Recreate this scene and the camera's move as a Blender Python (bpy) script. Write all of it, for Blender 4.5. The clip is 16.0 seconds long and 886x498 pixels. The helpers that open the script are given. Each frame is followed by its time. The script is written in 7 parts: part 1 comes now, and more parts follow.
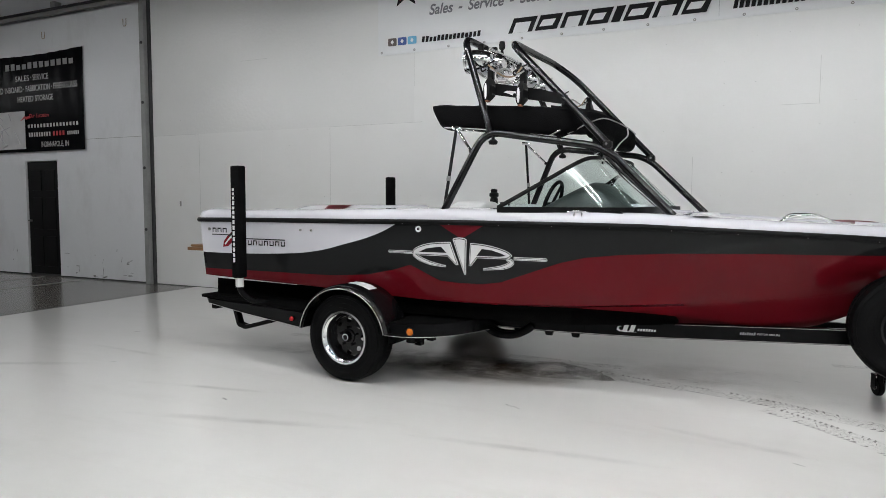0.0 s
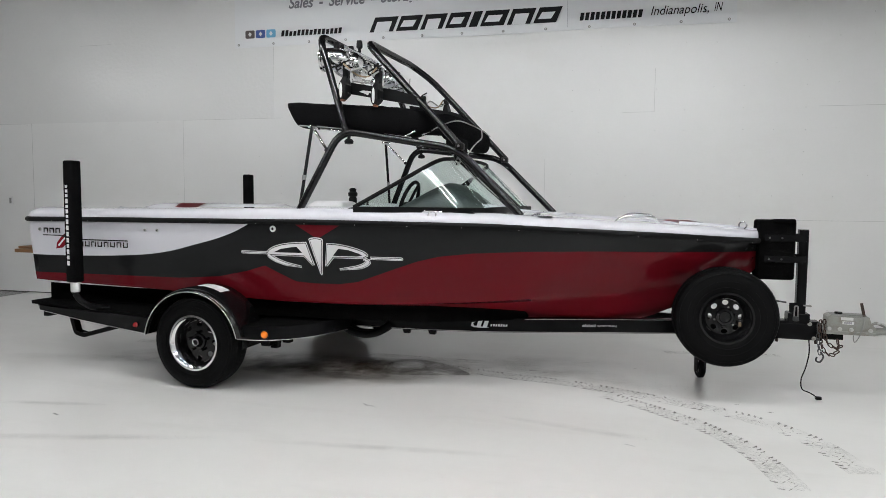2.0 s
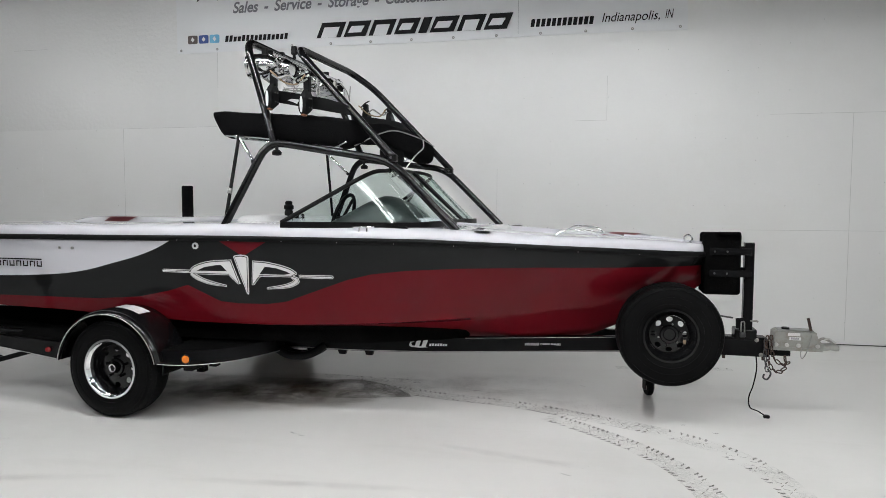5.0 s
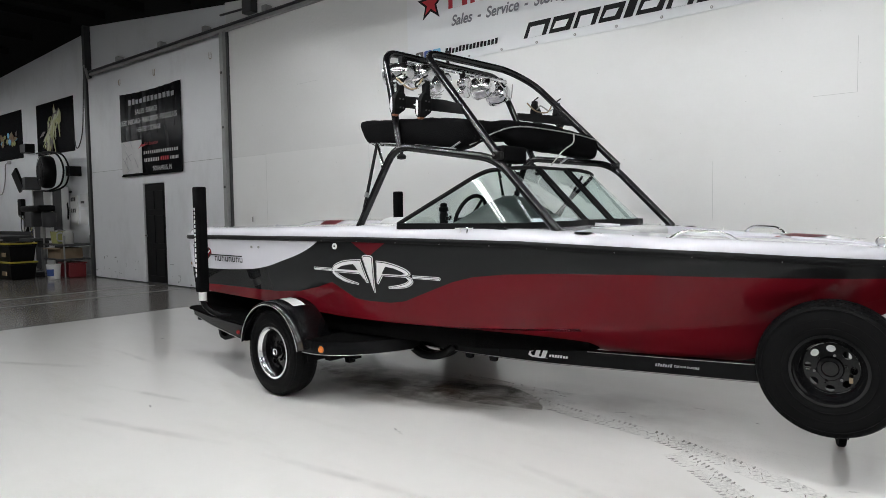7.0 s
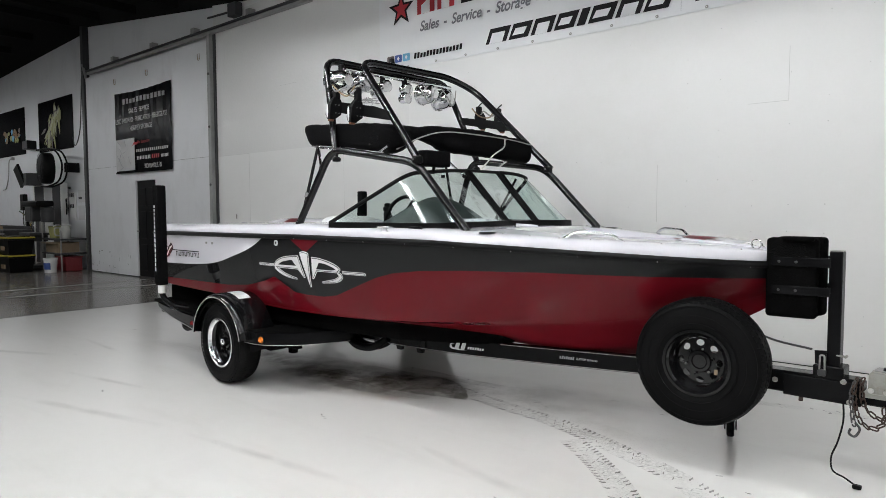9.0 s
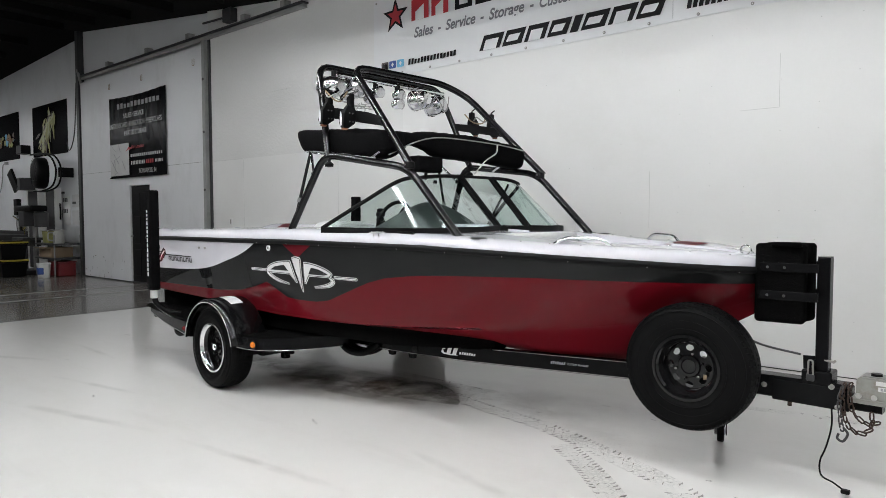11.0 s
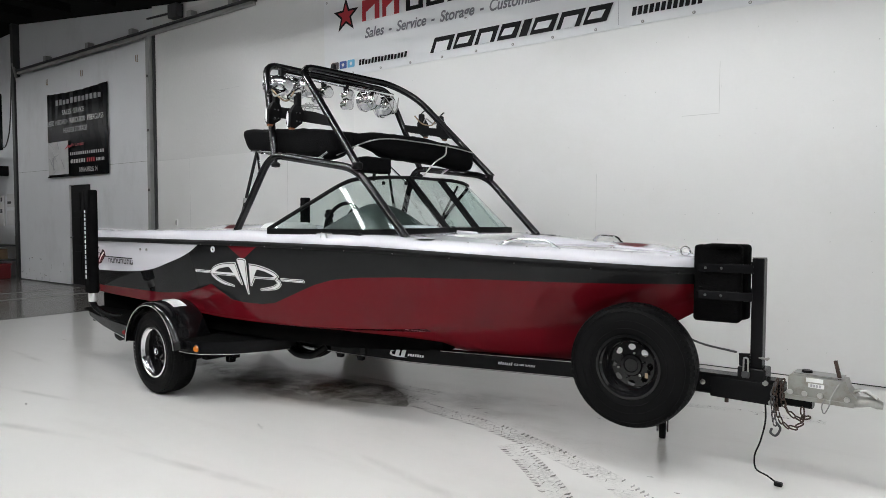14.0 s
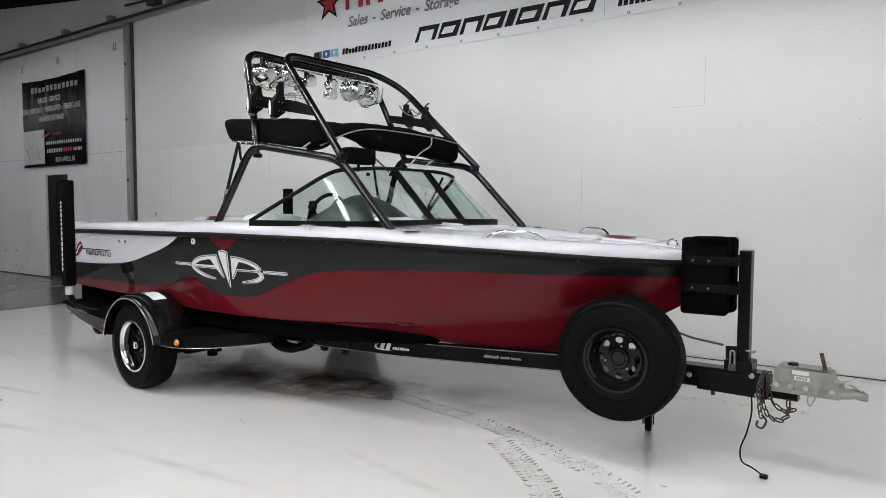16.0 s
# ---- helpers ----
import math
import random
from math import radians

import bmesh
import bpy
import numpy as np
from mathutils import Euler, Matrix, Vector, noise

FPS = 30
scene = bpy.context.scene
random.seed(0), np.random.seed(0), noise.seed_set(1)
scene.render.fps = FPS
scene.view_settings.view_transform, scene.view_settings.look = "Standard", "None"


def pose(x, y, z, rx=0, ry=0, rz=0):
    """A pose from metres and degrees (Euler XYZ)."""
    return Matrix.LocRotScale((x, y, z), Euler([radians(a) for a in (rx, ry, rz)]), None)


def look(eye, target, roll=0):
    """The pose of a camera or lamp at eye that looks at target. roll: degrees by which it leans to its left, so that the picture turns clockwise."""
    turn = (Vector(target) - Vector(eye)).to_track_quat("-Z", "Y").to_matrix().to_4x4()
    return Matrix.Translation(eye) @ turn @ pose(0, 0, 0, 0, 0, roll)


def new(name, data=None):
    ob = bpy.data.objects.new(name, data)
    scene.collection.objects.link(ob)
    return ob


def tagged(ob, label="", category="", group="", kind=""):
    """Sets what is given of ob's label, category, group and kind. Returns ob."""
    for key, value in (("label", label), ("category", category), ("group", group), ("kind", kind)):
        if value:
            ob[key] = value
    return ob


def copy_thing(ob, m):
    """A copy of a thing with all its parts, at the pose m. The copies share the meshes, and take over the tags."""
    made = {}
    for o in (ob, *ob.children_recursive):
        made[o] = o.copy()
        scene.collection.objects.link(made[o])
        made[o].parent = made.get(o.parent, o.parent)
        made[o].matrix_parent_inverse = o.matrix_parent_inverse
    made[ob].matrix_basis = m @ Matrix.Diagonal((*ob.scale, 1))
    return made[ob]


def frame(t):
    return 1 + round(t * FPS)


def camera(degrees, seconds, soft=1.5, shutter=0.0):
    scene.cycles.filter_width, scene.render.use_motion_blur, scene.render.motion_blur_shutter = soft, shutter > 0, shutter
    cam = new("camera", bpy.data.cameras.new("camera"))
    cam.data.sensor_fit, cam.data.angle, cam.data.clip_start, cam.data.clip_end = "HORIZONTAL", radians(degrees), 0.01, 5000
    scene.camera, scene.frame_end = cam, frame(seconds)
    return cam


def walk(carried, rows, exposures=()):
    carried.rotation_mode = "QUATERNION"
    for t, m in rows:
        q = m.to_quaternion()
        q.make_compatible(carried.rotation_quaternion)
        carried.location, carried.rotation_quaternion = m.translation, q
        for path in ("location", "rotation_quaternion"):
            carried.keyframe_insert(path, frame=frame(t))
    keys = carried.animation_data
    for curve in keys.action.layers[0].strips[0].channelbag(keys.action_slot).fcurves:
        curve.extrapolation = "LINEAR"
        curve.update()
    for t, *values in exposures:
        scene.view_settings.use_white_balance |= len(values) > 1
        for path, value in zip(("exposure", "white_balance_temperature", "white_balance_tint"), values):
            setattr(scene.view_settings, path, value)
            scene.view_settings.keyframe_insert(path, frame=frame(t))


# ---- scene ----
cam = camera(68.1, 16.0, soft=0.5)

PATH = [
    (0, (0.618, 1.226, 1.347), (-0.223, 3.035, 1.207), 0.2),
    (0.5, (0.67, 1.228, 1.355), (-0.141, 3.05, 1.21), 0.3),
    (1, (0.699, 1.246, 1.36), (0.021, 3.122, 1.214), 0.4),
    (1.5, (0.713, 1.242, 1.358), (0.144, 3.154, 1.214), 0.5),
    (2, (0.728, 1.246, 1.363), (0.253, 3.183, 1.218), 0.5),
    (2.5, (0.741, 1.256, 1.366), (0.355, 3.213, 1.22), 0.5),
    (3, (0.751, 1.266, 1.366), (0.434, 3.236, 1.222), 0.5),
    (3.2, (0.761, 1.264, 1.367), (0.46, 3.236, 1.226), 0.5),
    (5.3, (1.035, 1.618, 1.42), (0.58, 3.561, 1.301), 0.0),
    (5.5, (1.155, 1.674, 1.41), (0.564, 3.582, 1.299), -0.2),
    (5.9, (1.427, 1.802, 1.422), (0.578, 3.609, 1.314), -0.4),
    (6, (1.466, 1.87, 1.41), (0.558, 3.648, 1.3), -0.5),
    (6.5, (1.753, 2.117, 1.413), (0.637, 3.773, 1.303), -0.6),
    (7, (2.08, 2.3, 1.391), (0.815, 3.846, 1.28), -0.8),
    (7.5, (2.359, 2.34, 1.382), (1.07, 3.865, 1.279), -0.5),
    (8, (2.585, 2.425, 1.381), (1.293, 3.949, 1.276), -0.5),
    (8.5, (2.692, 2.468, 1.378), (1.403, 3.994, 1.267), -0.3),
    (9, (2.713, 2.464, 1.395), (1.422, 3.987, 1.281), -0.2),
    (11.5, (2.743, 2.474, 1.392), (1.467, 4.011, 1.298), -0.0),
    (12, (2.746, 2.473, 1.395), (1.477, 4.016, 1.3), 0.1),
    (12.5, (2.763, 2.486, 1.393), (1.5, 4.034, 1.301), 0.0),
    (13, (2.773, 2.506, 1.39), (1.536, 4.074, 1.299), 0.0),
    (13.5, (2.777, 2.501, 1.391), (1.577, 4.099, 1.301), 0.1),
    (14, (2.767, 2.5, 1.389), (1.596, 4.119, 1.298), 0.1),
    (14.5, (2.773, 2.516, 1.377), (1.613, 4.142, 1.283), 0.1),
    (15, (2.769, 2.518, 1.38), (1.619, 4.152, 1.287), 0.1),
    (15.5, (2.757, 2.525, 1.385), (1.618, 4.165, 1.279), 0.2),
    (16, (2.725, 2.535, 1.392), (1.596, 4.182, 1.275), 0.2),
]
walk(cam, [(t, look(eye, target, roll)) for t, eye, target, roll in PATH], ((0, -0.07), (1.5, -0.08), (3.2, -0.11), (5.5, -0.05), (7, 0.10), (8.5, 0.14), (11.5, 0.13), (14.5, 0.08), (16, 0.05)))

# ---- light ----
world = bpy.data.worlds.new("world")
scene.world = world
world.use_nodes = True
world.node_tree.nodes["Background"].inputs[0].default_value = (0.80, 0.88, 1.0, 1)
world.node_tree.nodes["Background"].inputs[1].default_value = 0.02

TUBE_GLOW, REAR_GLOW, LEFT_GLOW, SHOP_GLOW = 75.0, 9.0, 31.0, 66.0
TUBES = [(x, y) for y in (4.5, 2.0) for x in (-4.0, -1.0, 1.9)]
# weak fill lamps added out of view to lift the banner and rear floor
REAR_TUBES = [(-3.4, 6.7), (1.5, 6.9)]
LEFT_TUBES = [(-9.9, 5.6)]
SHOP_TUBES = [(-11.4, 2.6), (-12.5, -1.0), (-17.3, 4.9), (-21.0, 5.5)]


def roof(x):
    return 5.80 - 0.117 * (x + 14) if x > -14 else 5.80 + 0.04 * (x + 14)


# ---- materials ----
def material(name, color, rough=0.5, metal=0.0, vary=0.08, scale=3.0, bump=0.0, fine=60.0, coat=0.0, rough_vary=0.1, spec=0.5):
    m = bpy.data.materials.new(name)
    m.use_nodes = True
    nt = m.node_tree
    b = nt.nodes["Principled BSDF"]
    co = nt.nodes.new("ShaderNodeTexCoord")
    big = nt.nodes.new("ShaderNodeTexNoise")
    big.inputs["Scale"].default_value = scale
    big.inputs["Detail"].default_value = 5
    small = nt.nodes.new("ShaderNodeTexNoise")
    small.inputs["Scale"].default_value = fine
    small.inputs["Detail"].default_value = 3
    for n in (big, small):
        nt.links.new(co.outputs["Object"], n.inputs["Vector"])
    mix = nt.nodes.new("ShaderNodeMix")
    mix.data_type = "RGBA"
    mix.inputs["A"].default_value = (*[c * (1 - vary) for c in color], 1)
    mix.inputs["B"].default_value = (*[min(1, c * (1 + vary)) for c in color], 1)
    avg = nt.nodes.new("ShaderNodeMath")
    avg.operation = "MULTIPLY_ADD"
    nt.links.new(small.outputs["Fac"], avg.inputs[0])
    avg.inputs[1].default_value = 0.4
    half = nt.nodes.new("ShaderNodeMath")
    half.operation = "MULTIPLY_ADD"
    nt.links.new(big.outputs["Fac"], half.inputs[0])
    half.inputs[1].default_value = 1.2
    half.inputs[2].default_value = -0.3
    nt.links.new(half.outputs[0], avg.inputs[2])
    nt.links.new(avg.outputs[0], mix.inputs["Factor"])
    nt.links.new(mix.outputs["Result"], b.inputs["Base Color"])
    rr = nt.nodes.new("ShaderNodeMapRange")
    rr.inputs["To Min"].default_value = max(0.01, rough * (1 - rough_vary))
    rr.inputs["To Max"].default_value = min(1, rough * (1 + rough_vary))
    nt.links.new(big.outputs["Fac"], rr.inputs["Value"])
    nt.links.new(rr.outputs["Result"], b.inputs["Roughness"])
    b.inputs["Metallic"].default_value = metal
    b.inputs["Coat Weight"].default_value = coat
    b.inputs["Coat Roughness"].default_value = 0.03
    b.inputs["Specular IOR Level"].default_value = spec
    if bump:
        bp = nt.nodes.new("ShaderNodeBump")
        bp.inputs["Strength"].default_value = bump
        bp.inputs["Distance"].default_value = 0.01
        nt.links.new(small.outputs["Fac"], bp.inputs["Height"])
        nt.links.new(bp.outputs["Normal"], b.inputs["Normal"])
    return m


def shader(m):
    return m.node_tree.nodes["Principled BSDF"]


WALL = material("wall_paint", (0.78, 0.78, 0.77), 0.35, vary=0.035, scale=0.7, bump=0.06, fine=35)
WALL_SHOP = material("shop_wall_paint", (0.74, 0.75, 0.77), 0.5, vary=0.05, scale=0.6, bump=0.08, fine=30)
# for the added, unseen closing walls: dark so that reflections stay dark
WALL_UNSEEN = material("unseen_wall_grey", (0.34, 0.34, 0.34), 0.7, vary=0.1, scale=0.6)
WALL_GLOSS = material("glossy_textured_wall_sheet", (0.78, 0.78, 0.77), 0.2, vary=0.03, scale=0.7, bump=0.45, fine=22, spec=0.38)
SCREW = material("painted_screw_head", (0.52, 0.52, 0.51), 0.5)
ROOF = material("dark_roof_liner", (0.008, 0.0075, 0.0075), 0.95, spec=0.06, vary=0.3, scale=0.8, bump=0.1, fine=8)
STEEL = material("grey_steel", (0.30, 0.30, 0.29), 0.5, 0.3, vary=0.25, scale=4)
JAMB = material("worn_pale_steel", (0.30, 0.305, 0.30), 0.5, 0.1, vary=0.25, scale=5)
STEEL_BOLT = material("dull_bolt_head", (0.07, 0.07, 0.07), 0.5, 0.3, vary=0.2)
STEEL_DARK = material("dark_steel", (0.05, 0.05, 0.052), 0.5, 0.2, vary=0.3, scale=4)
DOOR_BLACK = material("black_door_paint", (0.007, 0.007, 0.0075), 0.5, vary=0.2, scale=2, spec=0.12)
BASE_BLACK = material("black_rubber_trim", (0.02, 0.02, 0.02), 0.6, vary=0.3)
BLACK_GLOSS = material("black_gloss_enamel", (0.005, 0.005, 0.0055), 0.14, vary=0.2, scale=4, spec=0.4)
BLACK_STEEL = material("black_trailer_enamel", (0.005, 0.005, 0.0055), 0.25, vary=0.3, scale=5, spec=0.12)
BLACK_SATIN = material("black_satin_plastic", (0.005, 0.005, 0.0053), 0.45, vary=0.3, scale=6, spec=0.12)
CANVAS = material("black_canvas", (0.005, 0.005, 0.0053), 0.85, vary=0.35, scale=7, bump=0.5, fine=120, spec=0.025)
CARPET = material("black_carpet", (0.003, 0.003, 0.003), 0.95, vary=0.5, scale=9, bump=0.6, fine=160, spec=0.03)
RUBBER = material("tyre_rubber", (0.0048, 0.0048, 0.0050), 0.5, vary=0.3, scale=8, bump=0.15, fine=90, spec=0.07)
CHROME = material("chrome", (0.86, 0.86, 0.87), 0.06, 1.0, vary=0.03)
CHROME_SOFT = material("dulled_chrome", (0.80, 0.80, 0.81), 0.17, 1.0, vary=0.08, scale=8)
ALUMINIUM = material("brushed_aluminium", (0.62, 0.62, 0.60), 0.34, 0.9, vary=0.15, scale=6)
GALVANISED = material("galvanised_steel", (0.36, 0.36, 0.335), 0.4, 0.75, vary=0.2, scale=9, bump=0.1)
RUST = material("rusty_chain", (0.055, 0.033, 0.024), 0.7, 0.4, vary=0.5, scale=25, bump=0.4)
WHITE_GEL = material("white_gelcoat", (0.60, 0.595, 0.635), 0.03, vary=0.015, scale=1.5)
WHITE_PLASTIC = material("white_plastic", (0.75, 0.75, 0.74), 0.4, vary=0.06)
VINYL = material("pale_seat_vinyl", (0.66, 0.66, 0.66), 0.5, vary=0.06, scale=6, bump=0.15, fine=140)
DASH = material("dark_dash_vinyl", (0.018, 0.024, 0.023), 0.5, vary=0.2, scale=6)
RED_GEL = material("dark_red_gelcoat", (0.25, 0.012, 0.022), 0.2, vary=0.08, coat=0.8)
RED_INLAY = material("red_inlay", (0.16, 0.010, 0.018), 0.35, vary=0.08, spec=0.12)
CHARCOAL = material("charcoal_gelcoat", (0.021, 0.0215, 0.0228), 0.1, 0.55, vary=0.02, spec=0.2)
RED_PLASTIC = material("red_plastic", (0.17, 0.012, 0.016), 0.35, vary=0.1)
AMBER = material("amber_lens", (0.75, 0.20, 0.02), 0.25, vary=0.1)
RED_LENS = material("red_lens", (0.25, 0.01, 0.012), 0.25, vary=0.1)
TEAK = material("teak", (0.20, 0.10, 0.04), 0.5, vary=0.35, scale=12, bump=0.2)
STICKER = material("white_decal", (0.78, 0.78, 0.78), 0.25, vary=0.03)
STICKER_GREY = material("dark_decal_line", (0.008, 0.008, 0.009), 0.3)
INK = material("black_print", (0.008, 0.008, 0.009), 0.5, spec=0.15)
INK_GREY = material("grey_print", (0.36, 0.36, 0.38), 0.5)
PRINT_DULL = material("dull_pale_print", (0.26, 0.26, 0.27), 0.5, vary=0.2, scale=6)
PRINT_PALE = material("pale_print", (0.52, 0.52, 0.52), 0.5, vary=0.15, scale=6)
INK_MID = material("mid_grey_print", (0.20, 0.20, 0.22), 0.5, spec=0.2)
INK_RED = material("red_print", (0.42, 0.02, 0.03), 0.5)
INK_BLUE = material("blue_print", (0.05, 0.10, 0.32), 0.5)
INK_CYAN = material("light_blue_print", (0.16, 0.45, 0.66), 0.5)
INK_BROWN = material("brown_print", (0.10, 0.08, 0.075), 0.5)
BANNER_WHITE = material("white_banner_vinyl", (0.76, 0.77, 0.78), 0.32, vary=0.02, scale=1.2)
BANNER_BLACK = material("black_banner_vinyl", (0.005, 0.005, 0.006), 0.25, vary=0.25, scale=2, spec=0.02)
LENS_WHITE = material("clear_lens", (0.72, 0.73, 0.74), 0.2)
JUG = material("cloudy_plastic", (0.42, 0.42, 0.40), 0.4, vary=0.12, scale=6)
YELLOW_PLASTIC = material("yellow_plastic", (0.45, 0.36, 0.03), 0.45, vary=0.2)
GREEN_YELLOW = material("murky_yellow_plastic", (0.30, 0.30, 0.10), 0.4, vary=0.3, scale=5)
PALE_LEAF = material("pale_leaf_print", (0.42, 0.43, 0.26), 0.4, vary=0.25, scale=6)
CARD = material("brown_cardboard", (0.26, 0.19, 0.12), 0.8, vary=0.2)
ORANGE = material("orange_rubber", (0.17, 0.06, 0.025), 0.6)


def glass(name, tint, rough=0.0):
    m = bpy.data.materials.new(name)
    m.use_nodes = True
    b = shader(m)
    b.inputs["Base Color"].default_value = (*tint, 1)
    b.inputs["Transmission Weight"].default_value = 1.0
    b.inputs["Roughness"].default_value = rough
    b.inputs["IOR"].default_value = 1.45
    return m




def lit_tube(name, glow):
    m = bpy.data.materials.new(name)
    m.use_nodes = True
    b = shader(m)
    b.inputs["Base Color"].default_value = (0.8, 0.8, 0.8, 1)
    b.inputs["Emission Color"].default_value = (0.97, 0.985, 1.0, 1)
    b.inputs["Emission Strength"].default_value = glow
    return m


TUBE_LIGHT = lit_tube("lit_fluorescent_tube", TUBE_GLOW)
TUBE_REAR = lit_tube("rear_fill_tube", REAR_GLOW)
TUBE_LEFT = lit_tube("ageing_fluorescent_tube", LEFT_GLOW)
TUBE_DIM = lit_tube("worn_fluorescent_tube", SHOP_GLOW)
WINDSHIELD = glass("tinted_windshield_glass", (0.80, 0.90, 0.87))


def floor_material():
    """White epoxy with scuffs, faint stains and a clear glossy coat."""
    m = material("white_epoxy_floor", (0.84, 0.83, 0.805), 0.3, vary=0.05, scale=0.55, fine=9, spec=0.5)
    nt, b = m.node_tree, shader(m)
    co = nt.nodes.new("ShaderNodeTexCoord")
    base = b.inputs["Base Color"].links[0].from_socket
    mapn = nt.nodes.new("ShaderNodeMapping")
    mapn.inputs["Scale"].default_value = (0.35, 1.6, 1)
    mapn.inputs["Rotation"].default_value = (0, 0, 0.25)
    nt.links.new(co.outputs["Object"], mapn.inputs["Vector"])
    streak = nt.nodes.new("ShaderNodeTexNoise")
    streak.inputs["Scale"].default_value = 2.2
    streak.inputs["Detail"].default_value = 8
    streak.inputs["Roughness"].default_value = 0.65
    nt.links.new(mapn.outputs[0], streak.inputs["Vector"])
    ramp = nt.nodes.new("ShaderNodeValToRGB")
    ramp.color_ramp.elements[0].position = 0.55
    ramp.color_ramp.elements[0].color = (0, 0, 0, 1)
    ramp.color_ramp.elements[1].position = 0.80
    ramp.color_ramp.elements[1].color = (0.16, 0.16, 0.16, 1)
    nt.links.new(streak.outputs["Fac"], ramp.inputs[0])
    stain = nt.nodes.new("ShaderNodeMix")
    stain.data_type = "RGBA"
    stain.inputs["B"].default_value = (0.40, 0.375, 0.33, 1)
    nt.links.new(ramp.outputs[0], stain.inputs["Factor"])
    nt.links.new(base, stain.inputs["A"])
    nt.links.new(stain.outputs["Result"], b.inputs["Base Color"])
    b.inputs["Coat Weight"].default_value = 0.9
    b.inputs["Coat Roughness"].default_value = 0.13
    return m


FLOOR = floor_material()
CONCRETE = material("grey_sealed_concrete", (0.23, 0.215, 0.20), 0.26, vary=0.5, scale=0.8, bump=0.05, fine=18, coat=0.35)
shader(CONCRETE).inputs["Coat Roughness"].default_value = 0.12


def stained(m, color, scale, low, high, strength, squash=(1, 1, 1)):
    """Lay blotchy stains of another colour over a material."""
    nt, b = m.node_tree, shader(m)
    base = b.inputs["Base Color"].links[0].from_socket
    co, mp, n, rp, mx = [nt.nodes.new("ShaderNode" + k) for k in ("TexCoord", "Mapping", "TexNoise", "MapRange", "Mix")]
    mp.inputs["Scale"].default_value = squash
    n.inputs["Scale"].default_value, n.inputs["Detail"].default_value, n.inputs["Roughness"].default_value = scale, 9, 0.68
    rp.inputs["From Min"].default_value, rp.inputs["From Max"].default_value, rp.inputs["To Max"].default_value = low, high, strength
    mx.data_type = "RGBA"
    mx.inputs["B"].default_value = (*color, 1)
    nt.links.new(co.outputs["Object"], mp.inputs["Vector"])
    nt.links.new(mp.outputs[0], n.inputs["Vector"])
    nt.links.new(n.outputs["Fac"], rp.inputs["Value"])
    nt.links.new(rp.outputs["Result"], mx.inputs["Factor"])
    nt.links.new(base, mx.inputs["A"])
    nt.links.new(mx.outputs["Result"], b.inputs["Base Color"])


stained(CONCRETE, (0.10, 0.085, 0.072), 0.7, 0.42, 0.66, 0.85, (0.5, 1.3, 1))
stained(CONCRETE, (0.40, 0.37, 0.33), 2.6, 0.56, 0.74, 0.5, (0.4, 1.6, 1))
stained(FLOOR, (0.62, 0.60, 0.56), 0.9, 0.50, 0.78, 0.3, (0.6, 1.2, 1))
stained(GALVANISED, (0.22, 0.17, 0.12), 14.0, 0.5, 0.72, 0.6)
stained(WALL, (0.69, 0.68, 0.65), 0.8, 0.52, 0.8, 0.5, (0.7, 1, 1))
stained(WALL_SHOP, (0.50, 0.50, 0.50), 1.3, 0.52, 0.8, 0.5, (1, 1, 0.5))
LINE_PAINT = material("worn_line_paint", (0.30, 0.30, 0.29), 0.4, vary=0.3, scale=5)


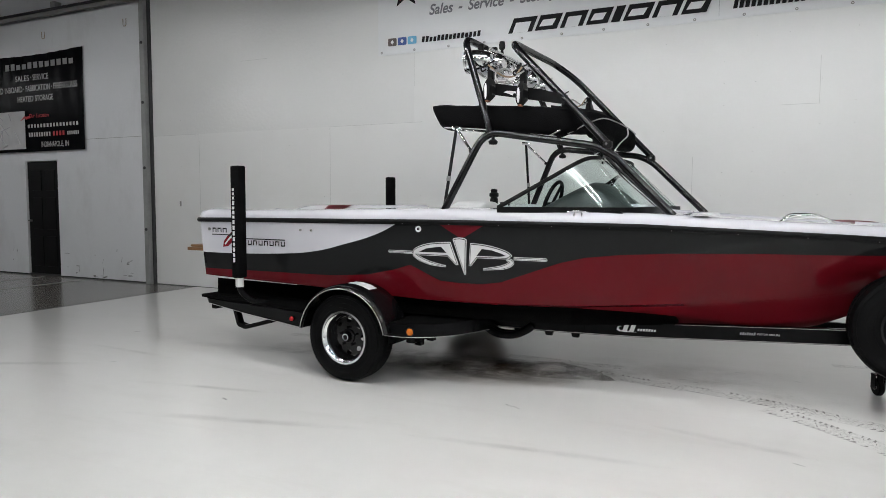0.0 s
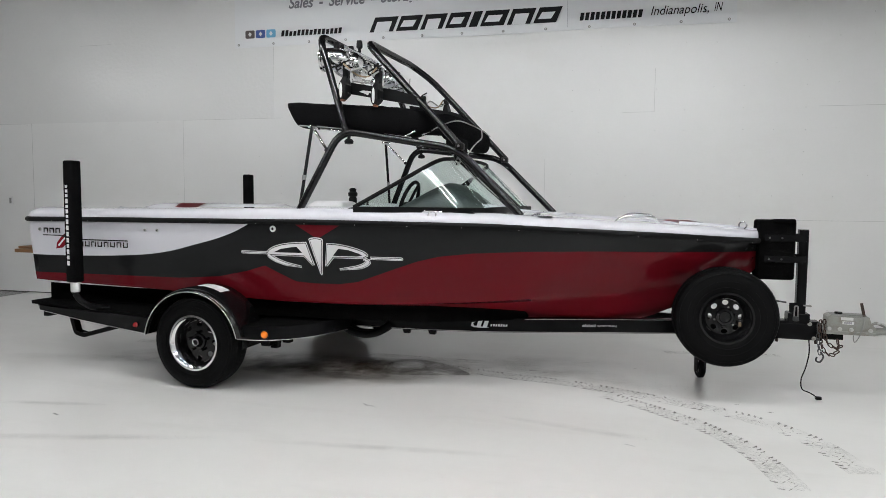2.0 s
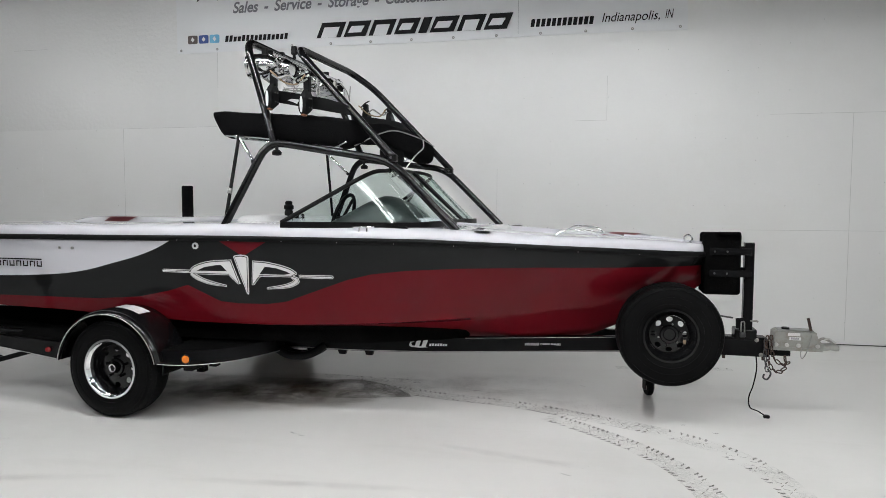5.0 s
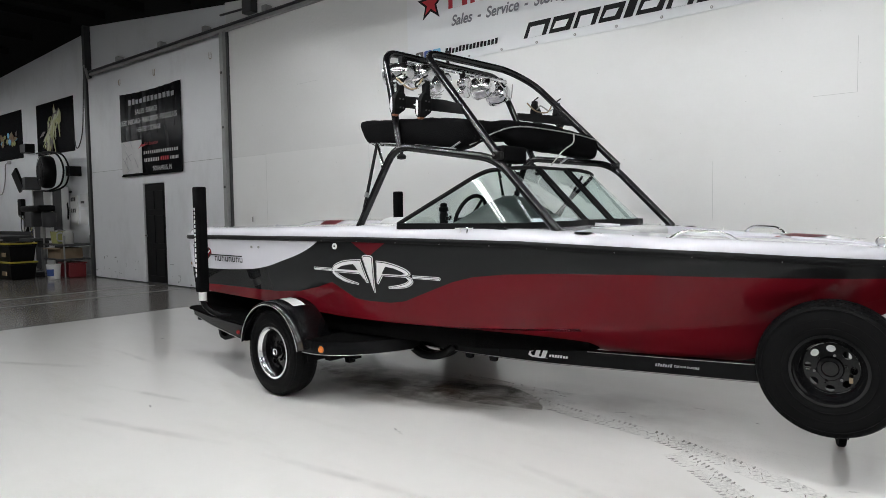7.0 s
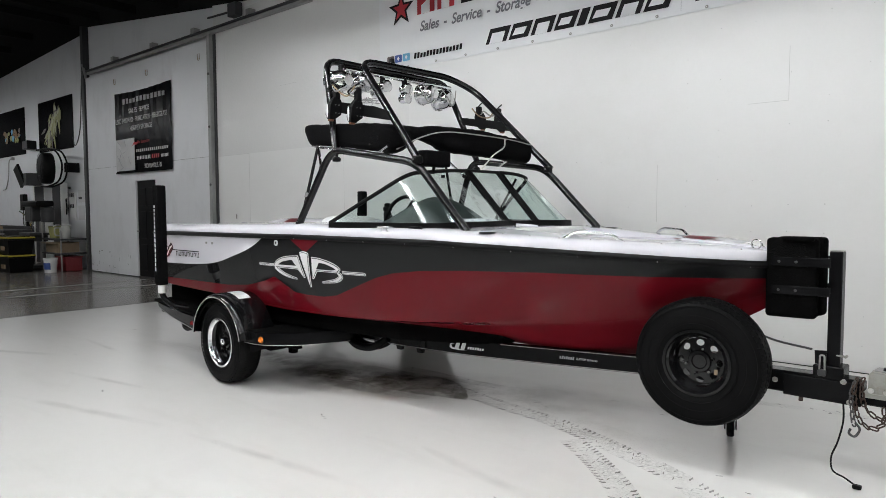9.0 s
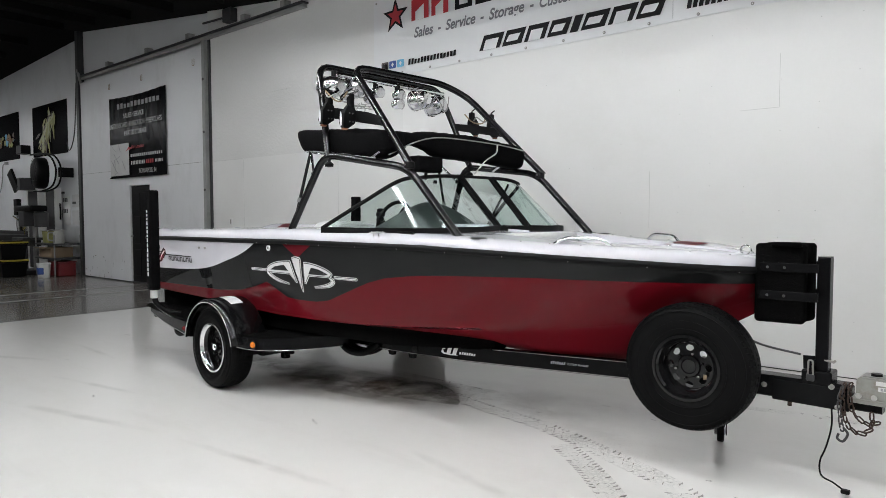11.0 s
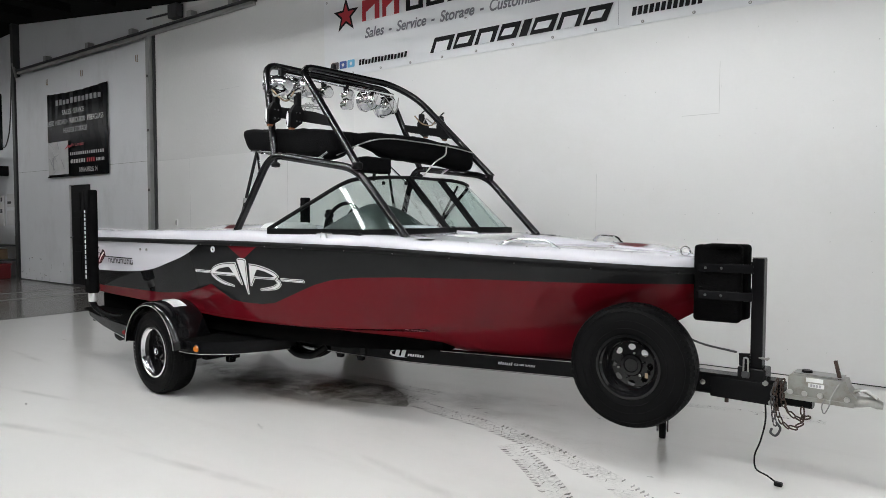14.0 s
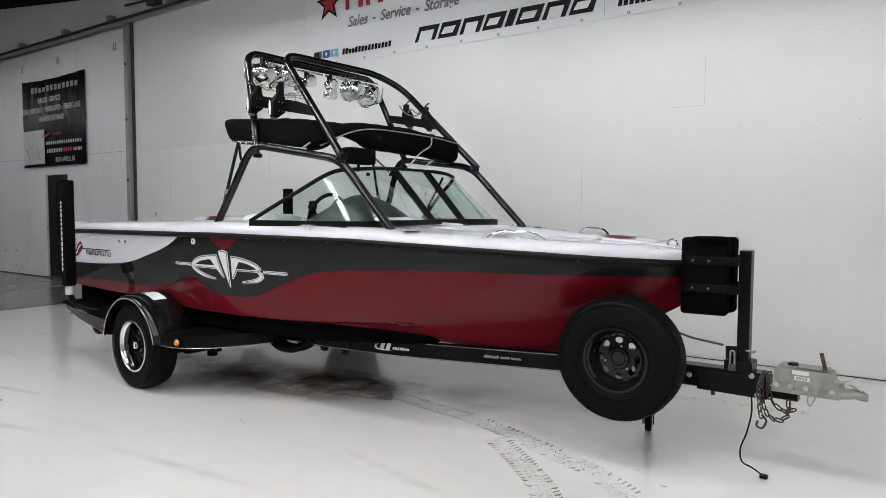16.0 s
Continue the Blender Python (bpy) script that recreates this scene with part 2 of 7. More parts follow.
def hull_paint():
    """White, charcoal and dark red gelcoat, divided along smooth curves in the hull's own x and z."""
    m = bpy.data.materials.new("hull_gelcoat")
    m.use_nodes = True
    nt, b = m.node_tree, shader(m)
    co = nt.nodes.new("ShaderNodeTexCoord")
    sep = nt.nodes.new("ShaderNodeSeparateXYZ")
    nt.links.new(co.outputs["Object"], sep.inputs[0])

    def math_node(op, a, c, d=None):
        n = nt.nodes.new("ShaderNodeMath")
        n.operation = op
        for i, v in enumerate((a, c, d)):
            if v is None:
                continue
            if isinstance(v, (int, float)):
                n.inputs[i].default_value = v
            else:
                nt.links.new(v, n.inputs[i])
        return n.outputs[0]

    u = math_node("MULTIPLY_ADD", sep.outputs["X"], 1 / 6, 0.5 + 0.2 / 6)   # x from -3.2 to 2.8
    v = math_node("MULTIPLY_ADD", sep.outputs["Z"], 1.0, -0.4)              # z from 0.4 to 1.4

    def above(points, straight=False):
        """1 where z lies above the curve through the points (x, z)."""
        n = nt.nodes.new("ShaderNodeFloatCurve")
        c = n.mapping.curves[0]
        pts = [((x + 3.2) / 6, z - 0.4) for x, z in points]
        c.points[0].location, c.points[1].location = pts[0], pts[-1]
        for p in pts[1:-1]:
            c.points.new(*p)
        for p in c.points:
            p.handle_type = "VECTOR" if straight else "AUTO"
        n.mapping.update()
        nt.links.new(u, n.inputs["Value"])
        d = math_node("SUBTRACT", v, n.outputs[0])
        return math_node("MULTIPLY_ADD", d, 250.0, 0.5)

    def clamp(s):
        n = nt.nodes.new("ShaderNodeClamp")
        nt.links.new(s, n.inputs[0])
        return n.outputs[0]

    white = clamp(above([(-3.2, 0.90), (-2.6, 0.905), (-2.06, 0.925), (-1.78, 0.95), (-1.41, 1.03), (-1.16, 1.10), (-0.96, 1.19), (-0.8, 1.30), (2.8, 1.40)]))
    dark = clamp(above(RED_TOP, True))
    wedge = clamp(above([(-3.2, 1.40), (-0.86, 1.35), (-0.43, 1.09), (0.02, 1.35), (2.8, 1.40)], True))

    def mixc(f, a, c):
        n = nt.nodes.new("ShaderNodeMix")
        n.data_type = "RGBA"
        nt.links.new(f, n.inputs["Factor"])
        for k, s in (("A", a), ("B", c)):
            if isinstance(s, tuple):
                n.inputs[k].default_value = s
            else:
                nt.links.new(s, n.inputs[k])
        return n.outputs["Result"]

    red, grey = (0.115, 0.0045, 0.0090, 1), (0.0125, 0.0129, 0.0135, 1)
    c = mixc(dark, red, grey)
    c = mixc(wedge, c, (0.12, 0.008, 0.013, 1))
    c = mixc(white, c, (0.64, 0.635, 0.68, 1))
    nt.links.new(c, b.inputs["Base Color"])
    flake = nt.nodes.new("ShaderNodeTexNoise")
    flake.inputs["Scale"].default_value = 2.5
    nt.links.new(co.outputs["Object"], flake.inputs["Vector"])
    rr = nt.nodes.new("ShaderNodeMapRange")
    rr.inputs["To Min"].default_value, rr.inputs["To Max"].default_value = 0.025, 0.05
    nt.links.new(flake.outputs["Fac"], rr.inputs["Value"])
    # polished topsides, duller unwaxed bottom under the chine
    top = clamp(above([(-3.2, 0.69), (-1.9, 0.675), (-0.8, 0.64), (0.3, 0.63), (0.9, 0.655), (1.22, 0.685), (1.6, 0.725), (1.95, 0.775), (2.3, 0.86), (2.8, 1.05)], True))
    for sock, low, high in (("Roughness", 0.45, rr.outputs["Result"]), ("Specular IOR Level", 0.02, 0.14)):
        n = nt.nodes.new("ShaderNodeMix")
        nt.links.new(top, n.inputs["Factor"])
        n.inputs["A"].default_value = low
        if isinstance(high, float):
            n.inputs["B"].default_value = high
        else:
            nt.links.new(high, n.inputs["B"])
        nt.links.new(n.outputs["Result"], b.inputs[sock])
    return m


RED_TOP = [(-3.2, 0.75), (-2.39, 0.76), (-1.6, 0.765), (-1.25, 0.79), (-1.01, 0.84), (-0.86, 0.885), (-0.63, 0.775), (-0.5, 0.765), (-0.30, 0.765), (-0.16, 0.785),
           (-0.01, 0.84), (0.14, 0.895), (0.28, 0.945), (0.44, 0.985), (0.67, 1.012), (1.0, 1.03), (1.5, 1.04), (2.2, 1.035), (2.8, 1.03)]
HULL = hull_paint()


# ---- building helpers ----
def part(name, bm, mat, parent=None, label="", smooth=None):
    """Link a bmesh as one mesh object, under a thing or a part."""
    me = bpy.data.meshes.new(name)
    if smooth is not None:
        bmesh.ops.recalc_face_normals(bm, faces=bm.faces)
    bm.to_mesh(me)
    bm.free()
    me.materials.append(mat)
    if smooth:
        me.shade_smooth()
        me.set_sharp_from_angle(angle=radians(smooth))
    ob = new(name, me)
    if parent is not None:
        ob.parent = parent
    if label:
        ob["label"] = label
    return ob


def thing(name, m, label, category, group="", kind=""):
    ob = new(name)
    ob.matrix_basis = m
    return tagged(ob, label, category, group, kind)


def box(x0, x1, y0, y1, z0, z1, bevel=0.0, seg=2, bm=None):
    bm = bm or bmesh.new()
    r = bmesh.ops.create_cube(bm, size=1, matrix=Matrix.Translation(((x0 + x1) / 2, (y0 + y1) / 2, (z0 + z1) / 2)) @ Matrix.Diagonal((x1 - x0, y1 - y0, z1 - z0, 1)))
    if bevel:
        es = list({e for v in r["verts"] for e in v.link_edges})
        bmesh.ops.bevel(bm, geom=es, offset=bevel, segments=seg, affect="EDGES", profile=0.5)
    return bm


def rounded(points, radius, steps=5):
    """A path with its inner corners rounded off."""
    pts = [Vector(p) for p in points]
    out = [pts[0]]
    for a, b, c in zip(pts, pts[1:], pts[2:]):
        r = min(radius, (a - b).length * 0.45, (c - b).length * 0.45)
        s, e = b + (a - b).normalized() * r, b + (c - b).normalized() * r
        for i in range(steps + 1):
            k = i / steps
            out.append(s * (1 - k) ** 2 + b * 2 * k * (1 - k) + e * k * k)
    out.append(pts[-1])
    return out


def sweep(points, section, bm=None, closed=False, caps=True, up=(0, 0, 1)):
    """Sweep a closed outline of (side, height) pairs, or a radius, along a path."""
    bm = bm or bmesh.new()
    pts = [Vector(p) for p in points]
    n = len(pts)
    if isinstance(section, (int, float)):
        section = [(section * math.cos(a), section * math.sin(a)) for a in [k * math.tau / 12 for k in range(12)]]
    rings = []
    prev = None
    for i, p in enumerate(pts):
        if closed:
            d = pts[(i + 1) % n] - pts[i - 1]
        else:
            d = pts[min(i + 1, n - 1)] - pts[max(i - 1, 0)]
        d.normalize()
        u = Vector(up)
        if abs(d.dot(u)) > 0.95:
            u = Vector((1, 0, 0)) if prev is None else prev
        if prev is not None and abs(d.dot(prev)) < 0.95 and up == (0, 0, 1) and len(section) == 12:
            u = prev
        side = d.cross(u).normalized()
        h = side.cross(d).normalized()
        prev = h
        rings.append([bm.verts.new(p + side * a + h * b) for a, b in section])
    k = len(section)
    for i in range(n if closed else n - 1):
        a, b = rings[i], rings[(i + 1) % n]
        for j in range(k):
            bm.faces.new((a[j], a[(j + 1) % k], b[(j + 1) % k], b[j]))
    if caps and not closed:
        bm.faces.new(rings[0][::-1])
        bm.faces.new(rings[-1])
    return bm


def loft(rows, bm=None, close=False, cap0=False, cap1=False):
    """Skin a grid of rows of points."""
    bm = bm or bmesh.new()
    vs = [[bm.verts.new(p) for p in r] for r in rows]
    for a, b in zip(vs, vs[1:]):
        n = len(a)
        for j in range(n if close else n - 1):
            q = (a[j], a[(j + 1) % n], b[(j + 1) % n], b[j])
            if len({v.co.to_tuple(5) for v in q}) > 2:
                bm.faces.new(q)
    if cap0:
        bm.faces.new(vs[0][::-1])
    if cap1:
        bm.faces.new(vs[-1])
    return bm


def lathe(profile, axis="Y", steps=40, centre=(0, 0, 0), bm=None):
    """Turn a profile of (radius, along) pairs about an axis."""
    rows = []
    for i in range(steps + 1):
        a = math.tau * i / steps
        row = []
        for r, h in profile:
            c, s = r * math.cos(a), r * math.sin(a)
            p = {"Y": (c, h, s), "X": (h, c, s), "Z": (c, s, h)}[axis]
            row.append(Vector(p) + Vector(centre))
        rows.append(row)
    bm = loft(rows, bm)
    bmesh.ops.remove_doubles(bm, verts=bm.verts, dist=1e-5)
    return bm


def prism(outline, depth, m=Matrix(), bm=None):
    """A flat outline (x, y) given thickness along z, posed by m."""
    bm = bm or bmesh.new()
    a = [bm.verts.new(m @ Vector((x, y, 0))) for x, y in outline]
    b = [bm.verts.new(m @ Vector((x, y, depth))) for x, y in outline]
    n = len(a)
    bm.faces.new(a[::-1])
    bm.faces.new(b)
    for i in range(n):
        bm.faces.new((a[i], a[(i + 1) % n], b[(i + 1) % n], b[i]))
    return bm


def spline(points, steps=6, closed=False):
    """A smooth curve through the points."""
    pts = [Vector(p).to_3d() if len(p) == 2 else Vector(p) for p in points]
    n = len(pts)
    out = []
    for i in range(n if closed else n - 1):
        p1, p2 = pts[i], pts[(i + 1) % n]
        p0 = pts[i - 1] if closed or i > 0 else p1 * 2 - p2
        p3 = pts[(i + 2) % n] if closed or i + 2 < n else p2 * 2 - p1
        for s in range(steps):
            t = s / steps
            out.append(0.5 * ((2 * p1) + (p2 - p0) * t + (2 * p0 - 5 * p1 + 4 * p2 - p3) * t * t + (3 * p1 - p0 - 3 * p2 + p3) * t ** 3))
    if not closed:
        out.append(pts[-1])
    return out


def curve_at(table, x):
    xs, ys = zip(*table)
    return float(np.interp(x, xs, ys))


def smooth_table(points, steps=8):
    return [(p.x, p.y) for p in spline([(x, y, 0) for x, y in points], steps)]


def glyphs(text, shear, bold):
    """A mesh of lettering in the built-in font, lying in x and y."""
    cu = bpy.data.curves.new("lettering", "FONT")
    cu.body, cu.shear, cu.extrude, cu.offset = text, shear, 0.004, bold
    tmp = new("lettering", cu)
    me = bpy.data.meshes.new_from_object(tmp)
    bpy.data.objects.remove(tmp)
    bpy.data.curves.remove(cu)
    return me


def words(name, text, width, height, m, mat, parent=None, label="", shear=0.0, depth=0.001, bold=0.0, apart=False):
    """Raised lettering, scaled to a width and cap height; m puts its lower left corner and plane. apart: each letter a part of its own."""
    whole = glyphs(text, shear, bold)
    xs, ys = [v.co.x for v in whole.vertices], [v.co.y for v in whole.vertices]
    x0, w, y1 = min(xs), max(xs) - min(xs), max(ys)

    def place(me, shift):
        for v in me.vertices:
            v.co = m @ Vector(((v.co.x + shift - x0) / w * width, v.co.y / y1 * height, (v.co.z + 0.004) / 0.008 * depth))
        me.materials.append(mat)
        return me

    if apart:
        ob = new(name, bpy.data.meshes.new(name))
        for i, ch in enumerate(text):
            one, upto = glyphs(ch, shear, bold), glyphs(text[:i + 1], shear, bold)
            shift = max(v.co.x for v in upto.vertices) - max(v.co.x for v in one.vertices)
            bpy.data.meshes.remove(upto)
            letter = new("letter", place(one, shift))
            letter.parent = ob
        bpy.data.meshes.remove(whole)
    else:
        ob = new(name, place(whole, 0))
    if parent is not None:
        ob.parent = parent
    if label:
        ob["label"] = label
    return ob


def bars(count, width, height, m, gap=0.25, shear=0.2, depth=0.001, bm=None, rnd=None):
    """A row of plain slanted bars that stands in for lettering."""
    bm = bm or bmesh.new()
    pitch = width / count
    for i in range(count):
        w = pitch * (1 - gap)
        x = i * pitch
        h = height * (rnd.uniform(0.75, 1.0) if rnd else 1)
        prism([(x, 0), (x + w, 0), (x + w + h * shear, h), (x + h * shear, h)], depth, m, bm)
    return bm


UPRIGHT = pose(0, 0, 0, 90)           # faces -y, reading along +x


# ---- the hall ----
X_RIGHT, X_LEFT, X_RIDGE, Y_WALL, Y_BACK, X_WHITE = 4.10, -24.0, -14.0, 9.0, -7.0, -7.32


def slab(name, x0, x1, y0, y1, z0, z1, mat, label, category):
    ob = part(name, box(x0, x1, y0, y1, z0, z1), mat)
    return tagged(ob, label, category, kind="structure")


floor_white = slab("floor", X_WHITE, X_RIGHT, Y_BACK, Y_WALL, -0.12, 0.0, FLOOR, "glossy white epoxy floor with scuffs and tyre marks", "floor")
slab("floor_concrete", X_LEFT, X_WHITE, Y_BACK, Y_WALL + 0.6, -0.12, -0.002, CONCRETE, "dark grey sealed concrete shop floor", "floor")
for i, (xa, xb) in enumerate(((-10.90, -10.82), (-9.80, -9.72))):
    slab("floor_line", xa, xb, -3, Y_WALL - 0.15, -0.002, 0.001, LINE_PAINT, "worn pale line painted on the concrete", "floor line")
slab("floor_edge", X_WHITE - 0.03, X_WHITE, Y_BACK, Y_WALL, -0.002, 0.0015, STEEL_DARK, "dark joint where the white floor meets concrete", "floor joint")

# roof: two dark slopes that meet over the ridge column
for name, xa, xb in (("ceiling", X_RIDGE, X_RIGHT + 0.2), ("ceiling_shop", X_LEFT - 0.2, X_RIDGE)):
    bm = bmesh.new()
    rows = []
    for z in (0, 0.12):
        rows.append([(xa, Y_BACK - 0.2, roof(xa + 1e-6 if xa == X_RIDGE else xa) + z), (xb, Y_BACK - 0.2, roof(xb) + z), (xb, Y_WALL + 0.9, roof(xb) + z), (xa, Y_WALL + 0.9, roof(xa + 1e-6 if xa == X_RIDGE else xa) + z)])
    bm = loft(rows, close=True, cap0=True, cap1=True)
    x = xa + 0.8
    while x < xb:                      # purlins under the liner
        box(x - 0.04, x + 0.04, Y_BACK, Y_WALL - 0.6, roof(x) - 0.16, roof(x) + 0.02, bm=bm)
        x += 1.6
    tagged(part(name, bm, ROOF, smooth=0), "dark sloping metal roof with purlins", "ceiling", kind="structure")


def gable(name, x0, x1, y0, y1, mat, label, z0=0.0):
    xs = sorted({x0, x1, *([X_RIDGE] if x0 < X_RIDGE < x1 else [])})
    out = [(x0, z0), (x1, z0)] + [(x, roof(x) + 0.05) for x in reversed(xs)]
    bm = bmesh.new()
    prism(out, y1 - y0, Matrix.Translation((0, y1, 0)) @ UPRIGHT, bm)
    return tagged(part(name, bm, mat, smooth=0), label, "wall", kind="structure")


X_PANEL = -8.42
wall_back = gable("wall_back", X_PANEL + 0.12, X_RIGHT + 0.2, Y_WALL + 0.012, Y_WALL + 0.2, WALL, "white painted sheeted wall behind the boat")
gable("wall_shop", X_LEFT, X_RIDGE + 0.05, Y_WALL + 0.25, Y_WALL + 0.45, WALL_SHOP, "grubby white shop wall with pictures and tools")
gable("wall_above_door", X_RIDGE + 0.05, X_PANEL + 0.12, Y_WALL + 0.10, Y_WALL + 0.25, WALL_SHOP, "plain white wall above the sliding door", 4.3)
gable("wall_front", X_LEFT, X_RIGHT + 0.2, Y_BACK - 0.2, Y_BACK, WALL_UNSEEN, "unseen grey wall added to close the hall")
slab("wall_right", X_RIGHT, X_RIGHT + 0.2, Y_BACK, Y_WALL + 0.012, 0, roof(X_RIGHT) + 0.05, WALL, "white painted side wall of sheets", "wall")
slab("wall_left", X_LEFT - 0.2, X_LEFT, Y_BACK, Y_WALL + 0.5, 0, roof(X_LEFT) + 0.05, WALL_UNSEEN, "unseen grey wall added to close the shop end", "wall")
slab("baseboard", X_PANEL + 0.2, X_RIGHT, Y_WALL - 0.008, Y_WALL + 0.012, 0, 0.008, BASE_BLACK, "thin black strip at the foot of the wall", "baseboard")
slab("baseboard_right", X_RIGHT - 0.016, X_RIGHT, Y_BACK, Y_WALL - 0.008, 0, 0.014, BASE_BLACK, "thin black strip at the foot of the side wall", "baseboard")

# steel track, jamb and ridge column of the sliding door
track = thing("door_track", Matrix.Translation((0, Y_WALL, 0)), "grey steel track of the sliding door with hangers", "door track")
part("rail", box(-13.6, -5.4, -0.10, -0.02, 4.60, 4.655, 0.008), STEEL, track)
part("flange", box(-13.6, -5.4, -0.13, 0.0, 4.665, 4.69), STEEL_DARK, track)
for x in (-12.2, -10.4, -8.8, -7.0, -5.9):
    part("bracket", box(x - 0.06, x + 0.06, -0.12, 0.012, 4.68, 4.80, 0.01), STEEL, track)
motor = thing("track_box", Matrix.Translation((-7.45, Y_WALL, 4.86)), "small grey electrical box above the door track", "electrical box")
part("body", box(-0.13, 0.13, -0.14, 0.0, -0.10, 0.13, 0.015), STEEL_DARK, motor)
part("conduit", sweep([(-0.9, -0.05, 0.05), (-0.16, -0.05, 0.02)], 0.018), STEEL_DARK, motor)
column = thing("steel_column", Matrix.Translation((X_PANEL + 0.08, Y_WALL, 0)), "grey steel door jamb with bolt holes", "column")
part("post", box(-0.012, 0.088, -0.10, 0.012, 0, 4.6, 0.006), JAMB, column)
part("lip", box(0.088, 0.145, -0.03, 0.01, 0, 4.62, 0.003), STEEL_DARK, column)
for z in (1.9, 2.95, 3.9, 0.9):
    part("bolt", lathe([(0, -0.112), (0.022, -0.112), (0.026, -0.10)], "Y", 10, (0.038, 0.0, z)), STEEL_DARK, column)
ridge = thing("ridge_column", Matrix.Translation((X_RIDGE, Y_WALL + 0.02, 0)), "dark steel column with a pipe beside the shop door", "column")
part("post", box(-0.07, 0.07, -0.06, 0.22, 0, 5.8, 0.006), STEEL_DARK, ridge)
part("pipe", sweep([(0.16, 0.0, 0.02), (0.16, 0.0, 4.4), (0.02, -0.05, 4.9)], 0.03), STEEL, ridge)
part("cable", sweep(spline([(-0.10, -0.04, 4.6), (-0.13, -0.06, 3.9), (-0.2, -0.07, 3.4), (-0.42, -0.06, 3.1), (-0.62, -0.05, 3.05), (-0.72, -0.04, 3.25)]), 0.012), STEEL_DARK, ridge)

# the sliding door with a walk-through door in it
panel = tagged(part("door_1", bmesh.new(), WALL_SHOP), "tall white sliding door with a black walk-through door", "door", kind="structure")
DX0, DX1, DZ = -11.46, -10.57, 2.08
PY0, PY1 = Y_WALL - 0.02, Y_WALL + 0.08
for x0, x1, z0, z1 in ((-13.86, DX0, 0.02, 4.56), (DX1, X_PANEL + 0.06, 0.02, 4.56), (DX0, DX1, DZ, 4.56)):
    part("panel", box(x0 + 0.001, x1 - 0.001, PY0, PY1, z0, z1), WALL_SHOP, panel)
part("threshold", box(DX0, DX1, PY0 + 0.02, PY1, 0.0, 0.03), STEEL_DARK, panel)
part("back", box(DX0, DX1, PY1, PY1 + 0.01, 0.0, DZ), STEEL_DARK, panel)
leaf = part("leaf", box(DX0 + 0.012, DX1 - 0.012, PY0 + 0.035, PY0 + 0.075, 0.03, DZ - 0.012), DOOR_BLACK, panel, "black six-panel door leaf")
for za, zb in ((0.16, 0.72), (0.84, 1.42), (1.54, 1.92)):
    for xa, xb in ((DX0 + 0.12, DX0 + 0.40), (DX1 - 0.40, DX1 - 0.12)):
        part("raised_panel", box(xa, xb, PY0 + 0.024, PY0 + 0.036, za, zb, 0.008, 1), DOOR_BLACK, leaf)
part("handle", sweep(rounded([(DX0 + 0.08, PY0 + 0.034, 1.0), (DX0 + 0.08, PY0 - 0.03, 1.0), (DX0 + 0.22, PY0 - 0.03, 1.0)], 0.02), 0.016), CHROME, leaf, "bright metal door lever", smooth=60)
part("seam", box(-13.84, X_PANEL - 0.02, PY0 - 0.002, PY0, 2.42, 2.426), STEEL, panel)
for x in (-12.3, -10.8, -8.75):
    part("hanger", sweep(rounded([(x - 0.035, PY0 - 0.012, 4.34), (x - 0.035, PY0 - 0.012, 4.22), (x + 0.035, PY0 - 0.012, 4.22), (x + 0.035, PY0 - 0.012, 4.34)], 0.04), 0.005), CARD, panel)

# wall sheets, most joints filled and painted over, and painted screw heads
rnd = random.Random(4)
for za, zb, edges in ((0.0, 2.41, (X_PANEL + 0.16, -7.21, -5.98, -4.755, -3.53, -2.31, -1.17, 0.04, 1.24, 2.46, 3.69, X_RIGHT)),
                      (2.41, 4.9, (X_PANEL + 0.16, -6.66, -5.43, -3.42, -2.20, -0.98, 0.02, 1.24, 2.46, 3.69, X_RIGHT))):
    for xa, xb in zip(edges, edges[1:]):
        top = [min(zb, roof(xx) + 0.04) for xx in (xa, xb)]
        y = Y_WALL + rnd.uniform(-0.0004, 0.0004)
        o = [(xa, za), (xb, za), (xb, top[1]), (xa, top[0])]
        part("sheet", prism(o, 0.012, Matrix.Translation((0, y + 0.012, 0)) @ UPRIGHT), WALL_GLOSS if za > 2 and xb < -3 else WALL, wall_back)
for xa, xb, za, zb in ((-8.2, -7.21, 2.408, 2.411), (-7.212, -7.208, 0.9, 2.41), (-4.755, -3.3, 2.408, 2.411), (-4.757, -4.753, 0.9, 2.41), (-3.422, -3.419, 2.88, 3.34), (-6.35, -5.85, 3.45, 3.453),
                       (0.9, 1.24, 2.379, 2.382), (1.238, 1.241, 2.38, 2.86), (0.038, 0.041, 1.28, 1.86), (3.688, 3.691, 0.05, 2.4), (2.7, 4.08, 1.19, 1.193), (2.9, 4.08, 2.40, 2.403)):
    part("joint", box(xa, xb, Y_WALL - 0.0022, Y_WALL - 0.0006, za, zb), SCREW, wall_back)
bm = bmesh.new()
for xs in range(-27, 14):
    x = xs * 0.305 + 0.03
    if x < -8.1:
        continue
    for zs in range(1, 15):
        z = zs * 0.24 + rnd.uniform(-0.012, 0.012)
        if rnd.random() < (0.42 if x > 0.2 else 0.16) and z < roof(x) - 0.2:
            bmesh.ops.create_circle(bm, cap_ends=True, segments=6, radius=rnd.uniform(0.0035, 0.0055), matrix=Matrix.Translation((x + rnd.uniform(-0.01, 0.01), Y_WALL - 0.003, z)) @ UPRIGHT)
tagged(part("screw_heads", bm, SCREW, wall_back), kind="stuff")
outlet = thing("wall_outlet", Matrix.Translation((-7.62, Y_WALL, 1.32)), "small white electrical outlet plate on the wall", "outlet")
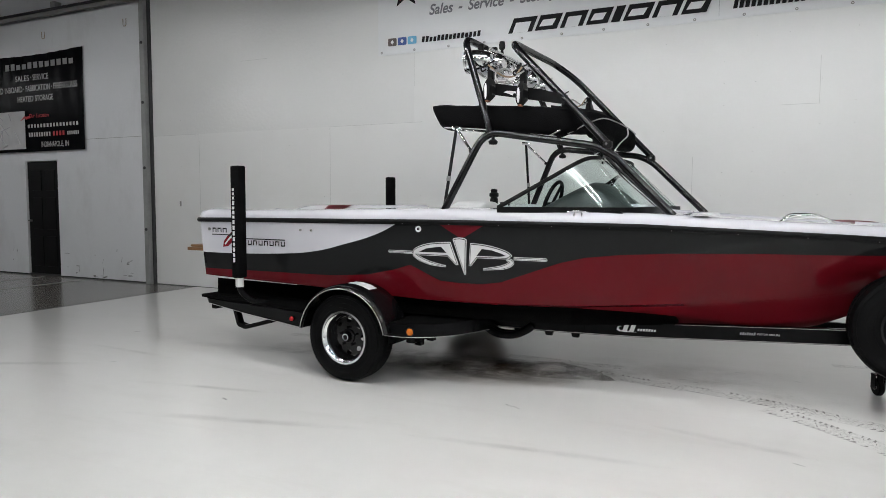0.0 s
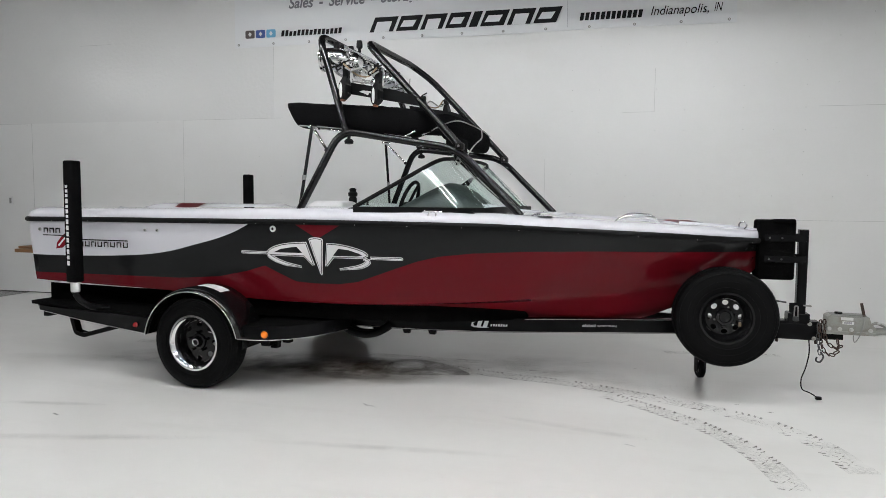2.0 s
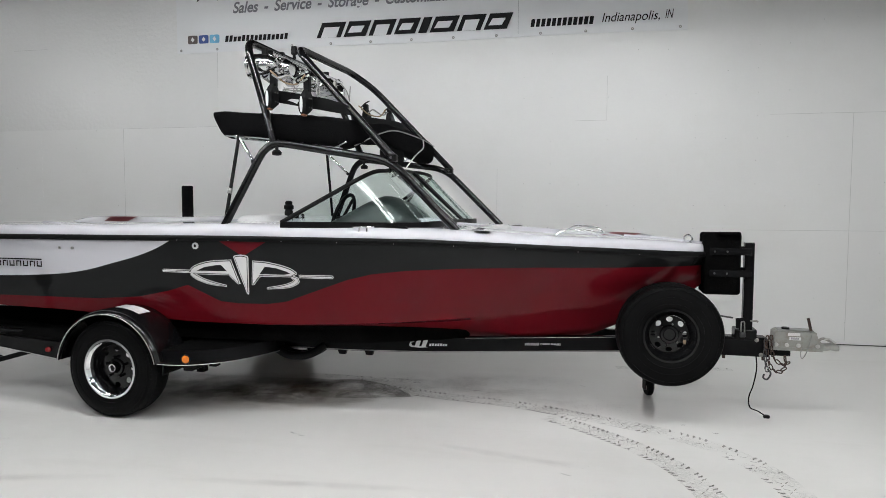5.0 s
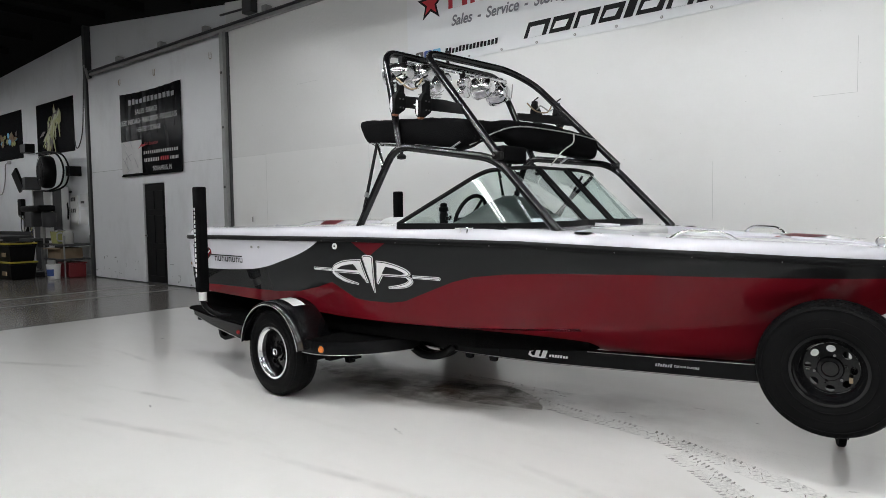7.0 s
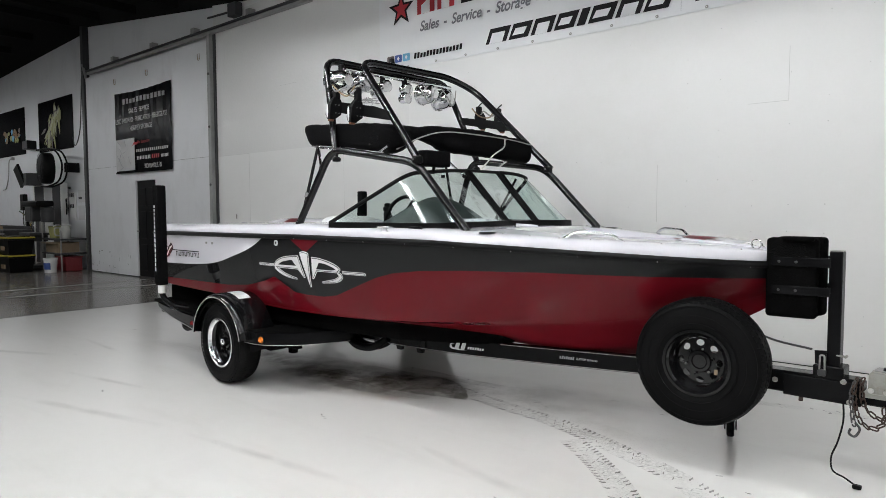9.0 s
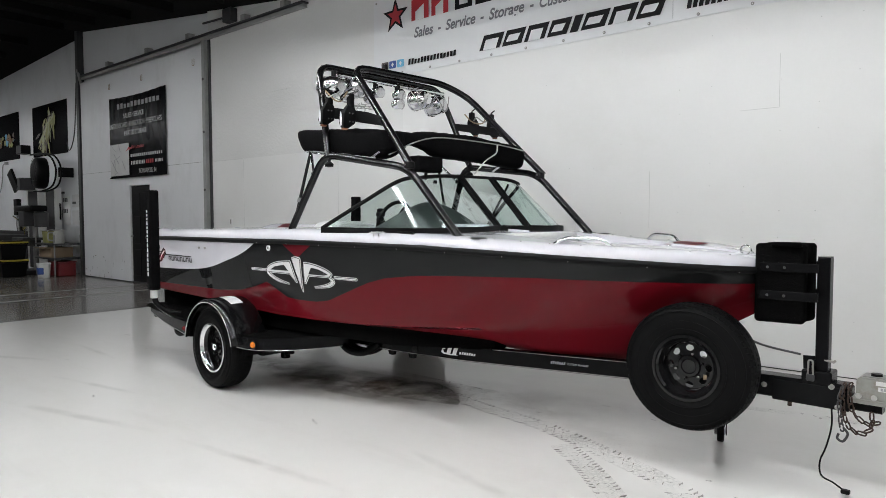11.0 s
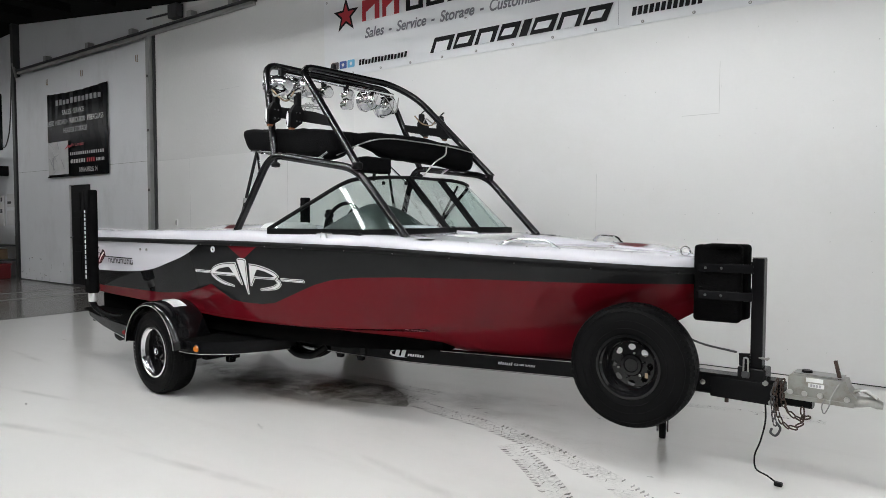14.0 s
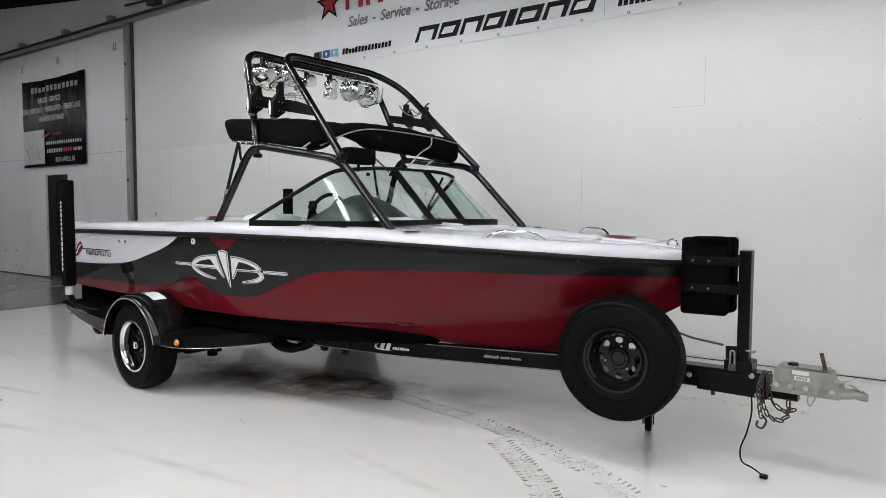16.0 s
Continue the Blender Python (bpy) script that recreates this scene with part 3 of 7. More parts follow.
part("plate", box(-0.04, 0.04, -0.012, -0.001, -0.06, 0.06, 0.004), WHITE_PLASTIC, outlet)
part("socket", box(-0.018, 0.018, -0.016, -0.011, -0.04, 0.04, 0.003), STEEL, outlet)


# fluorescent strip lamps with two bare tubes, hung under the roof
def strip_lamp(x, y, lit, size=2.4, height=None, drop=0.0):
    z = height or roof(x + size / 2) - 0.30
    lamp = thing("strip_lamp", Matrix.Translation((x, y, z)), "white fluorescent strip lamp with two bare tubes", "ceiling lamp", "strip lamps")
    part("housing", box(-size / 2, size / 2, -0.11, 0.11, 0.045, 0.09, 0.01), WHITE_PLASTIC, lamp)
    # added hood: cuts the tubes' light off the roof and upper wall
    hood = [(-0.15, 0.010 - drop), (-0.115, 0.030), (0.115, 0.030), (0.15, 0.010 - drop), (0.153, 0.013 - drop), (0.117, 0.034), (-0.117, 0.034), (-0.153, 0.013 - drop)]
    part("reflector", sweep([(-size / 2, 0, 0), (size / 2, 0, 0)], hood), STEEL, lamp, "unseen grey hood added to keep light off the roof")
    for s in (-0.9, 0.9):
        part("rod", sweep([(s, 0, 0.08), (s, 0, roof(x + s) - z)], 0.006), STEEL, lamp)
    for dy in (-0.07, 0.07):
        ring = [(0.019 * math.cos(a), 0.019 * math.sin(a)) for a in [math.tau * k / 8 for k in range(8)]]
        part("tube", sweep([(-size / 2 + 0.03, dy, 0), (size / 2 - 0.03, dy, 0)], ring), lit, lamp, "lit white tube")
        for sx in (-1, 1):
            part("socket", box(sx * (size / 2 - 0.015) - 0.015, sx * (size / 2 - 0.015) + 0.015, dy - 0.02, dy + 0.02, -0.022, 0.045), WHITE_PLASTIC, lamp)


for x, y in TUBES:
    strip_lamp(x, y, TUBE_LIGHT)
for x, y in REAR_TUBES:
    strip_lamp(x, y, TUBE_REAR)
for x, y in LEFT_TUBES:
    strip_lamp(x, y, TUBE_LEFT, height=5.0, drop=0.042)
for x, y in SHOP_TUBES:
    strip_lamp(x, y, TUBE_DIM, height=4.4)


# ---- the boat ----
RIG = pose(-0.75, 6.4845, 0, 0, 0, -3.285)
boat = thing("boat", RIG, "red, charcoal and white inboard ski boat on its trailer", "boat")

BEAM = smooth_table([(-3.14, 0.90), (-3.11, 0.955), (-3.04, 0.995), (-2.8, 1.02), (-2.4, 1.035), (-1.6, 1.045), (-1, 1.03), (-0.4, 0.995), (0.2, 0.955), (0.8, 0.895), (1.2, 0.82), (1.6, 0.715), (1.9, 0.60), (2.2, 0.43), (2.4, 0.28), (2.52, 0.15), (2.59, 0.012)])
RAIL = [(-3.1, 1.172), (-2.4, 1.18), (-0.5, 1.19), (0.3, 1.185), (0.8, 1.18), (1.4, 1.155), (1.92, 1.13), (2.3, 1.105), (2.6, 1.085)]
KEEL = smooth_table([(-3.02, 0.53), (-1.5, 0.49), (0, 0.45), (1.2, 0.435), (1.55, 0.455), (1.77, 0.495), (1.92, 0.555), (2.2, 0.69), (2.45, 0.825), (2.541, 0.894), (2.575, 0.98), (2.59, 1.06)])
CHINE_Z = [(-3.02, 0.69), (-1.9, 0.67), (-0.8, 0.623), (-0.3, 0.621), (0.1, 0.632), (0.5, 0.651), (0.9, 0.680), (1.22, 0.707), (1.6, 0.743), (1.95, 0.785), (2.3, 0.865), (2.5, 0.94), (2.57, 1.02), (2.59, 1.075)]
CHINE_IN = [(-3.02, 0.05), (-1.5, 0.08), (-0.4, 0.11), (0.4, 0.15), (1.0, 0.21), (1.5, 0.27), (1.9, 0.29), (2.2, 0.25), (2.4, 0.19), (2.52, 0.115), (2.59, 0.008)]


def stations(a, b, n):
    return [a + (b - a) * i / n for i in range(n + 1)]


def hull_half(x, s):
    """Points from keel to rail on one side (s = -1 starboard, 1 port)."""
    w, zr, zk, zc = curve_at(BEAM, x), curve_at(RAIL, x), curve_at(KEEL, x), curve_at(CHINE_Z, x)
    wc = max(0.004, w - curve_at(CHINE_IN, x))
    zc = max(zc, zk + 0.005)
    pts = []
    full = curve_at([(-3.1, 1.15), (0.95, 1.15), (1.2, 1.6), (1.5, 1.9), (1.9, 1.3), (2.3, 1.15)], x)
    for i in range(7):
        k = i / 6
        pts.append((x, s * wc * k, zk + (zc - zk) * (k ** full)))
    for i in range(1, 15):
        k = i / 14
        pts.append((x, s * (wc + (w - wc) * (1 - (1 - k) ** 1.3)), zc + (zr + 0.01 - zc) * k))
    return pts


xs = stations(-3.06, 2.40, 84) + stations(2.415, 2.59, 14)
rows = [hull_half(x, 1)[:0:-1] + hull_half(x, -1) for x in xs]
bm = loft(rows, cap0=True)
bmesh.ops.remove_doubles(bm, verts=bm.verts, dist=0.0008)
hull = part("hull", bm, HULL, boat, "glossy hull in charcoal, dark red and white swoops", smooth=28)


def outline(off, dz, a=-3.14, b=2.59, n=90):
    """The line round the hull at the rail, starboard stern to bow to port stern."""
    xs = stations(a, b - 0.10, n) + stations(b - 0.09, b, 9)
    one = [(x, -(curve_at(BEAM, x)) - off, curve_at(RAIL, x) + dz) for x in xs]
    one = [Vector(p) for p in one]
    # push the bow end forward by the offset
    one[-1] = Vector((b + off, -0.001, curve_at(RAIL, b) + dz))
    port = [Vector((p.x, -p.y, p.z)) for p in reversed(one[:-1])]
    return one[:-1] + [one[-1]] + port


rail_sec = [(-0.016, -0.018), (0.012, -0.018), (0.022, -0.006), (0.022, 0.008), (0.012, 0.02), (-0.016, 0.02)]
line = outline(0.002, 0.018)
stern = [Vector((-3.165, y, 1.19)) for y in (0.78, 0.4, 0.0, -0.4, -0.78)]
part("rub_rail", sweep(line + stern, rail_sec, closed=True), BLACK_SATIN, boat, "black rubber rub rail", smooth=40)
bm = bmesh.new()
for i in range(0, len(line), 6):
    p = line[i]
    bmesh.ops.create_uvsphere(bm, u_segments=6, v_segments=4, radius=0.003, matrix=Matrix.Translation(p + Vector((0, -0.022 if p.y < 0 else 0.022, -0.012))))
tagged(part("rail_screws", bm, STEEL, boat), kind="stuff")

# deck with the cockpit and the open bow let into it
OPEN = [(-3.2, 0), (-1.62, 0), (-1.60, 0.70), (0.55, 0.66), (0.70, 0.58), (0.72, 0.0), (0.98, 0.0), (1.0, 0.42), (1.5, 0.40), (1.9, 0.26), (2.0, 0.12), (2.02, 0), (2.7, 0)]


def deck_half(x, s):
    w, z = curve_at(BEAM, x), curve_at(RAIL, x) + 0.035
    lift = curve_at([(-3.14, 0.045), (-3.10, 0.072), (-3.0, 0.084), (-2.8, 0.080), (-2.6, 0.068), (-1.7, 0.074), (-0.6, 0.085), (0.9, 0.07), (1.6, 0.06), (2.3, 0.065), (2.6, 0.05)], x)
    o = curve_at(OPEN, x)
    f = min(1, w / 0.3)
    prof = [(0.0, 0.0), (0.004, 0.35), (0.018, 0.62), (0.045, 0.84), (0.09, 0.97), (0.15, 1.0)]
    pts = [(x, s * max(0, w - a * f), z + lift * b) for a, b in prof]
    y = max(0.0, w - 0.15 * f)
    crown = curve_at([(-3.1, 0.0), (-2.95, -0.03), (-1.75, -0.03), (-1.6, 0.005), (0.6, 0.01), (1.0, 0.01), (2.0, 0.0), (2.6, 0.0)], x)
    for k in (0.3, 0.6, 1.0):
        pts.append((x, s * (y + (min(o, y) - y) * k), z + lift + crown * k))
    deep = 0.42 if o > 0.02 else 0.0
    if deep and x > 0.9:
        deep = 0.30
    pts.append((x, s * max(0.0, min(o, y) - 0.02), z + lift + crown - deep))
    pts.append((x, 0.0, z + lift + crown + (0.012 if not deep else 0) - deep))
    return pts


cuts = [-1.62, -1.60, 0.70, 0.72, 0.98, 1.0, 2.0, 2.02]
xs = sorted(set(stations(-3.14, 2.40, 70) + stations(2.42, 2.59, 10) + cuts))
rows = [deck_half(x, -1) + deck_half(x, 1)[-2::-1] for x in xs]
bm = loft(rows, cap0=True)
bmesh.ops.remove_doubles(bm, verts=bm.verts, dist=0.0008)
deck = part("deck", bm, WHITE_GEL, boat, "glossy white fibreglass deck and gunwale", smooth=35)


def on_deck(x, y, dz=0.004):
    w, z = curve_at(BEAM, x), curve_at(RAIL, x) + 0.035
    lift = curve_at([(-3.14, 0.045), (-3.10, 0.072), (-3.0, 0.084), (-2.8, 0.080), (-2.6, 0.068), (-1.7, 0.074), (-0.6, 0.085), (0.9, 0.07), (1.6, 0.06), (2.3, 0.065), (2.6, 0.05)], x)
    return Vector((x, y, z + lift + dz))


# raised coamings on the port side, with red flashes laid on them
def rear_mound(x, y):
    z = curve_at([(0.05, 1.262), (0.18, 1.266), (0.25, 1.270), (0.36, 1.318), (0.42, 1.324), (0.72, 1.329), (0.84, 1.325), (0.93, 1.305), (0.97, 1.270)], y)
    k = curve_at([(-3.10, 0.0), (-3.04, 0.7), (-2.9, 1.0), (-2.3, 1.0), (-1.75, 1.0), (-1.66, 0.0)], x)
    return 1.262 + (z - 1.262) * k


def bow_mound(x, y):
    z = curve_at([(0.06, 1.200), (0.13, 1.203), (0.19, 1.209), (0.29, 1.231), (0.36, 1.238), (0.46, 1.234), (0.58, 1.205)], y - (2.0 - x) * 0.30)
    k = curve_at([(1.2, 0.0), (1.55, 0.7), (1.9, 1.0), (2.12, 0.85), (2.3, 0.0)], x)
    return 1.205 + (z - 1.205) * k


def mound(name, height, xs, ys, label):
    rows = [[(x, y + (0 if height is rear_mound else (2.0 - x) * 0.30), 0) for y in ys] for x in xs]
    rows = [[(x, y, height(x, y)) for x, y, z in r] for r in rows]
    return part(name, loft(rows), WHITE_GEL, boat, label, smooth=50)


mound("rear_coaming", rear_mound, stations(-3.10, -1.66, 28), stations(0.05, 0.97, 20), "rounded white rear coaming")
mound("bow_coaming", bow_mound, stations(1.2, 2.3, 24), stations(0.06, 0.58, 18), "rounded white bow coaming")


def flash_patch(height, edge_a, edge_b):
    """A thin red inlay between two edges, following a coaming."""
    rows = []
    for i in range(9):
        p = [Vector(e[0]).lerp(Vector(e[1]), i / 8) for e in (edge_a, edge_b)]
        row = [p[0].lerp(p[1], k / 6) for k in range(7)]
        rows.append([(q.x, q.y, height(q.x, q.y) + 0.006) for q in row])
    bm = loft(rows)
    bmesh.ops.solidify(bm, geom=list(bm.faces), thickness=-0.002)
    part("red_flash", bm, RED_INLAY, boat, "dark red inlay", smooth=30)


flash_patch(rear_mound, ((-2.655, 0.265), (-2.395, 0.265)), ((-2.668, 0.375), (-2.365, 0.375)))
flash_patch(bow_mound, ((1.86, 0.245), (2.07, 0.175)), ((1.95, 0.325), (2.16, 0.235)))

# swim platform and stern fittings
platform = part("swim_platform", box(-3.51, -3.05, -0.76, 0.76, 0.885, 0.915, 0.003), TEAK, boat, "varnished teak swim platform")
for i in range(9):
    y = -0.7065 + i * 0.157
    part("slat", box(-3.53, -3.055, y, y + 0.143, 0.915, 0.935, 0.004, 1), TEAK, platform)
for y in (-0.45, 0.45):
    part("bracket", sweep([(-3.02, y, 0.70), (-3.40, y, 0.885)], 0.016), CHROME, platform)


# ---- hull graphics ----
def side_point(x, z, lift=0.003):
    """A point on the starboard topside at x and height z, and its outward normal."""
    def at(x, z):
        w, zr, zk, zc = curve_at(BEAM, x), curve_at(RAIL, x), curve_at(KEEL, x), curve_at(CHINE_Z, x)
        wc = max(0.004, w - curve_at(CHINE_IN, x))
        k = max(0, min(1, (z - zc) / (zr + 0.01 - zc)))
        return Vector((x, -(wc + (w - wc) * (1 - (1 - k) ** 1.3)), z))
    p = at(x, z)
    n = (at(x + 0.01, z) - at(x - 0.01, z)).cross(at(x, z + 0.01) - at(x, z - 0.01)).normalized()
    return p + n * lift


def decal(name, outline_xz, mat, lift, label="", parent=None, fine=0.03):
    """A thin decal wrapped on the hull side, from an outline in hull x and z."""
    pts = []
    n = len(outline_xz)
    for (x0, z0), (x1, z1) in zip(outline_xz, outline_xz[1:] + outline_xz[:1]):
        m = max(1, int(math.hypot(x1 - x0, z1 - z0) / fine))
        pts += [(x0 + (x1 - x0) * i / m, z0 + (z1 - z0) * i / m) for i in range(m)]
    bm = bmesh.new()
    vs = [bm.verts.new((x, 0, z)) for x, z in pts]
    f = bm.faces.new(vs)
    bmesh.ops.triangulate(bm, faces=[f])
    for v in bm.verts:
        v.co = side_point(v.co.x, v.co.z, lift)
    bmesh.ops.recalc_face_normals(bm, faces=bm.faces)
    return part(name, bm, mat, parent or boat, label)


def ribbon(name, centre, widths, mat, lift, parent, label=""):
    """A decal stroke of changing width along a centre line in hull x and z."""
    pts = [Vector((x, z, 0)) for x, z in centre]
    left, right = [], []
    for i, p in enumerate(pts):
        d = (pts[min(i + 1, len(pts) - 1)] - pts[max(i - 1, 0)]).normalized()
        nrm = Vector((-d.y, d.x, 0)) * widths[i] / 2
        left.append(p + nrm)
        right.append(p - nrm)
    bm = bmesh.new()
    rows = [[side_point(p.x, p.y, lift) for p in (a, (a + b) / 2, b)] for a, b in zip(left, right)]
    loft(rows, bm)
    bmesh.ops.recalc_face_normals(bm, faces=bm.faces)
    return part(name, bm, mat, parent, label)


def inset(pts, d):
    """Shrink a closed outline (counter-clockwise) by a distance."""
    out, n = [], len(pts)
    for i in range(n):
        a, b, c = Vector(pts[i - 1]), Vector(pts[i]), Vector(pts[(i + 1) % n])
        e, f = (b - a).normalized(), (c - b).normalized()
        m = Vector((-e.y - f.y, e.x + f.x))
        m = m.normalized() if m.length > 1e-6 else Vector((-e.y, e.x))
        k = max(0.55, m.dot(Vector((-e.y, e.x))))
        out.append(tuple(b + m * d / k))
    return out


def emblem():
    """The winged emblem: a centre blade between two open wings on a thin bar, white with a dark line inside its edge."""
    root = part("emblem", bmesh.new(), STICKER, boat, "white winged emblem with a dark inner line")
    ox, oz = -0.461, 0.984

    def arc(*pts):
        return [(p.x, p.y) for p in spline([(x, z, 0) for x, z in pts], 4)]

    def shape(pts, lines=(0.005, 0.0105)):
        area = sum(a[0] * b[1] - b[0] * a[1] for a, b in zip(pts, pts[1:] + pts[:1]))
        pts = pts if area > 0 else pts[::-1]
        for d, mat, lift in zip((0.0, *lines), (STICKER, STICKER_GREY, STICKER), (0.003, 0.005, 0.007)):
            decal("field", [(ox + 0.017 + 0.915 * (x - 0.017), oz + z) for x, z in inset(pts, d)], mat, lift, parent=root, fine=0.05)

    def hole(pts):
        decal("field", [(ox + 0.017 + 0.915 * (x - 0.017), oz + z) for x, z in pts], STICKER_GREY, 0.0085, parent=root, fine=0.05)
        area = sum(a[0] * b[1] - b[0] * a[1] for a, b in zip(pts, pts[1:] + pts[:1]))
        decal("field", [(ox + 0.017 + 0.915 * (x - 0.017), oz + z) for x, z in inset(pts if area > 0 else pts[::-1], 0.002)], CHARCOAL, 0.0095, parent=root, fine=0.05)

    # thin bar, both ends
    shape([(-0.625, -0.012), (-0.40, -0.014), (-0.40, 0.008), (-0.625, 0.010), (-0.635, -0.001)], (0.004, 0.0075))
    shape([(0.45, -0.032), (0.70, -0.034), (0.712, -0.022), (0.70, -0.010), (0.45, -0.010)], (0.004, 0.0075))
    # each wing with its leg, the counter cut in it, and the thin arm sweeping back under it
    shape(arc((-0.415, -0.002), (-0.37, 0.035), (-0.29, 0.062), (-0.20, 0.076), (-0.062, 0.084)) + [(-0.008, -0.082), (-0.030, -0.086), (-0.095, -0.024), (-0.385, -0.022)])
    hole([(-0.345, 0.004), (-0.28, 0.030), (-0.19, 0.044), (-0.145, 0.048), (-0.10, 0.004)])
    shape(arc((0.105, 0.080), (0.21, 0.074), (0.32, 0.054), (0.40, 0.030), (0.437, 0.004)) + [(0.435, -0.008), (0.395, -0.028), (0.155, -0.028), (0.098, -0.088), (0.078, -0.088)])
    hole([(0.152, -0.010), (0.20, 0.042), (0.28, 0.034), (0.36, 0.012), (0.392, -0.003), (0.34, -0.010)])
    for arm, widths in ((((-0.395, -0.014), (-0.345, -0.046), (-0.25, -0.078), (-0.12, -0.098)), (0.034, 0.036, 0.030, 0.014)), (((0.395, -0.026), (0.432, -0.050), (0.36, -0.086), (0.195, -0.108)), (0.022, 0.040, 0.032, 0.014))):
        c = arc(*arm)
        for less, mat, lift in ((0.0, STICKER, 0.0031), (0.009, STICKER_GREY, 0.0051), (0.016, STICKER, 0.0071)):
            ws = [max(0.0015, float(np.interp(k / (len(c) - 1), np.linspace(0, 1, 4), widths)) - less) for k in range(len(c))]
            ribbon("arm", [(ox + 0.017 + 0.915 * (x - 0.017), oz + z) for x, z in c], ws, mat, lift, root)
    shape(arc((-0.042, 0.102), (-0.030, 0.112), (0.02, 0.118), (0.068, 0.110), (0.076, 0.098)) + [(0.050, -0.148), (0.042, -0.156), (0.032, -0.148)], (0.007, 0.012))


emblem()
# dark name bars and the small red and white flash by the stern
row = part("name_bars", bmesh.new(), INK, boat, "black name bars on the white stern panel")
for i in range(8):
    x = -2.525 + i * 0.0625
    decal("bar", [(x, 0.982), (x + 0.010, 0.982), (x + 0.015, 1.024), (x + 0.005, 1.024)], INK, 0.003, parent=row)
    decal("bar", [(x + 0.036, 0.982), (x + 0.046, 0.982), (x + 0.051, 1.024), (x + 0.041, 1.024)], INK, 0.003, parent=row)
    z = 1.015 if i % 2 == 0 else 0.982
    decal("bar", [(x + 0.010, z), (x + 0.036, z), (x + 0.037, z + 0.010), (x + 0.011, z + 0.010)], INK, 0.003, parent=row)
decal("underline", [(-2.63, 1.032), (-2.035, 1.032), (-2.035, 1.041), (-2.63, 1.041)], INK, 0.003, parent=row)
for i in range(3):
    x = -2.89 + i * 0.066
    decal("bar", [(x, 1.083), (x + 0.012, 1.083), (x + 0.016, 1.124), (x + 0.004, 1.124)], INK, 0.003, parent=row)
    decal("bar", [(x + 0.040, 1.083), (x + 0.052, 1.083), (x + 0.056, 1.124), (x + 0.044, 1.124)], INK, 0.003, parent=row)
    decal("bar", [(x + 0.015, 1.112), (x + 0.042, 1.112), (x + 0.043, 1.124), (x + 0.016, 1.124)], INK, 0.003, parent=row)
decal("underline", [(-2.90, 1.060), (-2.66, 1.060), (-2.66, 1.068), (-2.90, 1.068)], INK, 0.003, parent=row)
flash = decal("stern_flash", [(-2.77, 0.955), (-2.755, 1.005), (-2.70, 1.055), (-2.62, 1.105), (-2.585, 1.085), (-2.575, 1.045), (-2.64, 1.005), (-2.70, 0.965)], RED_GEL, 0.003, "red flash with white and dark streaks")
decal("streak", [(-2.745, 0.985), (-2.66, 1.055), (-2.605, 1.080), (-2.60, 1.068), (-2.67, 1.030), (-2.735, 0.975)], STICKER, 0.0042, parent=flash)
decal("streak", [(-2.70, 1.050), (-2.62, 1.100), (-2.60, 1.090), (-2.66, 1.050)], INK, 0.0042, parent=flash)
decal("streak", [(-2.66, 1.000), (-2.585, 1.055), (-2.580, 1.040), (-2.64, 1.000)], INK, 0.0042, parent=flash)
for x, z, r in ((-0.768, 1.156, 0.022), (-1.86, 1.125, 0.010), (-1.75, 1.125, 0.010), (-2.93, 1.11, 0.014)):
    p = side_point(x, z, 0.0)
    f = part("through_hull", lathe([(r * 0.45, 0.004), (r * 0.5, -0.010), (r, -0.009), (r * 1.05, 0.0)], "Y", 16, p), STICKER if r > 0.02 else STEEL, boat, smooth=40)
    part("hole", lathe([(0, -0.006), (r * 0.48, -0.006)], "Y", 12, p), INK, f)

# ---- windshield ----
shield = part("windshield", bmesh.new(), BLACK_SATIN, boat, "green-tinted wraparound windshield in black frames")
BASE = [(-0.17, -0.945, 1.30), (0.34, -0.875, 1.30), (0.69, -0.765, 1.30), (0.79, -0.57, 1.305), (0.81, -0.32, 1.305), (0.785, -0.10, 1.31)]
TOP = [(-0.17, -0.945, 1.315), (0.12, -0.80, 1.50), (0.345, -0.665, 1.645), (0.42, -0.52, 1.672), (0.385, -0.26, 1.695), (0.335, -0.03, 1.705)]
PORT_BASE = [(0.785, 0.28, 1.31), (0.81, 0.45, 1.305), (0.80, 0.63, 1.305), (0.725, 0.785, 1.30), (0.36, 0.875, 1.30), (-0.17, 0.945, 1.30)]
PORT_TOP = [(0.345, 0.36, 1.707), (0.395, 0.46, 1.70), (0.42, 0.58, 1.680), (0.355, 0.70, 1.645), (0.12, 0.80, 1.50), (-0.17, 0.945, 1.315)]


def pane(base, top, label):
    a, b = spline(base, 6), spline(top, 6)
    n = len(a)
    rows_out, rows_in = [], []
    for i in range(n):
        d = (a[min(i + 1, n - 1)] - a[max(i - 1, 0)]).normalized()
        up = (b[i] - a[i])
        nrm = d.cross(up if up.length > 0.03 else Vector((0, 0, 1))).normalized()
        rows_out.append([a[i].lerp(b[i], k / 4) + nrm * 0.002 for k in range(5)])
        rows_in.append([a[i].lerp(b[i], k / 4) - nrm * 0.002 for k in range(4, -1, -1)])
    bm = loft([o + i for o, i in zip(rows_out, rows_in)], close=True, cap0=True, cap1=True)
    ob = part("pane", bm, WINDSHIELD, shield, label, smooth=40)
    ob.visible_shadow = False
    return ob


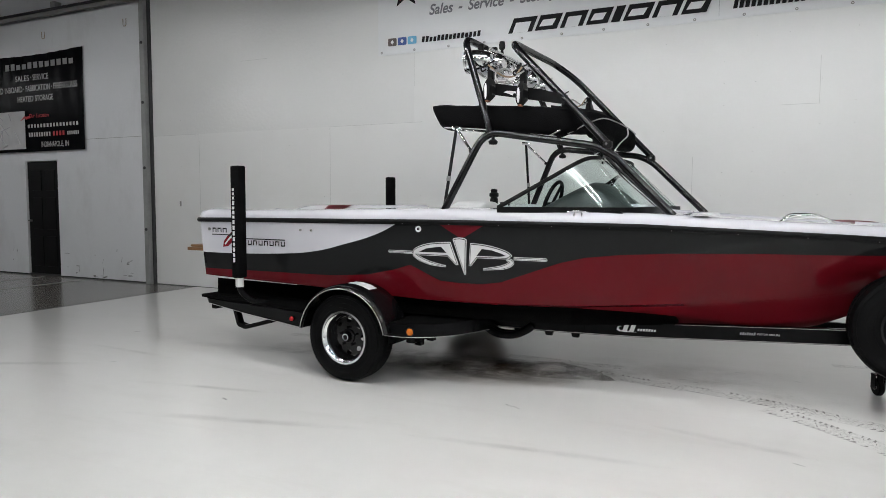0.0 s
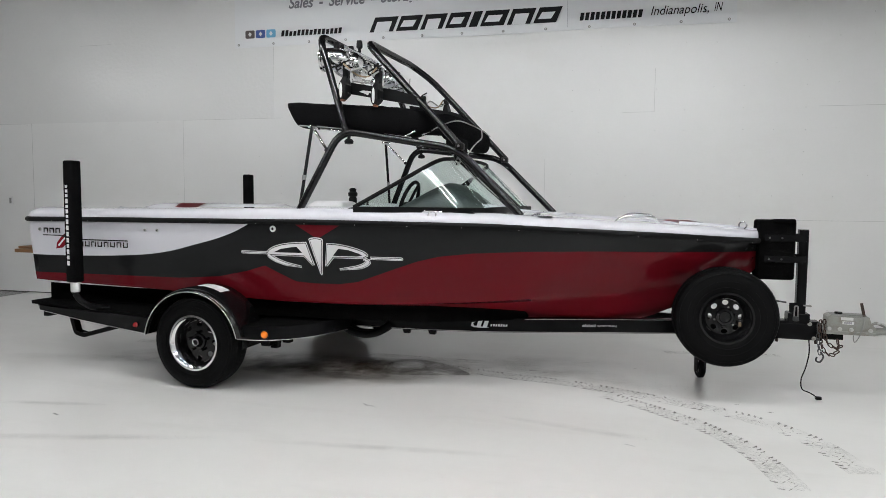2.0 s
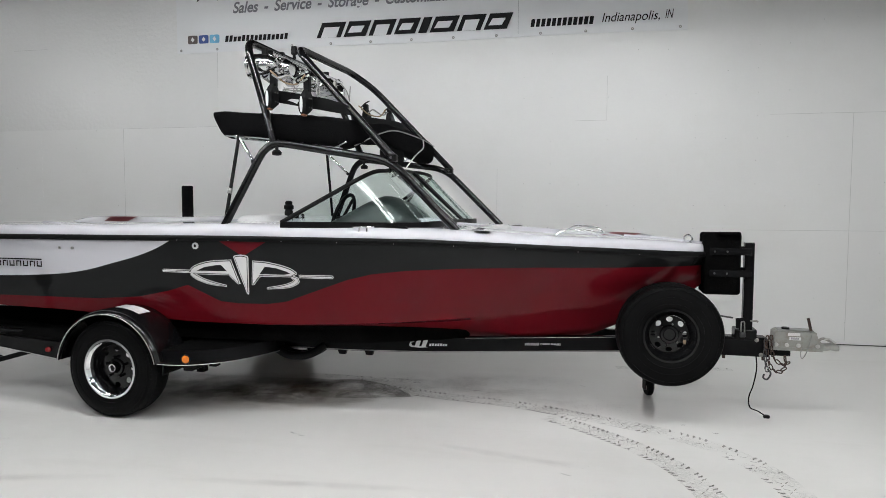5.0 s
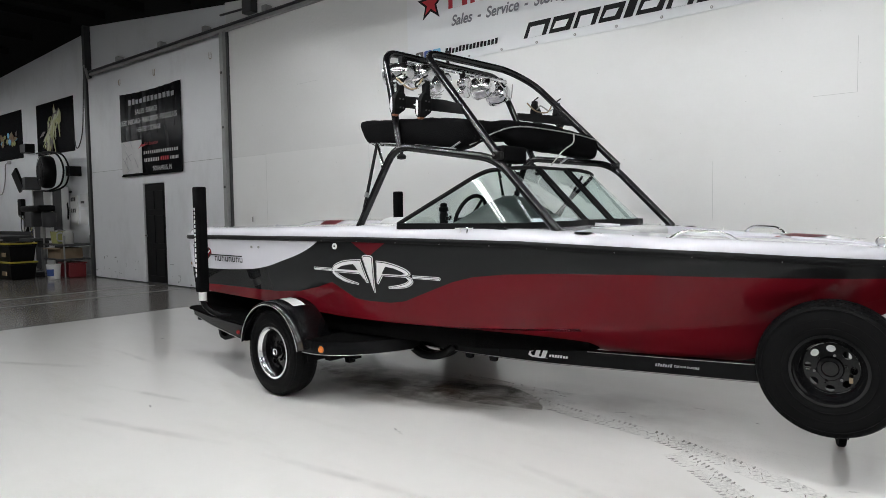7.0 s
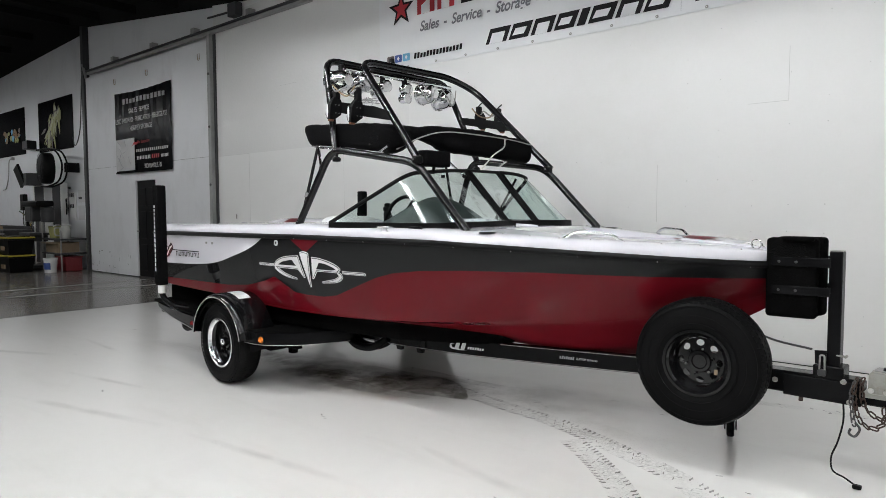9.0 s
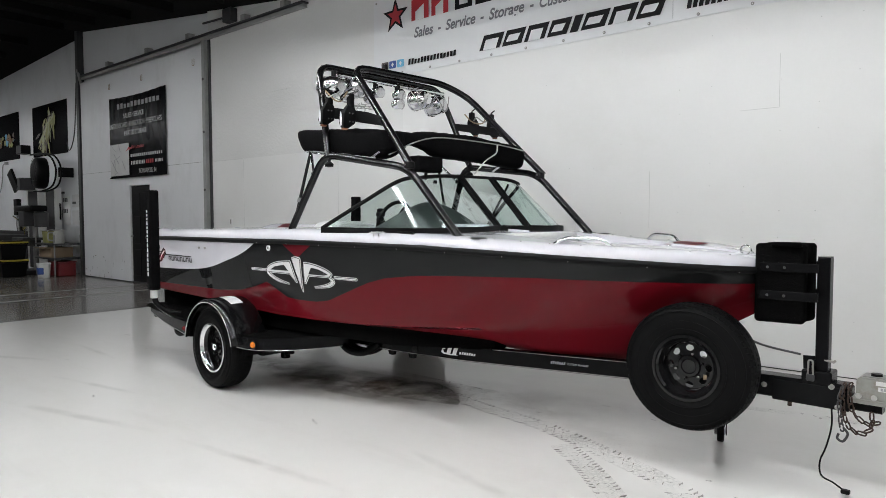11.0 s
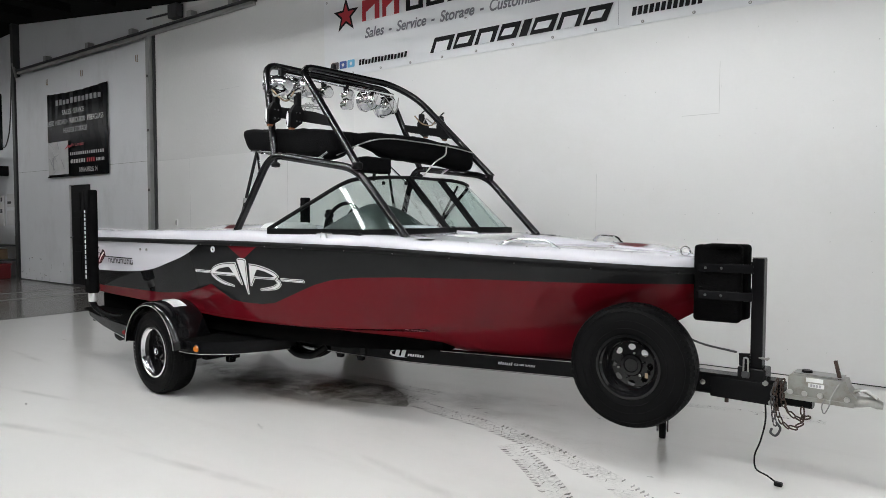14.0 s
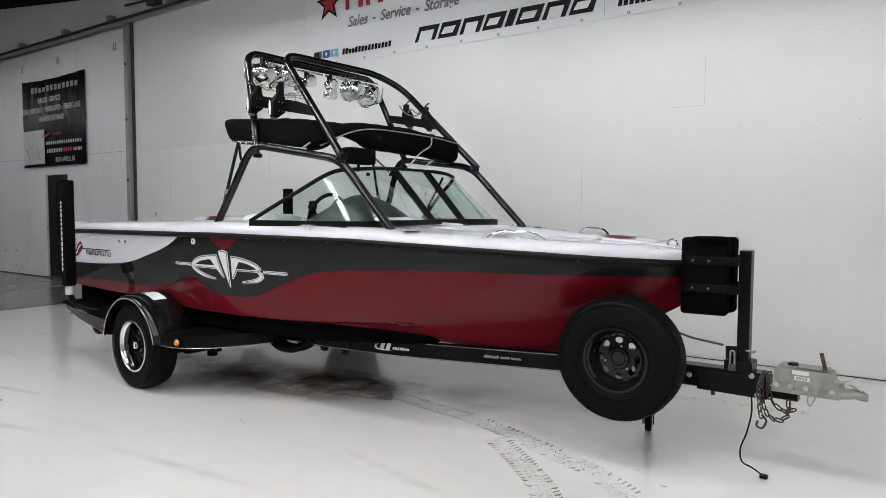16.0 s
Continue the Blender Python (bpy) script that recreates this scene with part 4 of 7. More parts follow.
pane(BASE, TOP, "curved tinted glass")
pane(PORT_BASE, PORT_TOP, "curved tinted glass")
pane([(0.78, -0.09, 1.31), (0.785, 0.09, 1.31), (0.78, 0.27, 1.31)], [(0.335, -0.02, 1.70), (0.335, 0.17, 1.705), (0.335, 0.36, 1.70)], "flat tinted centre glass")
sill = [(-0.014, -0.018), (0.014, -0.018), (0.012, 0.022), (-0.012, 0.022)]
part("sill", sweep(spline(BASE, 8), sill), BLACK_SATIN, shield, smooth=40)
part("sill", sweep(spline(PORT_BASE, 8), sill), BLACK_SATIN, shield, smooth=40)
part("sill", sweep([(0.78, -0.10, 1.305), (0.78, 0.28, 1.305)], sill), BLACK_SATIN, shield, smooth=40)
part("top_frame", sweep(spline(TOP, 8), 0.015), BLACK_SATIN, shield, smooth=60)
part("top_frame", sweep(spline(PORT_TOP, 8), 0.015), BLACK_SATIN, shield, smooth=60)
part("header", sweep([(0.335, -0.04, 1.708), (0.335, 0.38, 1.708)], 0.013), BLACK_SATIN, shield, smooth=60)
for yb, yt in ((-0.11, -0.04), (-0.07, 0.0), (0.25, 0.35), (0.29, 0.385)):
    part("mullion", sweep([(0.78, yb, 1.31), (0.335, yt, 1.705)], [(-0.012, -0.012), (0.012, -0.012), (0.012, 0.012), (-0.012, 0.012)]), BLACK_SATIN, shield)
part("side_trim", prism([(0.36, 1.262), (0.70, 1.262), (0.66, 1.298), (0.33, 1.298)], 0.02, Matrix.Translation((0, -0.83, 0)) @ UPRIGHT), BLACK_SATIN, shield)
for p in ((0.40, -0.12, 1.655), (0.42, -0.38, 1.645)):
    part("latch", box(p[0] - 0.012, p[0] + 0.012, p[1] - 0.009, p[1] + 0.009, p[2] - 0.012, p[2] + 0.012, 0.004), BLACK_SATIN, shield)
for ya, yb in ((0.60, 0.55),):
    part("brace", sweep([(0.37, yb, 1.66), (0.10, ya, 1.31)], 0.010), BLACK_SATIN, shield, smooth=60)

mirror = part("mirror", box(-0.05, 0.05, -0.125, 0.125, -0.055, 0.055, 0.016, 4), CANVAS, boat, "black covered mirror above the windshield", smooth=50)
mirror.location = (0.45, -0.50, 1.764)
part("bracket", sweep([(0, 0, -0.05), (-0.03, 0.02, -0.10)], 0.012), BLACK_SATIN, mirror)

# ---- cockpit ----
def cushion(name, x0, x1, y0, y1, z0, z1, mat=VINYL, label="", r=0.05):
    return part(name, box(x0, x1, y0, y1, z0, z1, r, 4), mat, boat, label, smooth=60)


cushion("rear_seat", -1.58, -1.20, -0.62, 0.62, 0.86, 1.24, label="pale vinyl rear bench seat")
seat = cushion("driver_seat", -0.72, -0.40, -0.68, -0.24, 1.0, 1.36, label="pale vinyl driver seat with rounded back", r=0.09)
cushion("observer_seat", -0.70, -0.38, 0.24, 0.68, 1.0, 1.34, label="pale vinyl observer seat", r=0.09)
cushion("bow_seat", 1.02, 1.16, -0.38, 0.38, 1.0, 1.285, label="white padded bow seat back", r=0.04)
rows = []
for i in range(21):
    u = i / 20
    row = []
    for j in range(15):
        v = j / 14
        x, y = -0.08 + 0.76 * u, -0.68 + 0.54 * v
        rise = 0.55 * u / 0.6 + 0.45 * math.sin(math.pi / 2 * u / 0.6) ** 1.6 if u < 0.6 else max(0, math.cos(math.pi / 2 * (u - 0.6) / 0.46)) ** 0.8
        row.append((x, y, 1.275 + 0.225 * rise * (0.16 + 0.84 * max(0, math.sin(math.pi * v)) ** 0.4)))
    rows.append(row)
part("dash", loft(rows), DASH, boat, "dark green-black helm dash hood", smooth=60)
part("dash_rim", sweep([Vector((0.68, -0.68 + 0.54 * k / 14, rows[20][k][2])) for k in range(15)], 0.008), DASH, boat, smooth=60)
part("dash_moulding", box(0.46, 0.76, -0.60, -0.12, 1.20, 1.345, 0.05, 4), WHITE_GEL, boat, "white moulded dash front", smooth=60)
wheel = part("steering_wheel", sweep([Vector((0.075 * 0 + 0.16 * 0.35 * math.cos(a), 0.16 * math.sin(a), 0.16 * math.cos(a))) for a in [math.tau * k / 28 for k in range(28)]], 0.014, closed=True), BLACK_SATIN, boat, "black steering wheel", smooth=60)
wheel.location = (0.06, -0.45, 1.345)
for a in (0.5, 2.6, 4.7):
    part("spoke", sweep([(0, 0, 0), (0.056 * math.cos(a), 0.16 * math.sin(a), 0.16 * math.cos(a))], 0.011), BLACK_SATIN, wheel)
pylon = part("ski_pylon", lathe([(0, 0), (0.035, 0), (0.035, 0.10), (0.028, 0.115), (0.04, 0.125), (0.04, 0.15), (0.028, 0.16), (0.03, 0.18), (0.018, 0.19), (0, 0.19)], "Z", 18, (-0.618, 0.01, 1.28)), BLACK_SATIN, boat, "black ski tow pylon", smooth=40)
part("knob", lathe([(0, 0), (0.03, 0.005), (0.03, 0.03), (0, 0.035)], "Z", 14, (-0.50, -0.06, 1.325)), BLACK_SATIN, pylon, smooth=40)
part("hose", sweep(spline([(-0.50, -0.06, 1.33), (-0.44, -0.10, 1.36), (-0.40, -0.16, 1.32)]), 0.012), CHROME, pylon, smooth=60)

# deck fittings
for s in (-1, 1):
    c = part("cleat", bmesh.new(), CHROME, boat, "small chrome cleat")
    y = s * 0.92
    for dx in (-0.028, 0.028):
        part("leg", sweep([(0.40 + dx, y, 1.262), (0.40 + dx * 0.8, y, 1.290)], 0.006), CHROME, c)
    part("horn", sweep([(0.33, y, 1.291), (0.37, y, 1.294), (0.43, y, 1.294), (0.47, y, 1.291)], 0.007), CHROME, c, smooth=60)
    p = [Vector((1.57, s * 0.605, 1.225)), Vector((1.64, s * 0.565, 1.275)), Vector((1.822, s * 0.483, 1.268)), Vector((1.90, s * 0.435, 1.205))]
    part("grab_handle", sweep(rounded(p, 0.04), 0.0095), CHROME, boat, "bent chrome grab handle", smooth=60)
    part("filler_cap", lathe([(0, 0.006), (0.045, 0.005), (0.055, 0.0)], "Z", 20, (1.14, s * 0.745, curve_at(RAIL, 1.14) + 0.098)), BLACK_SATIN, boat, smooth=40)
ringp = part("bow_ring", sweep([Vector((2.451 + 0.026 * math.cos(a), 0.0, 1.207 + 0.026 * math.sin(a))) for a in [math.tau * k / 20 for k in range(20)]], 0.006, closed=True, up=(0, 1, 0)), CHROME, boat, "chrome bow ring", smooth=60)
part("socket", lathe([(0, 0.02), (0.014, 0.02), (0.020, 0.0)], "Z", 14, (2.451, 0, 1.163)), CHROME, ringp, smooth=40)
bm = bmesh.new()
for x in np.arange(0.9, 2.5, 0.17):
    for s in (-1, 1):
        y = s * max(0.05, curve_at(BEAM, x) - 0.09 * min(1, curve_at(BEAM, x) / 0.3))
        bmesh.ops.create_uvsphere(bm, u_segments=8, v_segments=4, radius=0.0065, matrix=Matrix.Translation(on_deck(float(x), y, -0.002)))
tagged(part("deck_snaps", bm, STEEL, boat), kind="stuff")


# ---- tower ----
tower = part("tower", bmesh.new(), BLACK_GLOSS, boat, "black tubular wakeboard tower")
R = 0.027


def tube(name, pts, r=R, mat=BLACK_GLOSS, bend=0.12, parent=None, label=""):
    return part(name, sweep(rounded(pts, bend), r), mat, parent or tower, label, smooth=60)


HOOPS = {-1: [(-0.610, -0.914, 1.29), (-0.345, -0.790, 1.868), (0.530, -0.745, 1.724), (0.977, -0.742, 1.265)],
         1: [(-0.610, 0.905, 1.29), (-0.345, 0.810, 1.860), (0.505, 0.765, 1.755), (0.998, 0.790, 1.265)]}
for s in (-1, 1):
    tube("lower_hoop", HOOPS[s], bend=0.13)
    for p in (HOOPS[s][0], HOOPS[s][3]):
        part("foot", lathe([(0, 0.02), (0.045, 0.02), (0.055, 0.008), (0.055, 0.0), (0, 0)], "Z", 18, (p[0], p[1], p[2] - (0.018 if p[0] < 0 else 0.013))), BLACK_SATIN, tower, smooth=40)
    part("clamp", box(0.515, 0.575, s * 0.755 - 0.03, s * 0.755 + 0.03, 1.715, 1.765, 0.012), BLACK_SATIN, tower)
    part("clamp_pin", sweep([(0.545, s * 0.715, 1.742), (0.545, s * 0.80, 1.742)], 0.009), CHROME, tower, smooth=60)
    part("clamp_knob", lathe([(0, 0), (0.03, 0.005), (0.034, 0.025), (0.02, 0.04), (0, 0.042)], "Z", 14, (-0.272, s * 0.80, 1.765)), BLACK_SATIN, tower, smooth=40)
    part("knob_stem", sweep([(-0.272, s * 0.80, 1.80), (-0.277, s * 0.79, 1.85)], 0.012), BLACK_SATIN, tower, smooth=60)
tube("rear_hoop", [(-0.298, -0.785, 1.855), (-0.578, -0.662, 2.588), (-0.578, 0.71, 2.588), (-0.298, 0.84, 1.855)], bend=0.12)
tube("front_hoop", [(0.548, -0.750, 1.738), (-0.232, -0.605, 2.538), (-0.212, 0.36, 2.545), (-0.080, 0.56, 2.435), (0.548, 0.800, 1.745)], bend=0.16)
beacon = part("beacon", lathe([(0, 0.10), (0.022, 0.098), (0.026, 0.07), (0.026, 0.04), (0.012, 0.03), (0.014, 0.0), (0, 0)], "Z", 14, (-0.560, 0.02, 2.605)), BLACK_SATIN, tower, smooth=40)

# folded sun top in its boot, with poles
boot = part("sun_top", bmesh.new(), CANVAS, boat, "folded black canvas sun top in a boot")
sec = [(0.085 * math.copysign(abs(math.cos(a)) ** 0.55, math.cos(a)), 0.094 * math.copysign(abs(math.sin(a)) ** 0.6, math.sin(a))) for a in [math.tau * (k + 0.5) / 20 for k in range(20)]]


def sleeve(path, label, slant=False):
    """A canvas tube through points (x, y, z, size)."""
    pts = spline([p[:3] for p in path], 8)
    size = [float(v) for v in np.interp(np.linspace(0, len(path) - 1, len(pts)), range(len(path)), [p[3] for p in path])]
    n = len(pts)
    bm = bmesh.new()
    rows = []
    for i, p in enumerate(pts):
        d = (pts[min(i + 1, n - 1)] - pts[max(i - 1, 0)]).normalized()
        side = d.cross(Vector((0, 0, 1))).normalized()
        up = side.cross(d)
        e = min(i, n - 1 - i)
        k = (0.90, 0.97, 1.0)[min(e, 2)] * size[i]
        k *= 1 + 0.07 * noise.noise(p * 7)
        lean = -0.6 * max(0, 1 - i / 5) if slant else 0
        rows.append([p + side * a * k + up * b * k * (1 + 0.09 * noise.noise(Vector((p.x * 11, p.y * 11, j * 0.45)))) + Vector((lean * b * k, 0, 0)) for j, (a, b) in enumerate(sec)])
    loft(rows, bm, close=True, cap0=True, cap1=True)
    return part("boot", bm, CANVAS, boot, label, smooth=60)


SIDE = [(-0.79, 0.62, 2.008, 1.06), (-0.5, 0.64, 1.985, 1.0), (-0.2, 0.66, 1.955, 1.06), (0.0, 0.67, 1.930, 1.12), (0.12, 0.65, 1.918, 1.12), (0.22, 0.60, 1.925, 0.95), (0.27, 0.54, 1.94, 0.6)]
sleeve([(px, -py, pz, size) for px, py, pz, size in SIDE], "black canvas boot", True)
sleeve([(-0.78, 0.66, 2.085, 0.58), (-0.5, 0.67, 2.065, 0.59), (-0.15, 0.67, 2.025, 0.60), (0.02, 0.66, 2.01, 0.52), (0.2, 0.62, 1.99, 0.5)], "black canvas boot", True)
sleeve([(0.20, -0.62, 1.945, 0.70), (0.29, -0.50, 1.955, 0.50), (0.33, -0.36, 1.943, 0.78), (0.33, -0.2, 1.925, 1.0), (0.33, 0.1, 1.922, 1.03), (0.33, 0.5, 1.905, 1.0), (0.34, 0.71, 1.885, 0.95)], "black canvas boot")
part("piping", sweep(spline([(-0.73, -0.695, 1.922), (-0.5, -0.712, 1.902), (-0.2, -0.735, 1.866), (0.05, -0.748, 1.828), (0.18, -0.735, 1.812)], 8), 0.0045), STEEL, boot, smooth=60)
part("piping", sweep(spline([(0.24, -0.665, 1.835), (0.36, -0.52, 1.925), (0.412, -0.34, 1.968), (0.424, 0.0, 1.975), (0.424, 0.4, 1.968), (0.420, 0.69, 1.948)], 8), 0.0045), STEEL, boot, smooth=60)
for s in (-1, 1):
    part("pole", sweep([(-0.607, s * 0.722, 1.92), (-0.625, s * 0.885, 1.30)], 0.012), BLACK_SATIN, boot, smooth=60)
    part("pole_collar", sweep([(-0.618, s * 0.824, 1.545), (-0.619, s * 0.833, 1.51)], 0.016), STEEL, boot, smooth=60)
    part("knuckle", sweep([(-0.64, s * 0.715, 1.915), (-0.56, s * 0.725, 1.905)], 0.014), CHROME, boot, smooth=60)
    part("brace", sweep([(-0.595, s * 0.728, 1.895), (-0.437, s * 0.818, 1.725)], 0.011), CHROME, boot, smooth=60)
    part("knuckle", lathe([(0, -0.02), (0.014, -0.016), (0.014, 0.016), (0, 0.02)], "Y", 12, (-0.437, s * 0.818, 1.725)), BLACK_SATIN, boot, smooth=40)
    if s < 0:
        part("brace", sweep([(-0.55, s * 0.70, 1.895), (0.10, s * 0.70, 1.80)], 0.009), CHROME, boot, smooth=60)
    part("brace", sweep([(0.05, s * 0.73, 1.79), (0.20, s * 0.71, 1.86)], 0.010), CHROME, boot, smooth=60)
part("strap", sweep(rounded([(0.428, 0.33, 1.965), (0.442, 0.31, 1.90), (0.40, 0.22, 1.84), (0.34, 0.15, 1.73)], 0.03), 0.0055), ALUMINIUM, boot, smooth=60)

# board racks, one each side
for s in (-1, 1):
    rack = part("board_rack", bmesh.new(), BLACK_SATIN, boat, "black wakeboard rack with padded forks")
    part("plate", prism([(-0.345, 2.145 if s < 0 else 2.185), (0.25, 2.03 if s < 0 else 2.07), (0.22, 2.10 if s < 0 else 2.13), (0.06, 2.15 if s < 0 else 2.18), (-0.355, 2.23 if s < 0 else 2.25)], 0.014, Matrix.Translation((0, s * 0.70, 0)) @ UPRIGHT), BLACK_SATIN, rack)
    if s < 0:
        part("badge", prism([(-0.23, 2.150), (-0.19, 2.136), (-0.16, 2.122), (-0.15, 2.138), (-0.11, 2.130), (-0.14, 2.150), (-0.17, 2.154), (-0.20, 2.158)], 0.002, Matrix.Translation((0, -0.7165 if s < 0 else 0.688, 0)) @ UPRIGHT), STICKER, rack)
    for x, z in (((-0.308, 2.150), (-0.058, 2.102)) if s < 0 else ((-0.262, 2.220), (-0.034, 2.178))):
        zu = z if s < 0 else z - 0.05
        y = s * (0.795 if s < 0 else 0.85)
        fork = part("fork", loft([[(x + a * w, y + s * b, z + c) for a, b in ((-1, b0), (1, b0), (1, b1), (-1, b1))] for c, w, b0, b1 in ((0.10, 0.012, -0.050, 0.000), (0.075, 0.018, -0.06, 0.02), (0.04, 0.024, -0.065, 0.044), (-0.03, 0.026, -0.05, 0.054), (-0.055, 0.020, -0.015, 0.05), (-0.068, 0.014, 0.0, 0.04))], close=True, cap0=True, cap1=True), BLACK_SATIN, rack, smooth=0)
        pad = part("pad", lathe([(0, -0.014), (0.5, -0.012), (0.8, -0.006), (1, 0.0)], "Y", 20), LENS_WHITE, fork, "pale oval pad", smooth=40)
        pad.matrix_basis = Matrix.Translation((x - 0.004, y + s * 0.056, z - 0.005)) @ Matrix.Diagonal((0.0115, -s * 0.45, 0.054, 1))
        part("tip", box(x - 0.014, x + 0.014, y + s * 0.026 - 0.022, y + s * 0.026 + 0.022, z - 0.080, z - 0.066, 0.006), ORANGE, fork)
        part("upright", box(x - 0.022, x + 0.022, y - s * 0.03 - 0.022, y - s * 0.03 + 0.022, zu + 0.085, zu + 0.185, 0.008), BLACK_SATIN, fork)
        part("clip", sweep(spline([(x + 0.03, y - s * 0.02, zu + 0.215), (x - 0.01, y - s * 0.01, zu + 0.20), (x - 0.035, y, zu + 0.185), (x - 0.06, y + s * 0.01, zu + 0.165), (x - 0.05, y + s * 0.01, zu + 0.145), (x - 0.025, y, zu + 0.16)]), 0.006), BLACK_SATIN, fork, smooth=60)
        for k in range(4):
            part("bolt", lathe([(0, 0.020), (0.0045, 0.020), (0.006, 0.0)], "X", 8, (x + 0.012, y - s * 0.03 * (k % 2), z + 0.04 - 0.06 * (k // 2))), STEEL_BOLT, fork)
    part("cord", sweep(spline([(-0.30, s * 0.80, 2.31), (-0.24, s * 0.82, 2.28), (-0.18, s * 0.79, 2.30), (-0.10, s * 0.80, 2.25), (-0.04, s * 0.80, 2.27)]), 0.006), STEEL, rack, smooth=60)
    part("cord", sweep(spline([(-0.32, s * 0.79, 2.34), (-0.22, s * 0.78, 2.26), (-0.12, s * 0.80, 2.24), (-0.06, s * 0.79, 2.30)]), 0.006), CARD, rack, smooth=60)

# chrome loudspeakers and lamps under the tower
cluster = part("tower_lights", bmesh.new(), CHROME, boat, "chrome tower loudspeakers and lamps with loose wires")
part("bar", sweep([(-0.42, -0.60, 2.505), (-0.40, 0.58, 2.505)], 0.020), CHROME, cluster, smooth=60)


def bullet(x, y, z, r, l, tilt=0.0):
    prof = [(0, -l), (r * 0.55, -l * 0.98), (r * 0.85, -l * 0.8), (r, -l * 0.45), (r, l * 0.0), (r * 1.08, l * 0.02), (r * 1.08, l * 0.12), (r * 0.95, l * 0.14)]
    b = part("bullet", lathe(prof, "X", 24), CHROME_SOFT, cluster, "chrome bullet loudspeaker" if r > 0.05 else "small chrome lamp", smooth=40)
    b.matrix_basis = pose(x, y, z, 0, 0, 180 + tilt)
    part("lens", lathe([(0, l * 0.13), (r * 0.6, l * 0.16), (r * 0.95, l * 0.135)], "X", 20), BLACK_GLOSS if r > 0.05 else CHROME_SOFT, b, smooth=40)
    part("mount", box(-l * 0.5 - 0.02, -l * 0.5 + 0.02, -0.015, 0.015, r * 0.9, r * 0.9 + 0.05, 0.005), BLACK_SATIN, b)


for x, y, z, r, l, tilt in ((-0.56, -0.60, 2.42, 0.084, 0.18, 4), (-0.53, -0.40, 2.43, 0.084, 0.18, -4), (-0.50, 0.33, 2.43, 0.086, 0.15, 3), (-0.48, 0.52, 2.40, 0.088, 0.15, -3),
                            (-0.38, -0.20, 2.42, 0.046, 0.10, 180), (-0.36, 0.02, 2.425, 0.042, 0.09, 180), (-0.36, 0.01, 2.345, 0.042, 0.09, 180), (-0.40, -0.28, 2.36, 0.038, 0.08, 170)):
    bullet(x, y, z, r, l, tilt)
wr = random.Random(11)
for i in range(6):
    y0 = wr.uniform(-0.60, -0.30)
    p0 = Vector((wr.uniform(-0.50, -0.30), y0, wr.uniform(2.28, 2.38)))
    pts = [p0 + Vector((wr.uniform(-0.02, 0.05) * k, wr.uniform(-0.03, 0.05) * k, -0.03 * math.sin(k * 0.8) + wr.uniform(-0.01, 0.01))) for k in range(5)]
    part("wire", sweep(spline(pts, 5), wr.choice((0.003, 0.004))), STEEL, cluster, smooth=60)
for y in (0.08, 0.38):
    part("wire", sweep(spline([(-0.32, y, 2.47), (-0.27, y + 0.02, 2.40), (-0.27, y + 0.08, 2.33), (-0.30, y + 0.15, 2.36), (-0.30, y + 0.17, 2.47)], 6), 0.0045), STEEL, cluster, smooth=60)


# ---- the trailer ----
trailer = thing("boat_trailer", RIG, "black single-axle boat trailer with chrome trim", "trailer")


def bar(name, pts, w, h, mat=BLACK_STEEL, parent=None, label="", bend=0.1, r=0.006):
    sec = [(-w / 2 + r, -h / 2), (w / 2 - r, -h / 2), (w / 2, -h / 2 + r), (w / 2, h / 2 - r), (w / 2 - r, h / 2), (-w / 2 + r, h / 2), (-w / 2, h / 2 - r), (-w / 2, -h / 2 + r)]
    return part(name, sweep(rounded(pts, bend, 4), sec), mat, parent or trailer, label, smooth=35)


for s in (-1, 1):
    rail = bar("side_rail", [(-2.85, s * 0.50, 0.435), (0.10, s * 0.47, 0.440), (0.70, s * 0.405, 0.447), (1.46, s * 0.235, 0.460), (2.30, s * 0.05, 0.474)], 0.05, 0.11, label="black box-section frame rail with pinstripe")
    part("pinstripe", sweep(rounded([(-0.35, s * 0.499, 0.391), (0.10, s * 0.497, 0.392), (0.70, s * 0.432, 0.398), (1.46, s * 0.262, 0.411), (2.18, s * 0.104, 0.424)], 0.1, 4), 0.0022), ALUMINIUM, rail)
    part("pinstripe", sweep(rounded([(0.95, s * 0.377, 0.498), (1.46, s * 0.262, 0.507), (2.18, s * 0.104, 0.521)], 0.1, 4), 0.0022), ALUMINIUM, rail)
    bunk = part("bunk", loft([[(x, s * y0, 0.49), (x, s * y1, 0.49), (x, s * y1, z1), (x, s * y0, z0)] for x, y0, y1, z0, z1 in ((-3.0, 0.35, 0.86, 0.56, 0.655), (-2.2, 0.35, 0.80, 0.56, 0.635), (-0.9, 0.35, 0.84, 0.55, 0.645), (-0.4, 0.35, 0.80, 0.545, 0.635), (0.3, 0.28, 0.70, 0.53, 0.622), (0.65, 0.25, 0.51, 0.525, 0.598), (0.95, 0.22, 0.35, 0.525, 0.568))], close=True, cap0=True, cap1=True), CARPET, trailer, "black carpeted bunk")
    for x in (-2.2, -0.8, 0.3):
        part("bracket", box(x - 0.03, x + 0.03, s * 0.45 - 0.03, s * 0.45 + 0.03, 0.40, 0.52), BLACK_STEEL, bunk)
for x in (-2.6, -0.6, 0.42):
    part("crossmember", box(x - 0.035, x + 0.035, -0.44, 0.44, 0.395, 0.465, 0.01), BLACK_STEEL, trailer)
